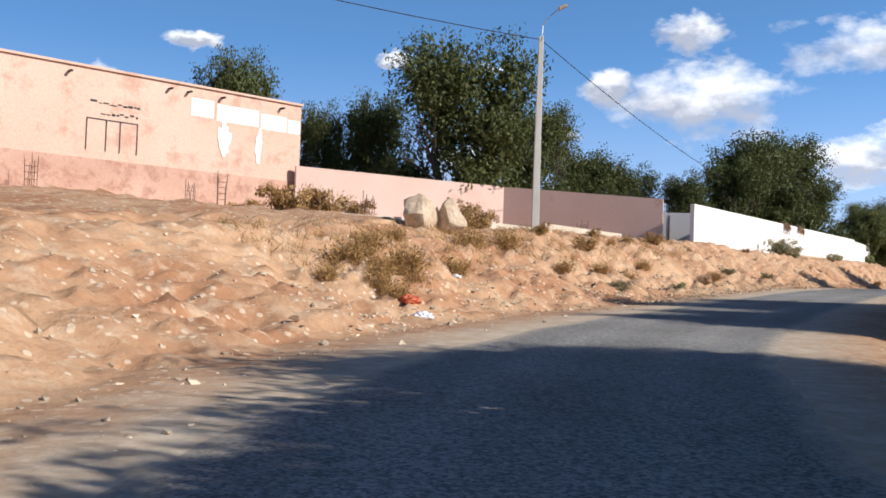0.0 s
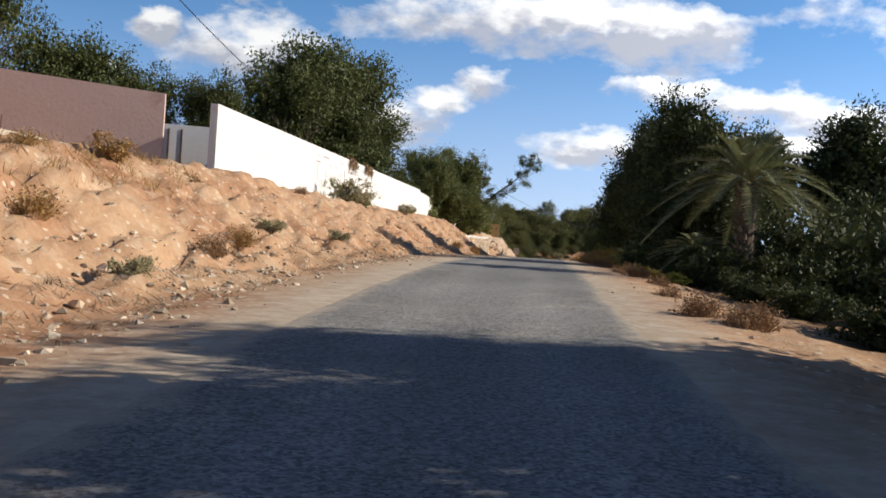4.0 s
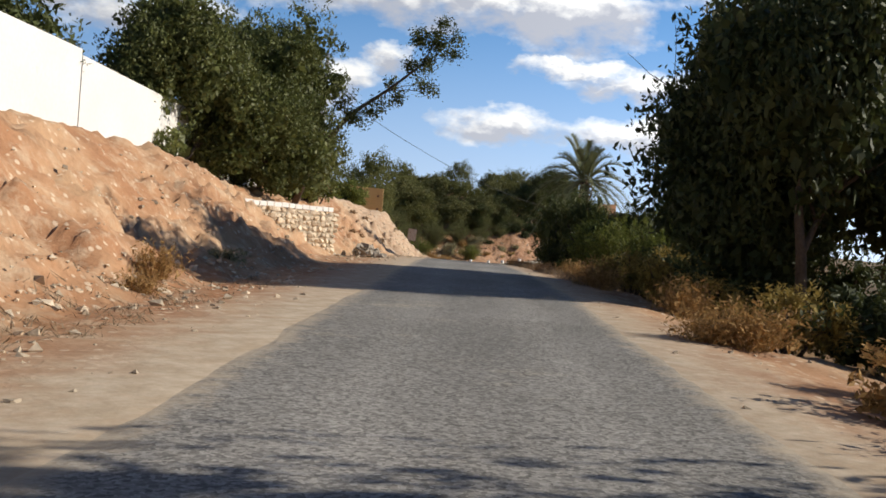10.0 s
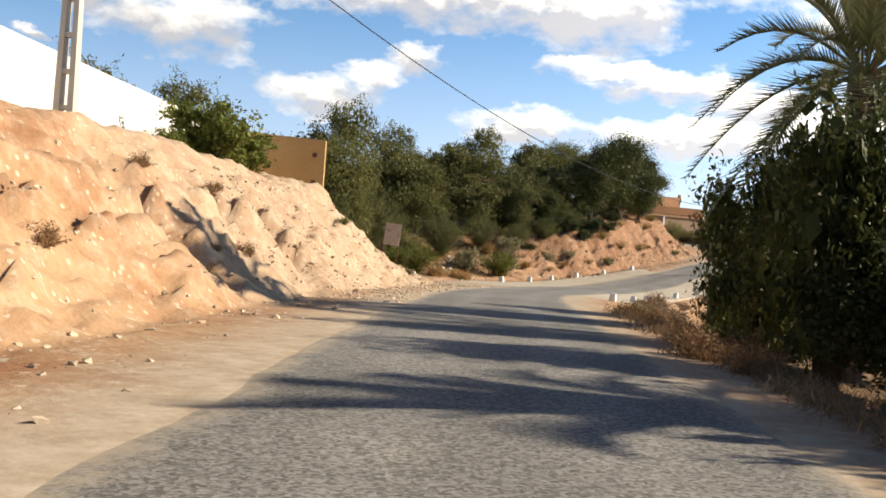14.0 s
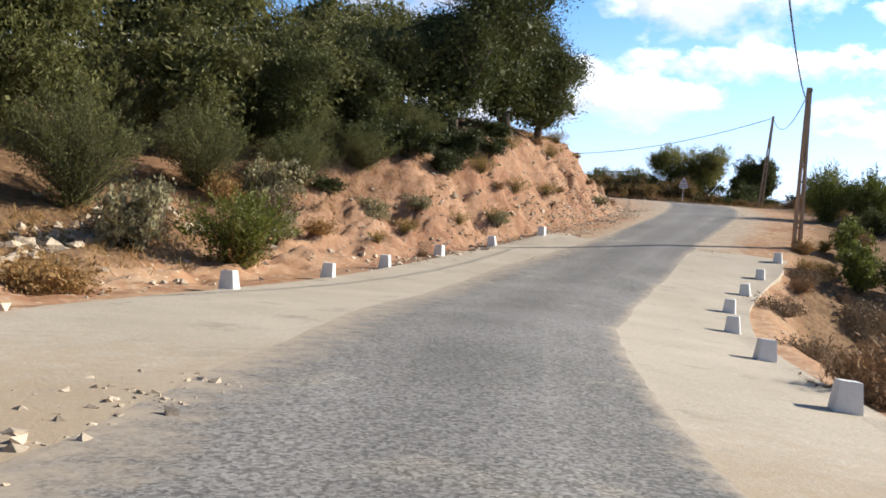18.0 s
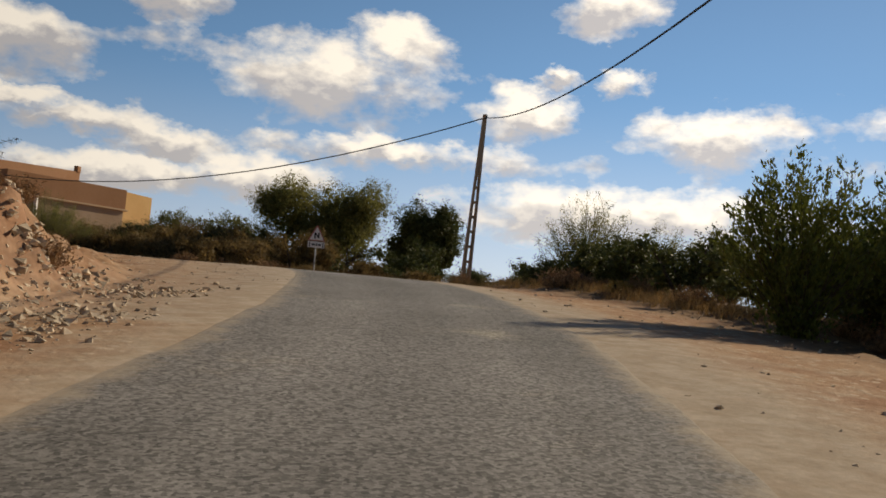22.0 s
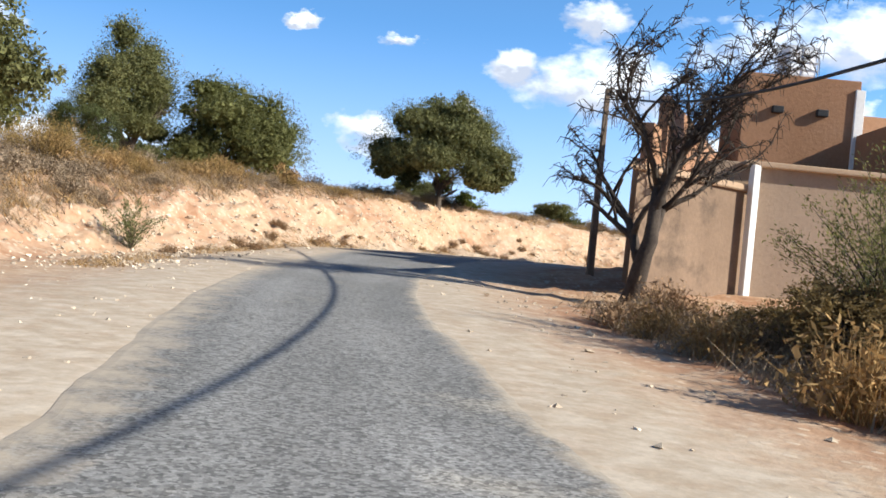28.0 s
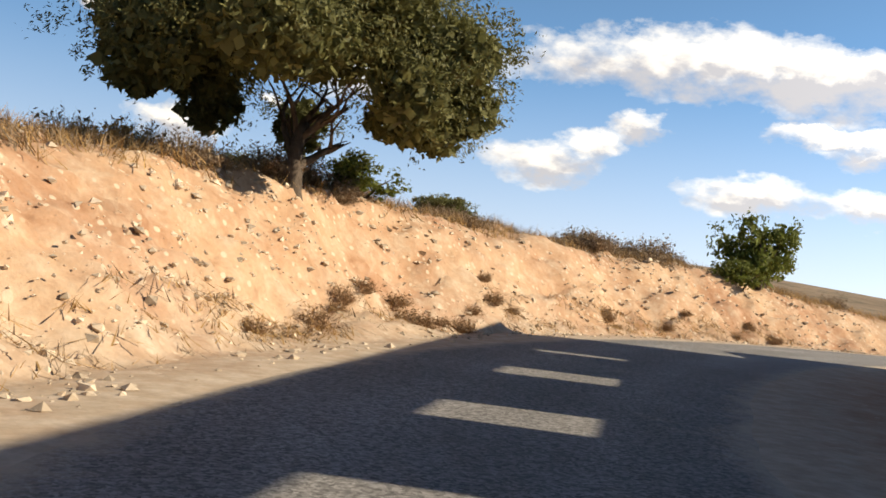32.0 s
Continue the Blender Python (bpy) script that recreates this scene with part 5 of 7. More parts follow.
p = spot(4.2, -10.6)
boulder("broken_slab", 3, Matrix.Translation((-0.75, 33.0, p.z + 0.45)) @ Matrix.Rotation(0.5, 4, "Y"), (1.0, 0.8, 0.95), M["pale_block"], "broken block of pale concrete rubble on the bank")
boulder("broken_slab", 7, Matrix.Translation((0.25, 33.6, p.z + 0.3)) @ Matrix.Rotation(0.3, 4, "Z"), (0.8, 0.6, 0.8), M["pale_block"], "crumbling lump of rubble beside the slab")

rng = random.Random(31)
kinds = [rock_shape(50 + k, 0.65, 1) for k in range(5)]
rock_meshes = []
for k, bm in enumerate(kinds):
    me = bpy.data.meshes.new("stone")
    bm.to_mesh(me)
    bm.free()
    me.materials.append(M["stone"])
    rock_meshes.append(me)


def stones(count, t0, t1, u0, u1, s0, s1, label, group, seed):
    rng = random.Random(seed)
    for _ in range(count):
        t, u = rng.uniform(t0, t1), rng.uniform(u0, u1)
        s = s0 * (s1 / s0) ** (rng.random() ** 1.7)
        ob = new("stone", rng.choice(rock_meshes))
        ob.matrix_basis = Matrix.Translation(spot(t, u, s * 0.25)) @ Euler((rng.uniform(-0.3, 0.3), rng.uniform(-0.3, 0.3), rng.uniform(0, 6.3))).to_matrix().to_4x4() @ Matrix.Diagonal((s, s * rng.uniform(0.6, 1), s * rng.uniform(0.6, 1), 1))
        tagged(ob, label, "stone", group)


stones(26, 1.5, 6.5, -8, -3.2, 0.07, 0.2, "pale rough stone on the orange bank", "stones of the school bank", 1)
stones(22, 9.5, 14, -6.5, -4.0, 0.08, 0.22, "pale angular stone at the foot of the bank", "stones at the bank's foot", 2)
stones(40, 16.2, 18.6, -8.0, -3.2, 0.06, 0.2, "pale limestone lump on the gravel verge", "stones of the gravel verge", 3)
stones(110, 20.5, 23.2, -8.6, -4.9, 0.06, 0.3, "rough brown stone sticking out of the eroded bank", "stones of the eroded bank", 8)
stones(26, 19.3, 20.2, -13, -11, 0.14, 0.45, "grey stone tipped beside the ford", "stones beside the ford", 4)
stones(34, 27.2, 28.2, 4.3, 5.9, 0.10, 0.30, "grey field stone in a loose heap by the bushes", "heap of field stones", 5)
stones(110, 30.3, 36.0, -6.6, -3.6, 0.05, 0.2, "pale stone fallen from the cut bank", "stones of the cut bank", 6)
stones(14, 28.5, 31.5, 3.0, 6.0, 0.06, 0.2, "small pale stone on the dusty verge", "stones of the dusty verge", 7)


def scatter(name, zones, label, mat, seed):
    """Countless small stones in one mesh."""
    rng = np.random.default_rng(seed)
    base = np.array([(1, 0, 0), (-0.9, 0.2, 0.1), (0, 0.9, 0), (0.1, -0.8, 0), (0, 0.1, 0.8), (0, 0, -0.75)])
    tri = np.array([(0, 2, 4), (2, 1, 4), (1, 3, 4), (3, 0, 4), (2, 0, 5), (1, 2, 5), (3, 1, 5), (0, 3, 5)])
    V, F, n = [], [], 0
    for count, t0, t1, u0, u1, s0, s1 in zones:
        t, u = rng.uniform(t0, t1, count), u0 + (u1 - u0) * rng.beta(1.2, 1.2, count)
        keep = fbm(t * 5, u * 0.8, 3, 33) + 0.25 > rng.uniform(0, 0.45, count)
        t, u = t[keep], u[keep]
        pos, tan = line(t)
        x, y, z = pos[:, 0] + tan[:, 1] * u, pos[:, 1] - tan[:, 0] * u, pos[:, 2] + land(t, u)
        s = s0 * (s1 / s0) ** (rng.random(len(t)) ** 2.2)
        a = rng.uniform(0, 6.28, len(t))
        jit = 1 + rng.uniform(-0.35, 0.35, (len(t), 6, 3))
        b = base[None] * jit * s[:, None, None]
        q, _ = np.linalg.qr(rng.normal(size=(len(t), 3, 3)))
        b = np.einsum("nij,nkj->nki", q, b)
        b[:, :, 2] *= 0.7
        V.append(np.stack([b[:, :, 0] + x[:, None], b[:, :, 1] + y[:, None], b[:, :, 2] + (z + s * 0.12)[:, None]], -1).reshape(-1, 3))
        F.append((tri[None] + 6 * np.arange(len(t))[:, None, None]).reshape(-1, 3) + n)
        n += 6 * len(t)
    ob = mesh_object(name, np.concatenate(V), np.concatenate(F), mat)
    return tagged(ob, label, "gravel", kind="stuff")


scatter("gravel", [
    (4500, 0, 6, -11, -2.4, 0.01, 0.085), (5000, 6, 13, -9, -2.4, 0.012, 0.10), (3500, 13, 16, -9, -2.6, 0.012, 0.11), (14000, 16, 18.7, -8, -2.1, 0.015, 0.095),
    (4200, 4.5, 12.5, -5.6, -3.3, 0.02, 0.13), (2500, 2.5, 6.0, -7.5, -4.0, 0.02, 0.11), (7000, 30.5, 37, -8.2, -4.2, 0.02, 0.13), (1500, 19.4, 20.2, -13.2, -11.2, 0.03, 0.3), (5000, 21.3, 23.6, -6.6, -3.6, 0.02, 0.11), (5000, 20.4, 23.4, -9.0, -4.6, 0.02, 0.14),
    (900, 18.7, 21, -16, -7, 0.03, 0.2), (12000, 20.2, 23.8, -8.8, -3.2, 0.015, 0.085), (3500, 24, 27, -8, -2.1, 0.012, 0.045), (2500, 27, 31, -8, -1.8, 0.012, 0.05),
    (13000, 30, 37.5, -7.5, -2.9, 0.012, 0.10), (2500, 20.5, 26, 1.9, 7.5, 0.012, 0.07), (2600, 26, 31.5, 1.9, 6.5, 0.01, 0.07), (2000, 5, 15, 2.4, 5, 0.01, 0.06)],
    "loose pale gravel and stone chips on banks and verges", M["rubble"], 77)


def dry_stone_wall():
    """A retaining wall of rough stones."""
    a, b = Vector((52.4, 114.3)), Vector((59.5, 117.6))
    d = (b - a)
    n = d.length
    d /= n
    out = Vector((d.y, -d.x))
    root = empty("stone_wall", Matrix.Translation((a.x, a.y, 2.0)))
    tagged(root, "dry-stone retaining wall of pale rough stones", "wall", kind="structure")
    inv = Matrix.Translation((-a.x, -a.y, -2.0))
    boxes("wall_core", [(inv @ Matrix.Translation((a.x + d.x * n / 2 - out.x * 0.84, a.y + d.y * n / 2 - out.y * 0.84, 1.4)) @ Matrix.Rotation(math.atan2(d.y, d.x), 4, "Z"), n - 0.1, 1.7, 2.3)], M["mortar"], root)
    rng = random.Random(5)
    z = 1.75
    while z < 3.72:
        h = rng.uniform(0.17, 0.28)
        s = rng.uniform(0, 0.2)
        while s < n:
            w = rng.uniform(0.2, 0.46)
            o = new("stone", rng.choice(rock_meshes))
            o.parent = root
            o.matrix_basis = inv @ Matrix.Translation((a.x + d.x * (s + w / 2) + out.x * rng.uniform(-0.06, 0.06), a.y + d.y * (s + w / 2) + out.y * rng.uniform(-0.06, 0.06), z + h / 2)) @ Euler((rng.uniform(-0.25, 0.25), rng.uniform(-0.3, 0.3), math.atan2(d.y, d.x) + rng.uniform(-0.3, 0.3))).to_matrix().to_4x4() @ Matrix.Diagonal((w * 0.84, 0.17, h * 1.2, 1))
            s += w
        z += h * 0.92
    s = 0.0
    while s < n - 0.2:
        w = rng.uniform(0.36, 0.5)
        boxes("coping_stone", [(inv @ Matrix.Translation((a.x + d.x * (s + w / 2) - out.x * 0.12, a.y + d.y * (s + w / 2) - out.y * 0.12, 3.82 + rng.uniform(-0.02, 0.02))) @ Matrix.Rotation(math.atan2(d.y, d.x) + rng.uniform(-0.06, 0.06), 4, "Z"), w - 0.03, 0.36, 0.2)], M["bleached"], root, bevel=0.025)
        s += w


dry_stone_wall()


def hollow_block():
    bm = bmesh.new()
    for m, sx, sy, sz in ((Matrix.Translation((0, -0.085, 0)), 0.4, 0.03, 0.2), (Matrix.Translation((0, 0.085, 0)), 0.4, 0.03, 0.2),
                          (Matrix.Translation((-0.185, 0, 0)), 0.03, 0.14, 0.2), (Matrix.Translation((0.185, 0, 0)), 0.03, 0.14, 0.2), (Matrix.Translation((0, 0, 0)), 0.03, 0.14, 0.2)):
        box_bm(bm, m, sx, sy, sz)
    ob = part("concrete_block", bm, M["block"])
    return tagged(ob, "broken hollow concrete block tipped by the road", "block", "tipped concrete blocks")


rng = random.Random(9)
poses, lumps = [], []
for k in range(46):
    t, u = rng.uniform(13.8, 14.25), -4.3 + rng.gauss(0, 0.38)
    lift = max(0.0, 0.5 - abs(u + 4.3) * 0.8) * rng.random()
    turn = Matrix.Translation(spot(t, u, 0.1 + lift)) @ Euler((rng.uniform(-1.5, 1.5), rng.uniform(-1.2, 1.2), rng.uniform(0, 6.3))).to_matrix().to_4x4()
    if k % 3 == 0:
        poses.append(turn @ Matrix.Diagonal((rng.uniform(0.6, 1.0), rng.uniform(0.8, 1.1), rng.uniform(0.8, 1.1), 1)))
    else:
        lumps.append(turn @ Matrix.Diagonal((rng.uniform(0.15, 0.3), rng.uniform(0.12, 0.24), rng.uniform(0.14, 0.26), 1)))
repeat(hollow_block, poses)


def rubble_block():
    return tagged(part("rubble_block", rock_shape(61, 0.8, 2), M["block"]), "rough grey lump of broken masonry in a tipped heap", "rubble", "tipped masonry")


repeat(rubble_block, lumps)


def rag(name, t, u, size, mat, label, seed):
    bm = bmesh.new()
    bmesh.ops.create_icosphere(bm, subdivisions=3, radius=size)
    off = Vector((seed, seed * 2, 0))
    for v in bm.verts:
        v.co += v.co.normalized() * size * 0.7 * noise.noise(v.co * (2.2 / size) + off)
        v.co.z *= 0.5
    ob = part(name, bm, mat)
    ob.matrix_basis = Matrix.Translation(spot(t, u, size * 0.25))
    return tagged(ob, label, "litter", "litter")


rag("plastic_bag", 3.8, -7.4, 0.2, M["plastic_white"], "crumpled white plastic bag on the bank", 1)
rag("plastic_bag", 3.05, -5.1, 0.22, M["plastic_white"], "torn white plastic sheet at the bank's foot", 2)
rag("red_cloth", 3.1, -5.6, 0.2, M["plastic_red"], "faded red cloth caught in dry weeds", 3)
rag("plastic_bag", 18.0, 6.6, 0.25, M["plastic_blue"], "bright blue plastic bag in the dry scrub", 4)

# ---------------------------------------------------------------- plants
RNG = np.random.default_rng(5)


def leaves(lobes, count, size, seed, clump=0.16, droop=0.0, slim=0.42, fill=0.35, per=26, core=0.16, core_size=0.15):
    """Small leaf blades in clumps over a set of ellipsoids (x, y, z, rx, ry, rz)."""
    rng = np.random.default_rng(seed)
    lobes = np.array(lobes, float)
    wgt = (lobes[:, 3] * lobes[:, 4] * lobes[:, 5]) ** 0.67
    n_clumps = max(count // per, 1)
    li = rng.choice(len(lobes), n_clumps, p=wgt / wgt.sum())
    dirs = rng.normal(size=(n_clumps, 3))
    dirs[:, 2] = np.where(dirs[:, 2] < -0.5, -dirs[:, 2] * 0.6, dirs[:, 2])
    dirs /= np.linalg.norm(dirs, axis=1, keepdims=True)
    r = 1 - np.abs(rng.normal(0, fill, n_clumps))
    r = np.clip(r, 0.1, 1.0) * (1 + rng.normal(0, 0.07, n_clumps))
    cen = lobes[li, :3] + dirs * r[:, None] * lobes[li, 3:]
    rad = lobes[li, 3:].mean(1) * clump * rng.uniform(0.6, 1.5, n_clumps)
    k = rng.integers(0, n_clumps, count)
    off = np.clip(rng.normal(size=(count, 3)), -1.7, 1.7) * rad[k][:, None]
    off[:, 2] -= np.abs(rng.normal(0, 1, count)) * rad[k] * droop
    p = cen[k] + off
    ax = rng.normal(size=(count, 3)) + dirs[k] * 0.7
    ax[:, 2] -= droop * 1.5
    ax /= np.linalg.norm(ax, axis=1, keepdims=True)
    bx = np.cross(ax, rng.normal(size=(count, 3)))
    bx /= np.linalg.norm(bx, axis=1, keepdims=True)
    L = size * rng.uniform(0.6, 1.4, count) * (1 + 1.5 * np.clip(0.85 - r[k], 0, 1))
    a, b = ax * L[:, None] / 2, bx * (L * slim)[:, None] / 2
    # broad inner sprays close the middle of the crown
    n_in = int(count * core)
    lj = rng.choice(len(lobes), n_in, p=wgt / wgt.sum())
    dj = rng.normal(size=(n_in, 3))
    dj *= (rng.random(n_in) ** 0.4 * 0.62 / np.linalg.norm(dj, axis=1))[:, None]
    pj = lobes[lj, :3] + dj * lobes[lj, 3:]
    aj = rng.normal(size=(n_in, 3))
    aj *= (np.minimum(lobes[lj, 3:].mean(1) * 0.16, core_size) * rng.uniform(0.6, 1.1, n_in) / np.linalg.norm(aj, axis=1))[:, None]
    bj = np.cross(aj, rng.normal(size=(n_in, 3))) * 0.5
    p, a, b = np.concatenate([p, pj]), np.concatenate([a, aj]), np.concatenate([b, bj])
    V = np.stack([p - a, p + b, p + a, p - b], 1).reshape(-1, 3)
    F = np.arange(4 * (count + n_in)).reshape(-1, 4)
    return V, F


def limbs(seed, height, trunk_r, forks, spread, lean=0.1, base_fork=0.25, crook=0.12):
    """A trunk with crooked limbs: chunks for merge(), and the limb tips."""
    rng = random.Random(seed)
    chunks, tips = [], []

    def grow(p, d, length, r, level):
        n = 5
        pts, rad = [p.copy()], [r]
        q, dd = p.copy(), d.copy()
        for i in range(n):
            dd = (dd + Vector((rng.gauss(0, crook), rng.gauss(0, crook), rng.gauss(0.03, crook * 0.6)))).normalized()
            q = q + dd * length / n
            pts.append(q.copy())
            rad.append(r * (1 - 0.55 * (i + 1) / n))
        chunks.append(tube(pts, rad, 7 if level == 0 else 5))
        if level >= 3 or rad[-1] < 0.012:
            tips.append(q)
            return
        for k in range(forks[min(level, len(forks) - 1)]):
            i = rng.randint(2, n)
            w = rng.uniform(0, 2 * math.pi)
            side = Vector((math.cos(w), math.sin(w), rng.uniform(0.0, 0.7)))
            nd = (dd * (1 - spread) + side * spread).normalized()
            grow(pts[i], nd, length * rng.uniform(0.55, 0.85), rad[i] * 0.72, level + 1)

    w = rng.uniform(0, 6.28)
    grow(Vector((0, 0, -0.3)), Vector((math.cos(w) * lean, math.sin(w) * lean, 1)).normalized(), height * base_fork + 0.3, trunk_r, 0)
    return chunks, tips


def tree(name, seed, lobes, count, size, mat, height, trunk_r, label, group="", droop=0.0, bark="bark", forks=(4, 3, 2), spread=0.55, clump=0.16, fill=0.35, base_fork=0.42, slim=0.42, stems=1, core=0.16, core_size=0.15):
    root = empty(name, Matrix())
    ch = []
    for k in range(stems):
        ch += limbs(seed + 7 * k, height, trunk_r, forks, spread, lean=0.1 if stems == 1 else 0.5, base_fork=base_fork)[0]
    v, f = merge(ch)
    mesh_object("trunk", v, f, M[bark], root, "", True)
    V, F = leaves(lobes, count, size, seed + 1, clump, droop, slim, fill, core=core, core_size=core_size)
    mesh_object("crown", V, F, mat, root)
    return tagged(root, label, "tree", group)


def lobed(seed, n, w, h, z0, low=0.25):
    """Overlapping lobes of a crown w wide and h high, from z0 up."""
    rng = random.Random(seed)
    out = [(0, 0, z0 + h * 0.5, w * 0.36, w * 0.36, h * 0.42)]
    for k in range(n):
        a = 2 * math.pi * k / n + rng.uniform(-0.4, 0.4)
        rise = rng.uniform(low, 0.85)
        r = w * rng.uniform(0.2, 0.36) * math.sqrt(max(0.08, 1.0 - max(0.0, (rise - 0.35) / 0.62) ** 2))
        z = z0 + h * rise
        s = rng.uniform(0.16, 0.27)
        out.append((math.cos(a) * r, math.sin(a) * r, z, w * s, w * s, h * s * 1.1))
    return out


def scaled(x, y, z, s, rot, sz=1.0, tilt=(0, 0)):
    return Matrix.Translation((x, y, z)) @ Euler((tilt[0], tilt[1], rot)).to_matrix().to_4x4() @ Matrix.Diagonal((s, s, s * sz, 1))


def plant(maker, spots, sink=0.05):
    """spots: (x, y, scale, turn, height factor)."""
    poses = []
    for x, y, s, rot, sz in spots:
        p = on_ground(x, y)
        poses.append(scaled(x, y, p.z - sink, s, rot, sz))
    return repeat(maker, poses)


def by_road(*rows):
    """Turns (station, offset, ...) into (x, y, ...)."""
    out = []
    for t, u, *rest in rows:
        p = spot(t, u)
        out.append((p.x, p.y, *rest))
    return out


# dense dark trees over the school walls and along the road
plant(lambda: tree("shade_tree", 11, lobed(3, 13, 9.0, 8.0, 0.8, 0.14), 20000, 0.21, M["leaf_dark"], 7.5, 0.28, "dense dark green tree with a rounded crown behind the wall", "shade trees", clump=0.12, fill=0.32, core=0.3, core_size=0.16),
      [(1.2, 70.3, 1.4, 0.3, 1.14), (-15.8, 72, 0.8, 1.2, 1.8), (-6.0, 77, 0.8, 2.2, 1.6), (-10.0, 76, 0.55, 0.9, 2.05), (13.4, 90, 0.95, 4.0, 1.15), (18.0, 93, 0.7, 0.4, 1.3), (7.5, 78, 0.8, 3.0, 1.6), (26.2, 88.4, 0.9, 1.8, 1.1), (29.6, 91.4, 1.1, 0.8, 1.15), (35.2, 101.2, 1.2, 2.6, 1.2),
       (41.8, 110.6, 1.05, 3.3, 1.05), (20.6, 81, 0.62, 5.1, 1.2)])
# the back row, 12.5 to 14 m out, is added to thicken the road's shade
plant(lambda: tree("shade_tree", 14, lobed(8, 12, 8.0, 7.4, 0.5, 0.12), 14500, 0.185, M["leaf_deep"], 7.0, 0.22, "tall dark roadside tree with a ragged heavy crown", "roadside shade trees", clump=0.12, fill=0.32, core=0.5, core_size=0.17),
      by_road((0.7, 13.0, 1.0, 2.2, 0.95), (1.5, 12.6, 1.0, 3.2, 0.95), (3.7, 13.6, 0.9, 4.2, 0.9), (4.4, 13.6, 1.0, 5.2, 0.95), (0.3, 10.0, 1.0, 0.2, 1.0), (1.2, 9.0, 0.95, 1.0, 1.0), (1.95, 8.9, 0.8, 5.0, 1.05), (3.62, 9.4, 0.85, 2.7, 0.9), (4.0, 9.6, 0.9, 0.7, 0.95), (4.65, 9.4, 0.95, 3.3, 1.0), (4.98, 9.6, 0.9, 1.3, 1.0),
              (8.35, 8.2, 0.95, 2.9, 1.1), (8.75, 8.5, 0.85, 1.1, 1.1), (10.0, 8.3, 0.8, 3.7, 1.45), (10.3, 7.9, 0.95, 4.4, 1.4), (12.05, 8.0, 0.85, 5.2, 1.5), (12.4, 8.4, 1.05, 0.9, 1.25), (12.85, 9.2, 0.9, 3.0, 1.2), (12.55, 12.5, 1.1, 2.1, 1.3),
              (10.35, 14.0, 1.0, 0.6, 1.3), (12.3, 14.0, 1.0, 1.6, 1.3), (8.7, 16.0, 1.0, 4.0, 1.1), (7.6, 19.0, 1.0, 2.0, 1.0), (15.5, 7.6, 0.62, 1.3, 0.72), (14.9, 9.5, 0.7, 4.3, 0.8), (16.2, 11.5, 0.75, 5.3, 0.7)))
plant(lambda: tree("olive_tree", 17, lobed(21, 13, 6.5, 5.2, 0.9), 17000, 0.185, M["leaf_olive"], 5.0, 0.2, "grey-green olive tree with a wide uneven crown", "olive trees", clump=0.085, fill=0.3, base_fork=0.3, core=0.3, core_size=0.1),
      [(148.5, 254.5, 1.1, 5.0, 1.1), (135.0, 285.0, 0.8, 0.2, 0.75), (146.0, 300.0, 0.9, 1.2, 0.7), (158.0, 304.0, 0.8, 2.2, 0.7), (171.0, 300.0, 0.8, 3.2, 0.65), (184.0, 300.0, 0.8, 4.2, 0.65), (124.0, 272.0, 0.9, 5.2, 0.8)])
plant(lambda: tree("olive_tree", 18, lobed(24, 20, 8.0, 4.3, 1.15, 0.1) + [(0.5, -0.5, 5.7, 0.6, 0.6, 0.8), (-0.7, 0.5, 5.4, 0.55, 0.55, 0.8), (-1.6, -0.6, 5.0, 0.5, 0.5, 0.6), (2.9, -1.5, 1.9, 1.0, 1.0, 1.1), (2.2, -2.4, 2.2, 1.0, 1.0, 1.0), (-2.6, 1.4, 2.2, 1.2, 1.2, 1.2), (-2.2, 2.3, 1.9, 1.0, 1.0, 1.0), (0.6, 2.6, 1.8, 1.1, 1.1, 1.1), (-0.9, -2.4, 1.9, 1.1, 1.1, 1.1), (2.6, 1.6, 1.7, 1.0, 1.0, 1.0)], 78000, 0.09, M["leaf_olive"], 5.0, 0.19, "wide old olive with two leaning stems on the cut bank", "olive trees", droop=0.3, clump=0.085, fill=0.3, base_fork=0.3, slim=0.34, forks=(4, 3, 2), stems=2, core=0.45, core_size=0.13),
      [(169.5, 264.4, 1.0, 0.9, 1.0)])
plant(lambda: tree("carob_tree", 19, lobed(26, 18, 6.6, 6.2, 0.25, 0.06), 24000, 0.155, M["leaf_carob"], 5.2, 0.13, "dense dark green tree with several thin stems above the stone wall", "trees above the stone wall", clump=0.1, fill=0.3, base_fork=0.2, stems=2, core=0.35, core_size=0.15),
      [(57.2, 121.4, 1.15, 0.4, 1.15), (60.2, 126.2, 1.1, 1.5, 1.2), (52.2, 117.6, 1.05, 2.5, 1.2), (62.2, 131.6, 0.8, 3.1, 1.3), (54.8, 119.2, 0.95, 4.4, 1.1), (58.5, 128.0, 1.05, 5.5, 1.3)])
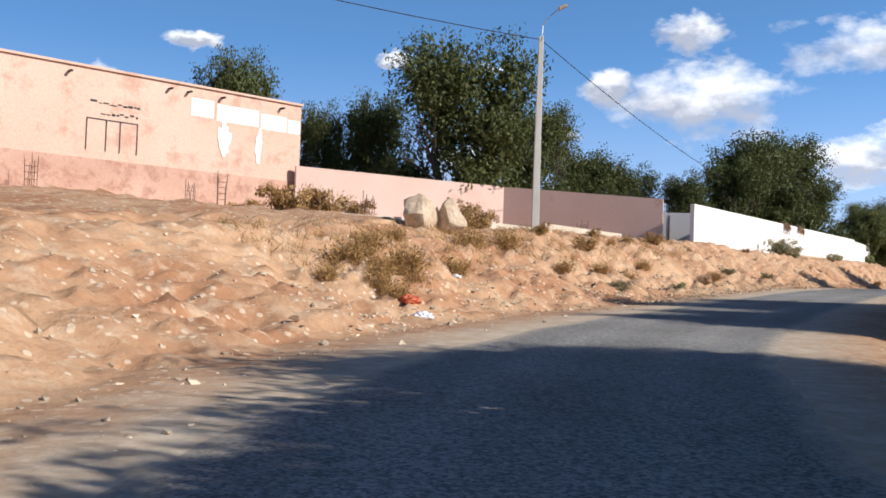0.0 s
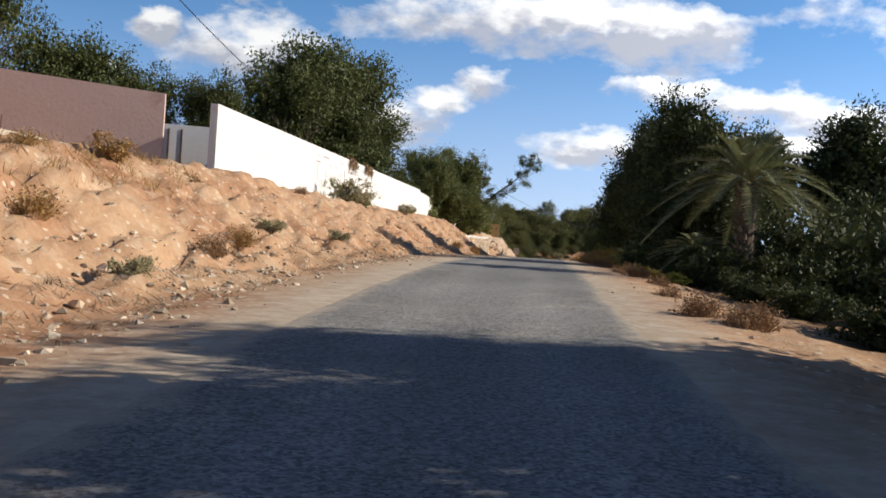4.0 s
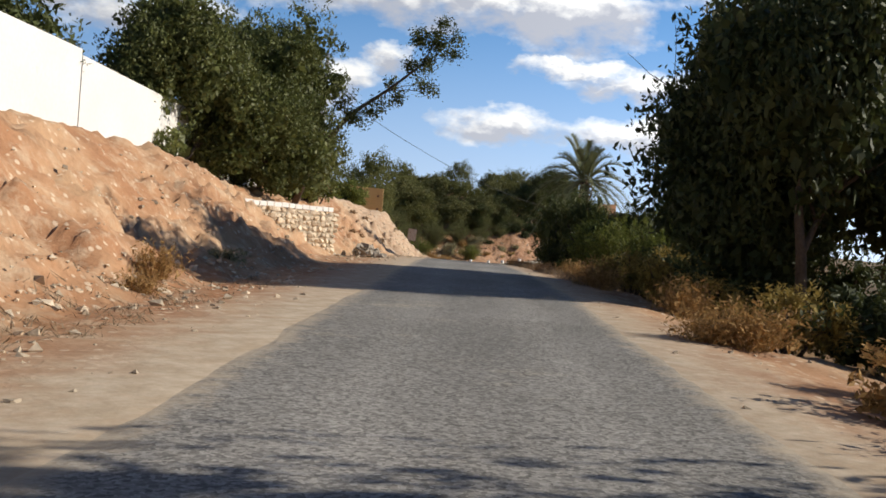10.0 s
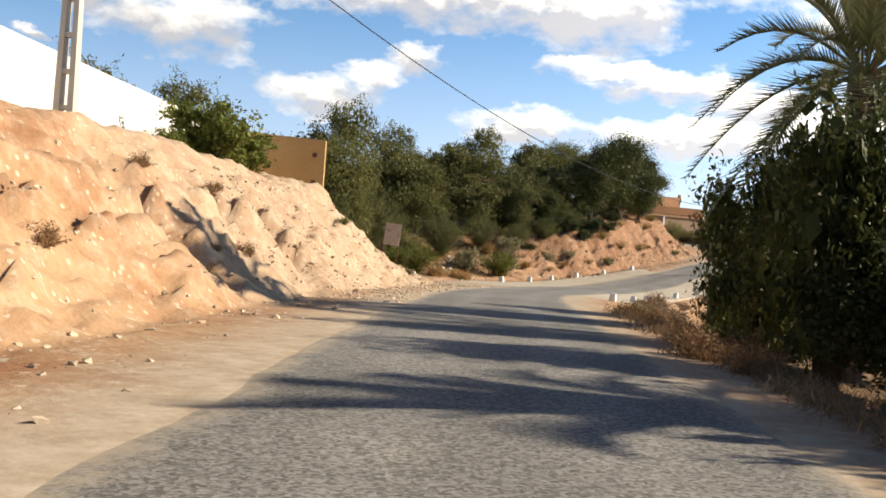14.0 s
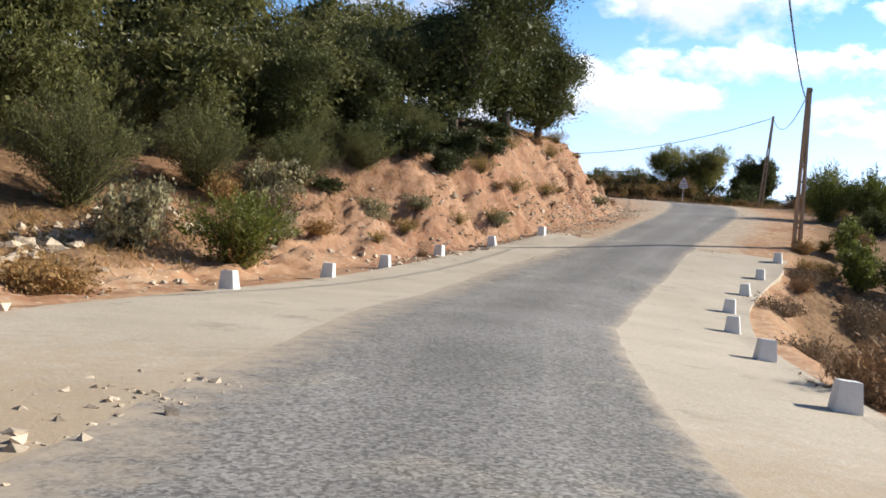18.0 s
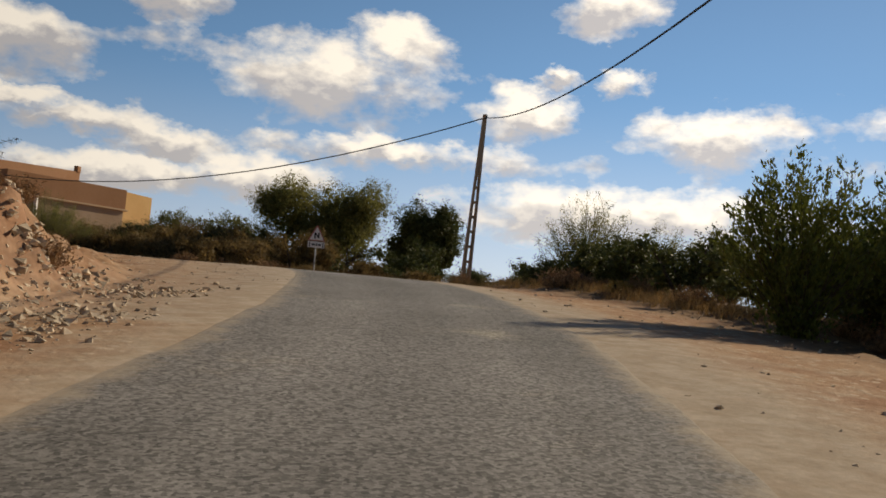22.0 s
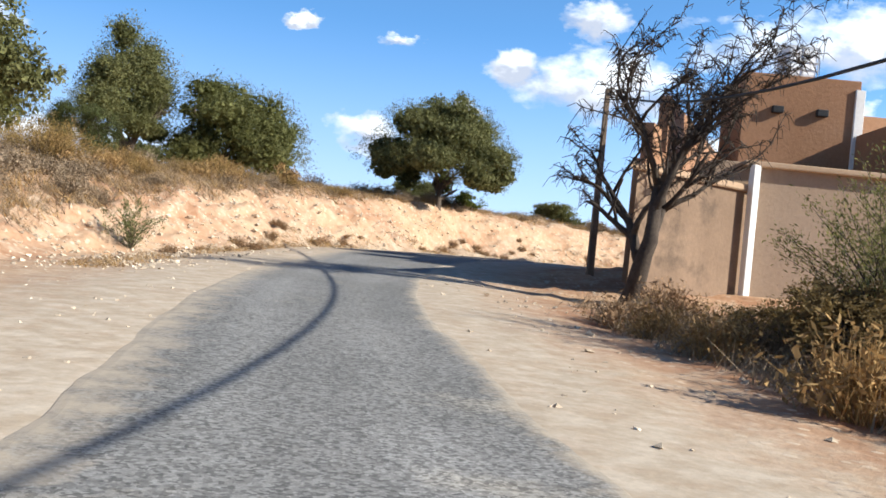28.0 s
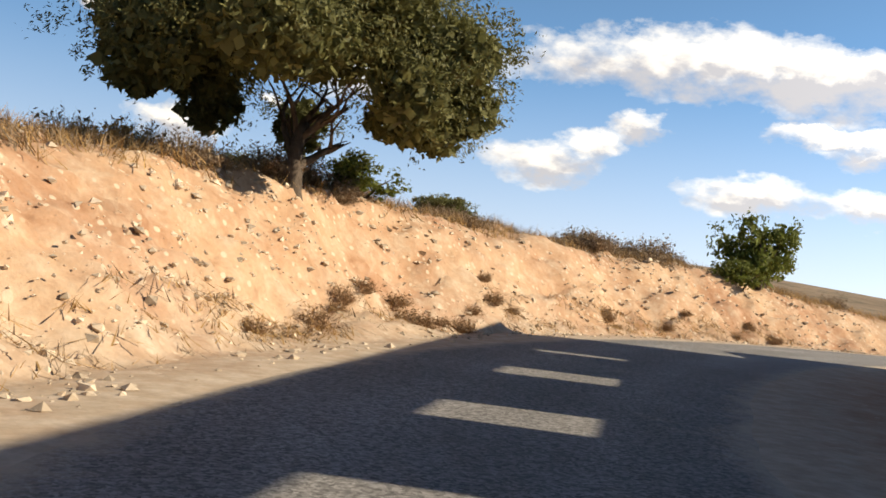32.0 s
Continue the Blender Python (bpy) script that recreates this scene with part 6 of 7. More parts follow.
plant(lambda: tree("tamarisk_tree", 23, lobed(31, 13, 7.0, 5.6, 0.5, 0.12), 9500, 0.2, M["leaf_grey"], 5.0, 0.18, "feathery yellow-green tamarisk with drooping sprays", "tamarisk trees", droop=0.7, slim=0.28, clump=0.13, fill=0.34, base_fork=0.3),
      by_road((18.5, -21, 0.95, 0.7, 1.05), (19.1, -17.5, 1.1, 0.2, 1.15), (19.7, -22, 1.3, 1.2, 1.2), (20.2, -17.5, 1.0, 2.4, 0.95), (20.7, -24, 1.1, 3.1, 1.0), (21.2, -17, 1.0, 4.4, 0.9), (21.8, -23, 1.0, 0.9, 0.95), (18.2, -28, 1.1, 5.3, 1.1),
       (22.4, -17, 1.0, 2.8, 0.95), (23.2, -20, 1.0, 1.8, 0.95), (19.2, -30, 1.2, 4.8, 1.1)) + [(176.5, 221.0, 0.75, 0.6, 0.75), (180.0, 218.5, 0.8, 2.6, 0.8)])
plant(lambda: tree("thorn_tree", 27, lobed(41, 11, 6.0, 5.2, 0.3, 0.1), 8000, 0.2, M["leaf_olive"], 4.6, 0.15, "dark bushy green tree with upright shoots", "hillside trees", clump=0.13, fill=0.33, base_fork=0.28),
      by_road((21.0, -13.2, 0.95, 0.6, 0.95), (20.55, -14.6, 1.0, 4.6, 0.95), (21.5, -11.8, 0.95, 1.6, 0.95), (21.6, -15.5, 1.0, 2.6, 0.9), (22.4, -13.5, 1.0, 3.4, 0.95), (19.2, -19.0, 1.1, 5.1, 1.15), (23.2, -12.5, 1.1, 0.8, 1.2), (22.9, -15.5, 1.0, 5.6, 1.0), (21.0, -20.5, 1.1, 2.2, 1.0), (22.0, -17.5, 1.0, 5.2, 1.0), (18.6, -18.5, 0.9, 1.1, 1.1), (20.2, -19.5, 1.1, 3.9, 1.1),
              (17.4, 13.5, 0.7, 0.9, 0.8), (19.0, 15.5, 0.75, 2.9, 0.75), (20.6, 17.0, 0.8, 4.9, 0.75), (22.0, 15.0, 0.6, 3.9, 0.7)))
plant(lambda: tree("round_tree", 33, lobed(51, 15, 5.6, 6.0, 0.2, 0.1), 22000, 0.13, M["leaf_shoot"], 5.0, 0.16, "dense rounded olive-green tree behind the bend sign", "trees at the bend", droop=0.4, slim=0.32, clump=0.1, fill=0.28, base_fork=0.3, core=0.12, core_size=0.13),
      [(178.4, 213.0, 0.98, 0.4, 1.0), (181.8, 211.0, 1.02, 1.8, 1.05), (184.6, 213.0, 0.9, 3.0, 0.95)])
plant(lambda: tree("dark_tree", 35, lobed(57, 15, 5.0, 6.2, 0.2, 0.1), 22000, 0.14, M["leaf_dark"], 5.0, 0.15, "dense dark green upright tree behind the bend sign", "dark trees at the bend", clump=0.1, fill=0.3, base_fork=0.3, core=0.35, core_size=0.16),
      [(185.4, 207.2, 1.02, 0.9, 1.02), (188.4, 209.2, 0.9, 2.9, 0.95)])
plant(lambda: tree("eucalyptus", 29, [(0, 0, 8.0, 1.6, 1.6, 1.8), (1.5, 0.5, 6.5, 1.4, 1.4, 1.4), (-1.3, -0.6, 6.0, 1.3, 1.3, 1.5), (0.4, -1.4, 9.2, 1.2, 1.2, 1.2), (-0.8, 1.3, 7.6, 1.2, 1.2, 1.3)], 9000, 0.17, M["leaf_grey"], 9.0, 0.2,
                  "tall airy eucalyptus with thin grey-green leaves", droop=0.5, slim=0.24, clump=0.26),
      [(67.0, 147.5, 1.15, 0.6, 1.0), (60.5, 141.0, 1.0, 2.6, 1.0)])


plant(lambda: tree("weeping_tree", 37, lobed(61, 20, 7.8, 5.6, 0.35, 0.06), 34000, 0.13, M["leaf_grey"], 5.0, 0.2, "dense weeping tamarisk on the bank above the bend", "trees above the cut bank", droop=1.0, slim=0.26, clump=0.1, fill=0.28, base_fork=0.32, core=0.32, core_size=0.16),
      [(157.0, 274.8, 1.36, 0.5, 0.76), (146.5, 258.0, 1.0, 2.0, 1.1)])
plant(lambda: tree("upright_olive", 39, [(0, 0, 4.2, 1.7, 1.7, 1.7), (1.1, 0.5, 3.0, 1.4, 1.4, 1.4), (-1.2, -0.6, 3.2, 1.4, 1.4, 1.4), (-0.8, -0.7, 5.7, 0.8, 0.8, 1.2), (1.0, 0.8, 5.2, 0.8, 0.8, 1.1), (0.2, 0.8, 2.3, 1.4, 1.4, 1.1), (1.8, 1.4, 4.0, 0.9, 0.9, 1.1), (-2.0, -1.6, 2.2, 1.1, 1.1, 1.0), (-1.6, -1.3, 3.9, 0.8, 0.8, 0.9), (1.7, 1.2, 1.7, 1.0, 1.0, 0.9), (0.2, -0.8, 1.6, 1.1, 1.1, 0.8)], 30000, 0.12, M["leaf_olive"], 5.4, 0.17, "tall upright olive with pointed shoots", "trees above the cut bank", slim=0.3, clump=0.16, fill=0.35, base_fork=0.34, stems=2, core=0.25, core_size=0.12),
      [(151.4, 272.3, 1.38, 0.6, 0.9)])


def thin_post():
    v, f = tube([(0, 0, -0.5), (0.02, 0.1, 2.0), (0.05, 0.3, 4.1)], [0.07, 0.06, 0.045], 7)
    ob = mesh_object("wooden_post", v, f, M["wood"], smooth=True)
    ob.matrix_basis = Matrix.Translation(on_ground(154.8, 274.5))
    tagged(ob, "thin leaning wooden post on the bank above the bend", "post")


thin_post()


def bare_tree():
    root = empty("dead_tree", Matrix())
    ch, tips = limbs(64, 8.6, 0.30, (5, 5, 4), 0.5, lean=0.28, base_fork=0.36, crook=0.17)
    v, f = merge(ch)
    mesh_object("trunk", v, f, M["deadwood"], root, "", True)
    rng = random.Random(3)
    tw = []
    thin = [vert for cv, cf in ch[6:] for vert in cv[10:]]
    for k in range(2600):
        p = rng.choice(thin)
        d = Vector((rng.gauss(0, 1), rng.gauss(0, 1), rng.gauss(0.0, 0.6))).normalized()
        q = p + d * rng.uniform(0.15, 0.5)
        tw.append(tube([p, (p + q) / 2 + Vector((rng.gauss(0, 0.05), rng.gauss(0, 0.05), 0.06)), q + Vector((0, 0, -0.08))], [0.014, 0.011, 0.006], 3, False))
    v, f = merge(tw)
    tagged(mesh_object("twig_tangle", v, f, M["deadwood"], root, "fine tangle of bare twigs"), kind="stuff")
    return tagged(root, "dead bare tree with a tangle of dark twigs", "tree")


plant(bare_tree, [(171.0, 235.6, 0.9, 2.2, 1.08)])


def branchy():
    root = empty("ragged_tree", Matrix())
    ch, tips = limbs(71, 6.0, 0.22, (4, 3, 3), 0.5, lean=0.2, base_fork=0.36, crook=0.16)
    v, f = merge(ch)
    mesh_object("trunk", v, f, M["bark"], root, "", True)
    lobes = [(p.x, p.y, p.z, 0.75, 0.75, 0.65) for p in tips]
    lobes += [(p.x * 0.75, p.y * 0.75, p.z * 0.55, 0.8, 0.8, 0.8) for p in tips[::2]] + [(p.x * 0.5, p.y * 0.5, p.z * 0.3, 0.7, 0.7, 0.6) for p in tips[::4]]
    rng = random.Random(19)
    tw = []
    for k in range(420):
        p = rng.choice(tips) * rng.uniform(0.85, 1.0)
        q = p + Vector((rng.gauss(0, 0.5), rng.gauss(0, 0.5), rng.uniform(0.1, 0.9)))
        tw.append(tube([p, (p + q) / 2 + Vector((rng.gauss(0, 0.06), rng.gauss(0, 0.06), 0.04)), q], [0.014, 0.01, 0.004], 3, False))
    v, f = merge(tw)
    tagged(mesh_object("twig_spray", v, f, M["deadwood"], root, "bare twigs that stand out of the crown"), kind="stuff")
    V, F = leaves(lobes, 20000, 0.1, 72, 0.4, 0.2, 0.3)
    mesh_object("crown", V, F, M["leaf_dark"], root)
    return tagged(root, "ragged thin-leaved tree with bare upright branches", "tree", "ragged trees")


plant(branchy, by_road((22.2, -8.4, 1.5, 0.7, 1.0), (21.8, -9.8, 1.35, 2.0, 1.0), (22.8, -9.0, 1.2, 4.0, 1.0), (21.2, -11.6, 0.9, 5.0, 0.95), (20.85, -12.2, 0.85, 1.0, 0.9), (22.5, -8.0, 1.0, 2.2, 0.9), (28.2, 9.6, 0.62, 1.0, 0.7), (28.9, 9.4, 0.62, 3.0, 0.75)) + [(154.0, 256.0, 0.5, 1.0, 0.9), (150.5, 263.0, 0.6, 2.0, 0.8)])


def leaning_branch():
    root = empty("leaning_tree", Matrix.Translation(on_ground(60.0, 123.5)))
    pts = [Vector((0, 0, -0.2)), Vector((0.8, -0.6, 2.6)), Vector((2.0, -1.4, 4.6)), Vector((3.6, -2.2, 6.0)), Vector((5.0, -3.0, 7.4)), Vector((5.6, -3.3, 8.6))]
    ch = [tube(pts, [0.17, 0.14, 0.11, 0.08, 0.05, 0.02], 7)]
    rng = random.Random(6)
    lobes = []
    for k in range(22):
        i = rng.randint(2, 5)
        p = pts[i]
        d = Vector((rng.gauss(0.4, 0.8), rng.gauss(-0.2, 0.8), rng.gauss(0.1, 0.5)))
        q = p + d * rng.uniform(0.5, 1.3)
        ch.append(tube([p, (p + q) / 2 + Vector((0, 0, 0.1)), q], [0.03, 0.02, 0.006], 4))
        lobes.append((q.x, q.y, q.z, 0.45, 0.45, 0.4))
    v, f = merge(ch)
    mesh_object("trunk", v, f, M["bark"], root, "", True)
    V, F = leaves(lobes, 5000, 0.13, 9, 0.45, 0.1)
    mesh_object("crown", V, F, M["leaf_dark"], root)
    tagged(root, "leaning sparse tree reaching out over the road", "tree")


leaning_branch()


def palm():
    root = empty("date_palm", Matrix())
    rng = random.Random(2)
    h = 4.6
    pts = [Vector((0, 0, -0.3)), Vector((0.05, 0, h * 0.5)), Vector((0.1, 0.05, h))]
    v, f = tube(pts, [0.34, 0.27, 0.3], 10)
    mesh_object("trunk", v, f, M["bark"], root, "rough fibrous trunk")
    stubs = []
    for k in range(70):
        w = k * 2.4
        z = 0.3 + (h - 0.3) * k / 70
        p = Vector((math.cos(w) * 0.27, math.sin(w) * 0.27, z))
        stubs.append(tube([p, p + Vector((math.cos(w) * 0.14, math.sin(w) * 0.14, 0.2))], [0.07, 0.03], 4))
    v, f = merge(stubs)
    tagged(mesh_object("bark_sheath", v, f, M["wood"], root), kind="stuff")
    top = pts[-1]
    for k in range(38):
        w = k * 2.39996
        up = 1.35 - 1.6 * (k / 37)
        L = rng.uniform(2.8, 3.6)
        d = Vector((math.cos(w), math.sin(w), 0))
        spine = []
        for i in range(9):
            s = i / 8
            spine.append(top + d * (L * s * math.cos(min(up, 1.2)) * 0.95 + 0.1) + Vector((0, 0, L * (math.sin(up) * s - 0.75 * s * s * (0.4 + 0.4 * math.cos(up))))))
        V, F = [], []
        tv, tf = tube(spine, [0.03 - 0.0028 * i for i in range(9)], 4, False)
        V.extend(tv), F.extend(tf)
        for i in range(44):
            s = 0.14 + 0.86 * i / 43
            j = min(int(s * 8), 7)
            fpt = spine[j].lerp(spine[j + 1], s * 8 - j)
            dirn = (spine[j + 1] - spine[j]).normalized()
            side = dirn.cross(Vector((0, 0, 1)))
            if side.length < 0.1:
                side = d.cross(Vector((0, 0, 1)))
            side.normalize()
            lift = side.cross(dirn)
            ll = 0.55 * math.sin(math.pi * (0.15 + 0.8 * s)) + 0.12
            for sg in (-1, 1):
                tip = fpt + (side * sg * 0.8 + dirn * 0.75 + lift * 0.35).normalized() * ll + Vector((0, 0, rng.uniform(-0.08, 0.02)))
                wd = dirn * 0.028
                n = len(V)
                V.extend([fpt - wd, fpt + wd, tip])
                F.append((n, n + 1, n + 2))
        mesh_object("frond", V, F, M["palm_leaf"], root)
    return tagged(root, "date palm with arching grey-green fronds", "palm", "date palms")


plant(palm, [(30.2, 49.3, 0.95, 0.2, 0.85)] + by_road((7.6, 7.0, 0.62, 1.0, 0.5), (16.0, 8.4, 1.2, 1.7, 1.3), (16.9, 13.5, 0.95, 2.9, 0.95), (14.95, 13.2, 1.1, 4.0, 1.2)))


def bush(name, seed, w, h, count, size, mat, label, group, category="bush", droop=0.1, slim=0.4, clump=0.2, twig="bark", fill=0.4):
    root = empty(name, Matrix())
    rng = random.Random(seed)
    ch, lobes = [], []
    for k in range(9):
        a = rng.uniform(0, 6.28)
        r = w * 0.5 * rng.uniform(0.1, 0.8)
        top = Vector((math.cos(a) * r, math.sin(a) * r, h * rng.uniform(0.45, 0.85)))
        ch.append(tube([Vector((top.x * 0.12, top.y * 0.12, -0.15)), top * 0.55, top], [0.03 * h, 0.02 * h, 0.006], 4))
        lobes.append((top.x, top.y, top.z * 0.85, w * 0.2, w * 0.2, h * 0.26))
        lobes.append((top.x * 0.8, top.y * 0.8, top.z * 0.4, w * 0.2, w * 0.2, h * 0.24))
    v, f = merge(ch)
    tagged(mesh_object("stem", v, f, M[twig], root), kind="stuff")
    V, F = leaves(lobes, count, size, seed + 2, clump, droop, slim, fill)
    V[:, 2] = np.maximum(V[:, 2], 0.0)
    mesh_object("foliage", V, F, mat, root)
    return tagged(root, label, category, group)


def shoot_bush(name, seed, w, h, stems, count, size, mat, label, group, twig="bark", slim=0.24, low=0.25):
    """A bush of many arching upright shoots, leafy towards their tips, with sky between them."""
    root = empty(name, Matrix())
    rng = np.random.default_rng(seed)
    a, r = rng.uniform(0, 6.283, stems), np.sqrt(rng.random(stems)) * w * 0.5
    hi = h * rng.uniform(0.7, 1.06, stems) * (1.0 - 0.4 * (r / (w * 0.5)) ** 2)
    tip = np.stack([np.cos(a) * r, np.sin(a) * r, hi], 1)
    bend = rng.normal(0, 0.06 * w, (stems, 2))

    def along(k, q):
        xy = tip[k, :2] * (q ** 1.25)[:, None] + bend[k] * np.sin(q * 3.1416)[:, None]
        return np.concatenate([xy, (tip[k, 2] * (1.12 * q - 0.12 * q * q))[:, None]], 1)

    ch = []
    for k in range(stems):
        pts = along(np.full(5, k), np.linspace(-0.03, 1.0, 5).clip(0))
        ch.append(tube([Vector(p) for p in pts], [0.006 * h * (1 - 0.22 * i) for i in range(5)], 3, False))
    v, f = merge(ch)
    tagged(mesh_object("stem", v, f, M[twig], root), kind="stuff")
    k = rng.integers(0, stems, count)
    q = low + (1.02 - low) * rng.random(count) ** 0.8
    p = along(k, q) + rng.normal(0, 0.05 * w, (count, 3)) * (1.3 - q)[:, None]
    up = along(k, np.minimum(q + 0.05, 1.1)) - along(k, q - 0.02)
    ax = up / np.linalg.norm(up, axis=1, keepdims=True) + rng.normal(0, 0.55, (count, 3))
    ax /= np.linalg.norm(ax, axis=1, keepdims=True)
    bx = np.cross(ax, rng.normal(size=(count, 3)))
    bx /= np.linalg.norm(bx, axis=1, keepdims=True)
    ln = size * rng.uniform(0.6, 1.5, count)
    A, B = ax * ln[:, None] / 2, bx * (ln * slim)[:, None] / 2
    V = np.stack([p - A, p + B, p + A, p - B], 1).reshape(-1, 3)
    V[:, 2] = np.maximum(V[:, 2], 0.0)
    mesh_object("foliage", V, np.arange(4 * count).reshape(-1, 4), mat, root)
    return tagged(root, label, "bush", group)


plant(lambda: shoot_bush("tamarisk_bush", 101, 4.6, 4.2, 130, 24000, 0.075, M["leaf_shoot"], "feathery olive tamarisk bush with bare upright shoots", "tamarisk bushes"),
      [(169.3, 191.6, 1.05, 0.3, 1.0), (172.0, 189.0, 1.0, 1.3, 0.9), (166.4, 189.6, 0.8, 2.3, 0.75), (175.5, 187.0, 1.1, 3.3, 0.85), (179.0, 192.0, 1.0, 4.3, 0.8), (172.5, 194.6, 0.7, 5.3, 0.6), (183.0, 196.5, 0.8, 0.9, 0.7),
       (172.6, 226.5, 0.95, 1.9, 0.95), (174.6, 228.4, 0.9, 2.9, 0.9), (172.0, 222.8, 0.7, 3.9, 0.8)])
plant(lambda: shoot_bush("juniper_bush", 103, 4.4, 3.6, 130, 26000, 0.085, M["leaf_feather"], "feathery grey-green bush on the littered slope", "feathery hillside bushes", low=0.06, slim=0.3),
      by_road((19.45, -14.2, 1.0, 0.4, 1.0), (19.95, -13.6, 1.0, 1.4, 1.0), (20.35, -12.6, 0.85, 2.4, 0.95), (18.9, -16.0, 1.1, 3.4, 1.1), (19.6, -17.5, 1.2, 4.4, 1.1), (20.9, -14.5, 0.9, 5.4, 0.95), (20.65, -10.9, 0.75, 2.0, 0.75), (21.0, -10.2, 0.7, 3.0, 0.75), (21.35, -9.8, 0.7, 4.0, 0.8), (20.85, -12.4, 0.9, 5.0, 0.9), (21.25, -11.6, 0.85, 0.2, 0.95), (20.4, -16.5, 1.1, 0.9, 1.1), (21.5, -13.0, 0.8, 1.9, 0.9)))
plant(lambda: shoot_bush("green_shoots", 105, 3.0, 1.9, 70, 6500, 0.1, M["leaf_bright"], "leafy green shrub with arching shoots beside the ford", "leafy shrubs", low=0.05, slim=0.34),
      [(107.0, 176.9, 1.15, 0.3, 0.95), (96.3, 170.9, 1.15, 1.3, 1.0), (95.0, 171.8, 0.95, 2.3, 0.9)] + by_road((17.6, -7.6, 0.3, 0.7, 0.8), (17.0, -6.2, 0.22, 1.7, 0.8)))
plant(lambda: shoot_bush("feathery_shrub", 109, 1.9, 1.5, 34, 3600, 0.06, M["leaf_feather"], "feathery grey-green shrub at the foot of the cut bank", "feathery shrubs", low=0.12, slim=0.3),
      by_road((30.88, -5.35, 0.9, 5.5, 0.95)))
plant(lambda: shoot_bush("golden_broom", 111, 3.2, 1.7, 150, 15000, 0.06, M["gold_broom"], "dense golden-brown broom on top of the cut bank", "golden broom", low=0.04, slim=0.2),
      [(155.7, 243.0, 1.0, 0.3, 1.0), (157.6, 246.2, 0.65, 1.3, 0.75), (156.4, 248.6, 0.8, 2.3, 0.7), (158.6, 249.6, 0.7, 3.3, 0.7), (160.2, 252.6, 0.7, 4.3, 0.65), (154.0, 246.2, 0.9, 5.3, 0.85), (161.8, 256.0, 0.7, 0.8, 0.6), (159.2, 255.2, 0.8, 1.8, 0.7), (164.2, 258.6, 0.55, 2.8, 0.6), (153.2, 240.2, 0.85, 3.8, 0.9)])
plant(lambda: shoot_bush("slope_broom", 113, 2.0, 1.0, 70, 4200, 0.06, M["broom"], "olive-gold dry shrub clinging to the eroded bank", "slope shrubs", low=0.04, slim=0.22),
      by_road((21.3, -7.2, 0.7, 0.2, 0.9), (21.6, -6.8, 0.8, 1.2, 0.9), (21.95, -7.0, 0.9, 2.2, 0.9), (22.3, -6.6, 0.8, 3.2, 0.9), (21.0, -8.2, 0.8, 4.2, 0.9), (22.55, -7.4, 0.9, 5.2, 1.0), (21.7, -7.8, 0.9, 0.7, 1.0), (22.1, -7.9, 0.8, 1.7, 1.0), (22.8, -7.8, 0.8, 2.7, 1.0), (20.7, -8.0, 0.6, 3.7, 0.9)))
plant(lambda: bush("thorn_bush", 81, 4.4, 3.2, 5000, 0.12, M["leaf_dark"], "dense dark thorny bush on the verge", "thorn bushes", clump=0.16),
      [(172.4, 198.2, 0.65, 0.9, 0.75), (175.5, 200.0, 0.75, 1.9, 0.75), (178.0, 197.0, 0.8, 2.9, 0.75), (170.9, 196.4, 0.4, 3.9, 0.7), (174.5, 195.4, 0.8, 0.1, 0.8), (166.0, 190.2, 0.85, 0.4, 0.9), (168.4, 193.2, 0.75, 1.4, 0.8), (171.0, 193.8, 0.7, 2.4, 0.75), (164.0, 187.8, 0.85, 3.4, 0.8), (170.0, 190.4, 0.75, 4.4, 0.75), (173.0, 191.6, 0.8, 5.4, 0.8)] + by_road((27.1, 13.2, 0.75, 2.2, 0.75), (27.4, 13.6, 0.8, 3.2, 0.8), (27.7, 12.6, 0.8, 4.2, 0.8), (23.4, 9.4, 0.7, 0.2, 0.8), (23.9, 9.4, 0.75, 1.2, 0.85), (24.4, 9.6, 0.8, 2.2, 0.85), (24.9, 9.8, 0.85, 2.5, 0.9), (25.25, 10.2, 0.85, 0.5, 0.9), (25.5, 11.2, 0.85, 4.5, 0.9), (25.7, 13.2, 0.9, 3.5, 0.9), (23.6, 12.6, 0.9, 0.6, 0.95), (24.3, 13.0, 0.9, 5.2, 0.95), (24.2, 16.0, 1.1, 1.2, 0.95), (24.9, 17.0, 1.1, 0.3, 0.95), (26.6, 18, 0.9, 0.9, 0.9),
              (29.0, 10.8, 0.8, 3.4, 0.85),
              (28.2, 15.0, 1.0, 1.1, 1.1), (27.4, 16.0, 1.0, 2.1, 1.1), (22.0, 9.6, 0.75, 1.7, 0.85), (21.2, 12.0, 0.9, 2.4, 0.9), (20.0, 13.5, 0.9, 3.6, 0.9), (18.6, 11.5, 0.8, 4.4, 0.9), (17.3, 9.5, 0.8, 0.7, 0.9)))
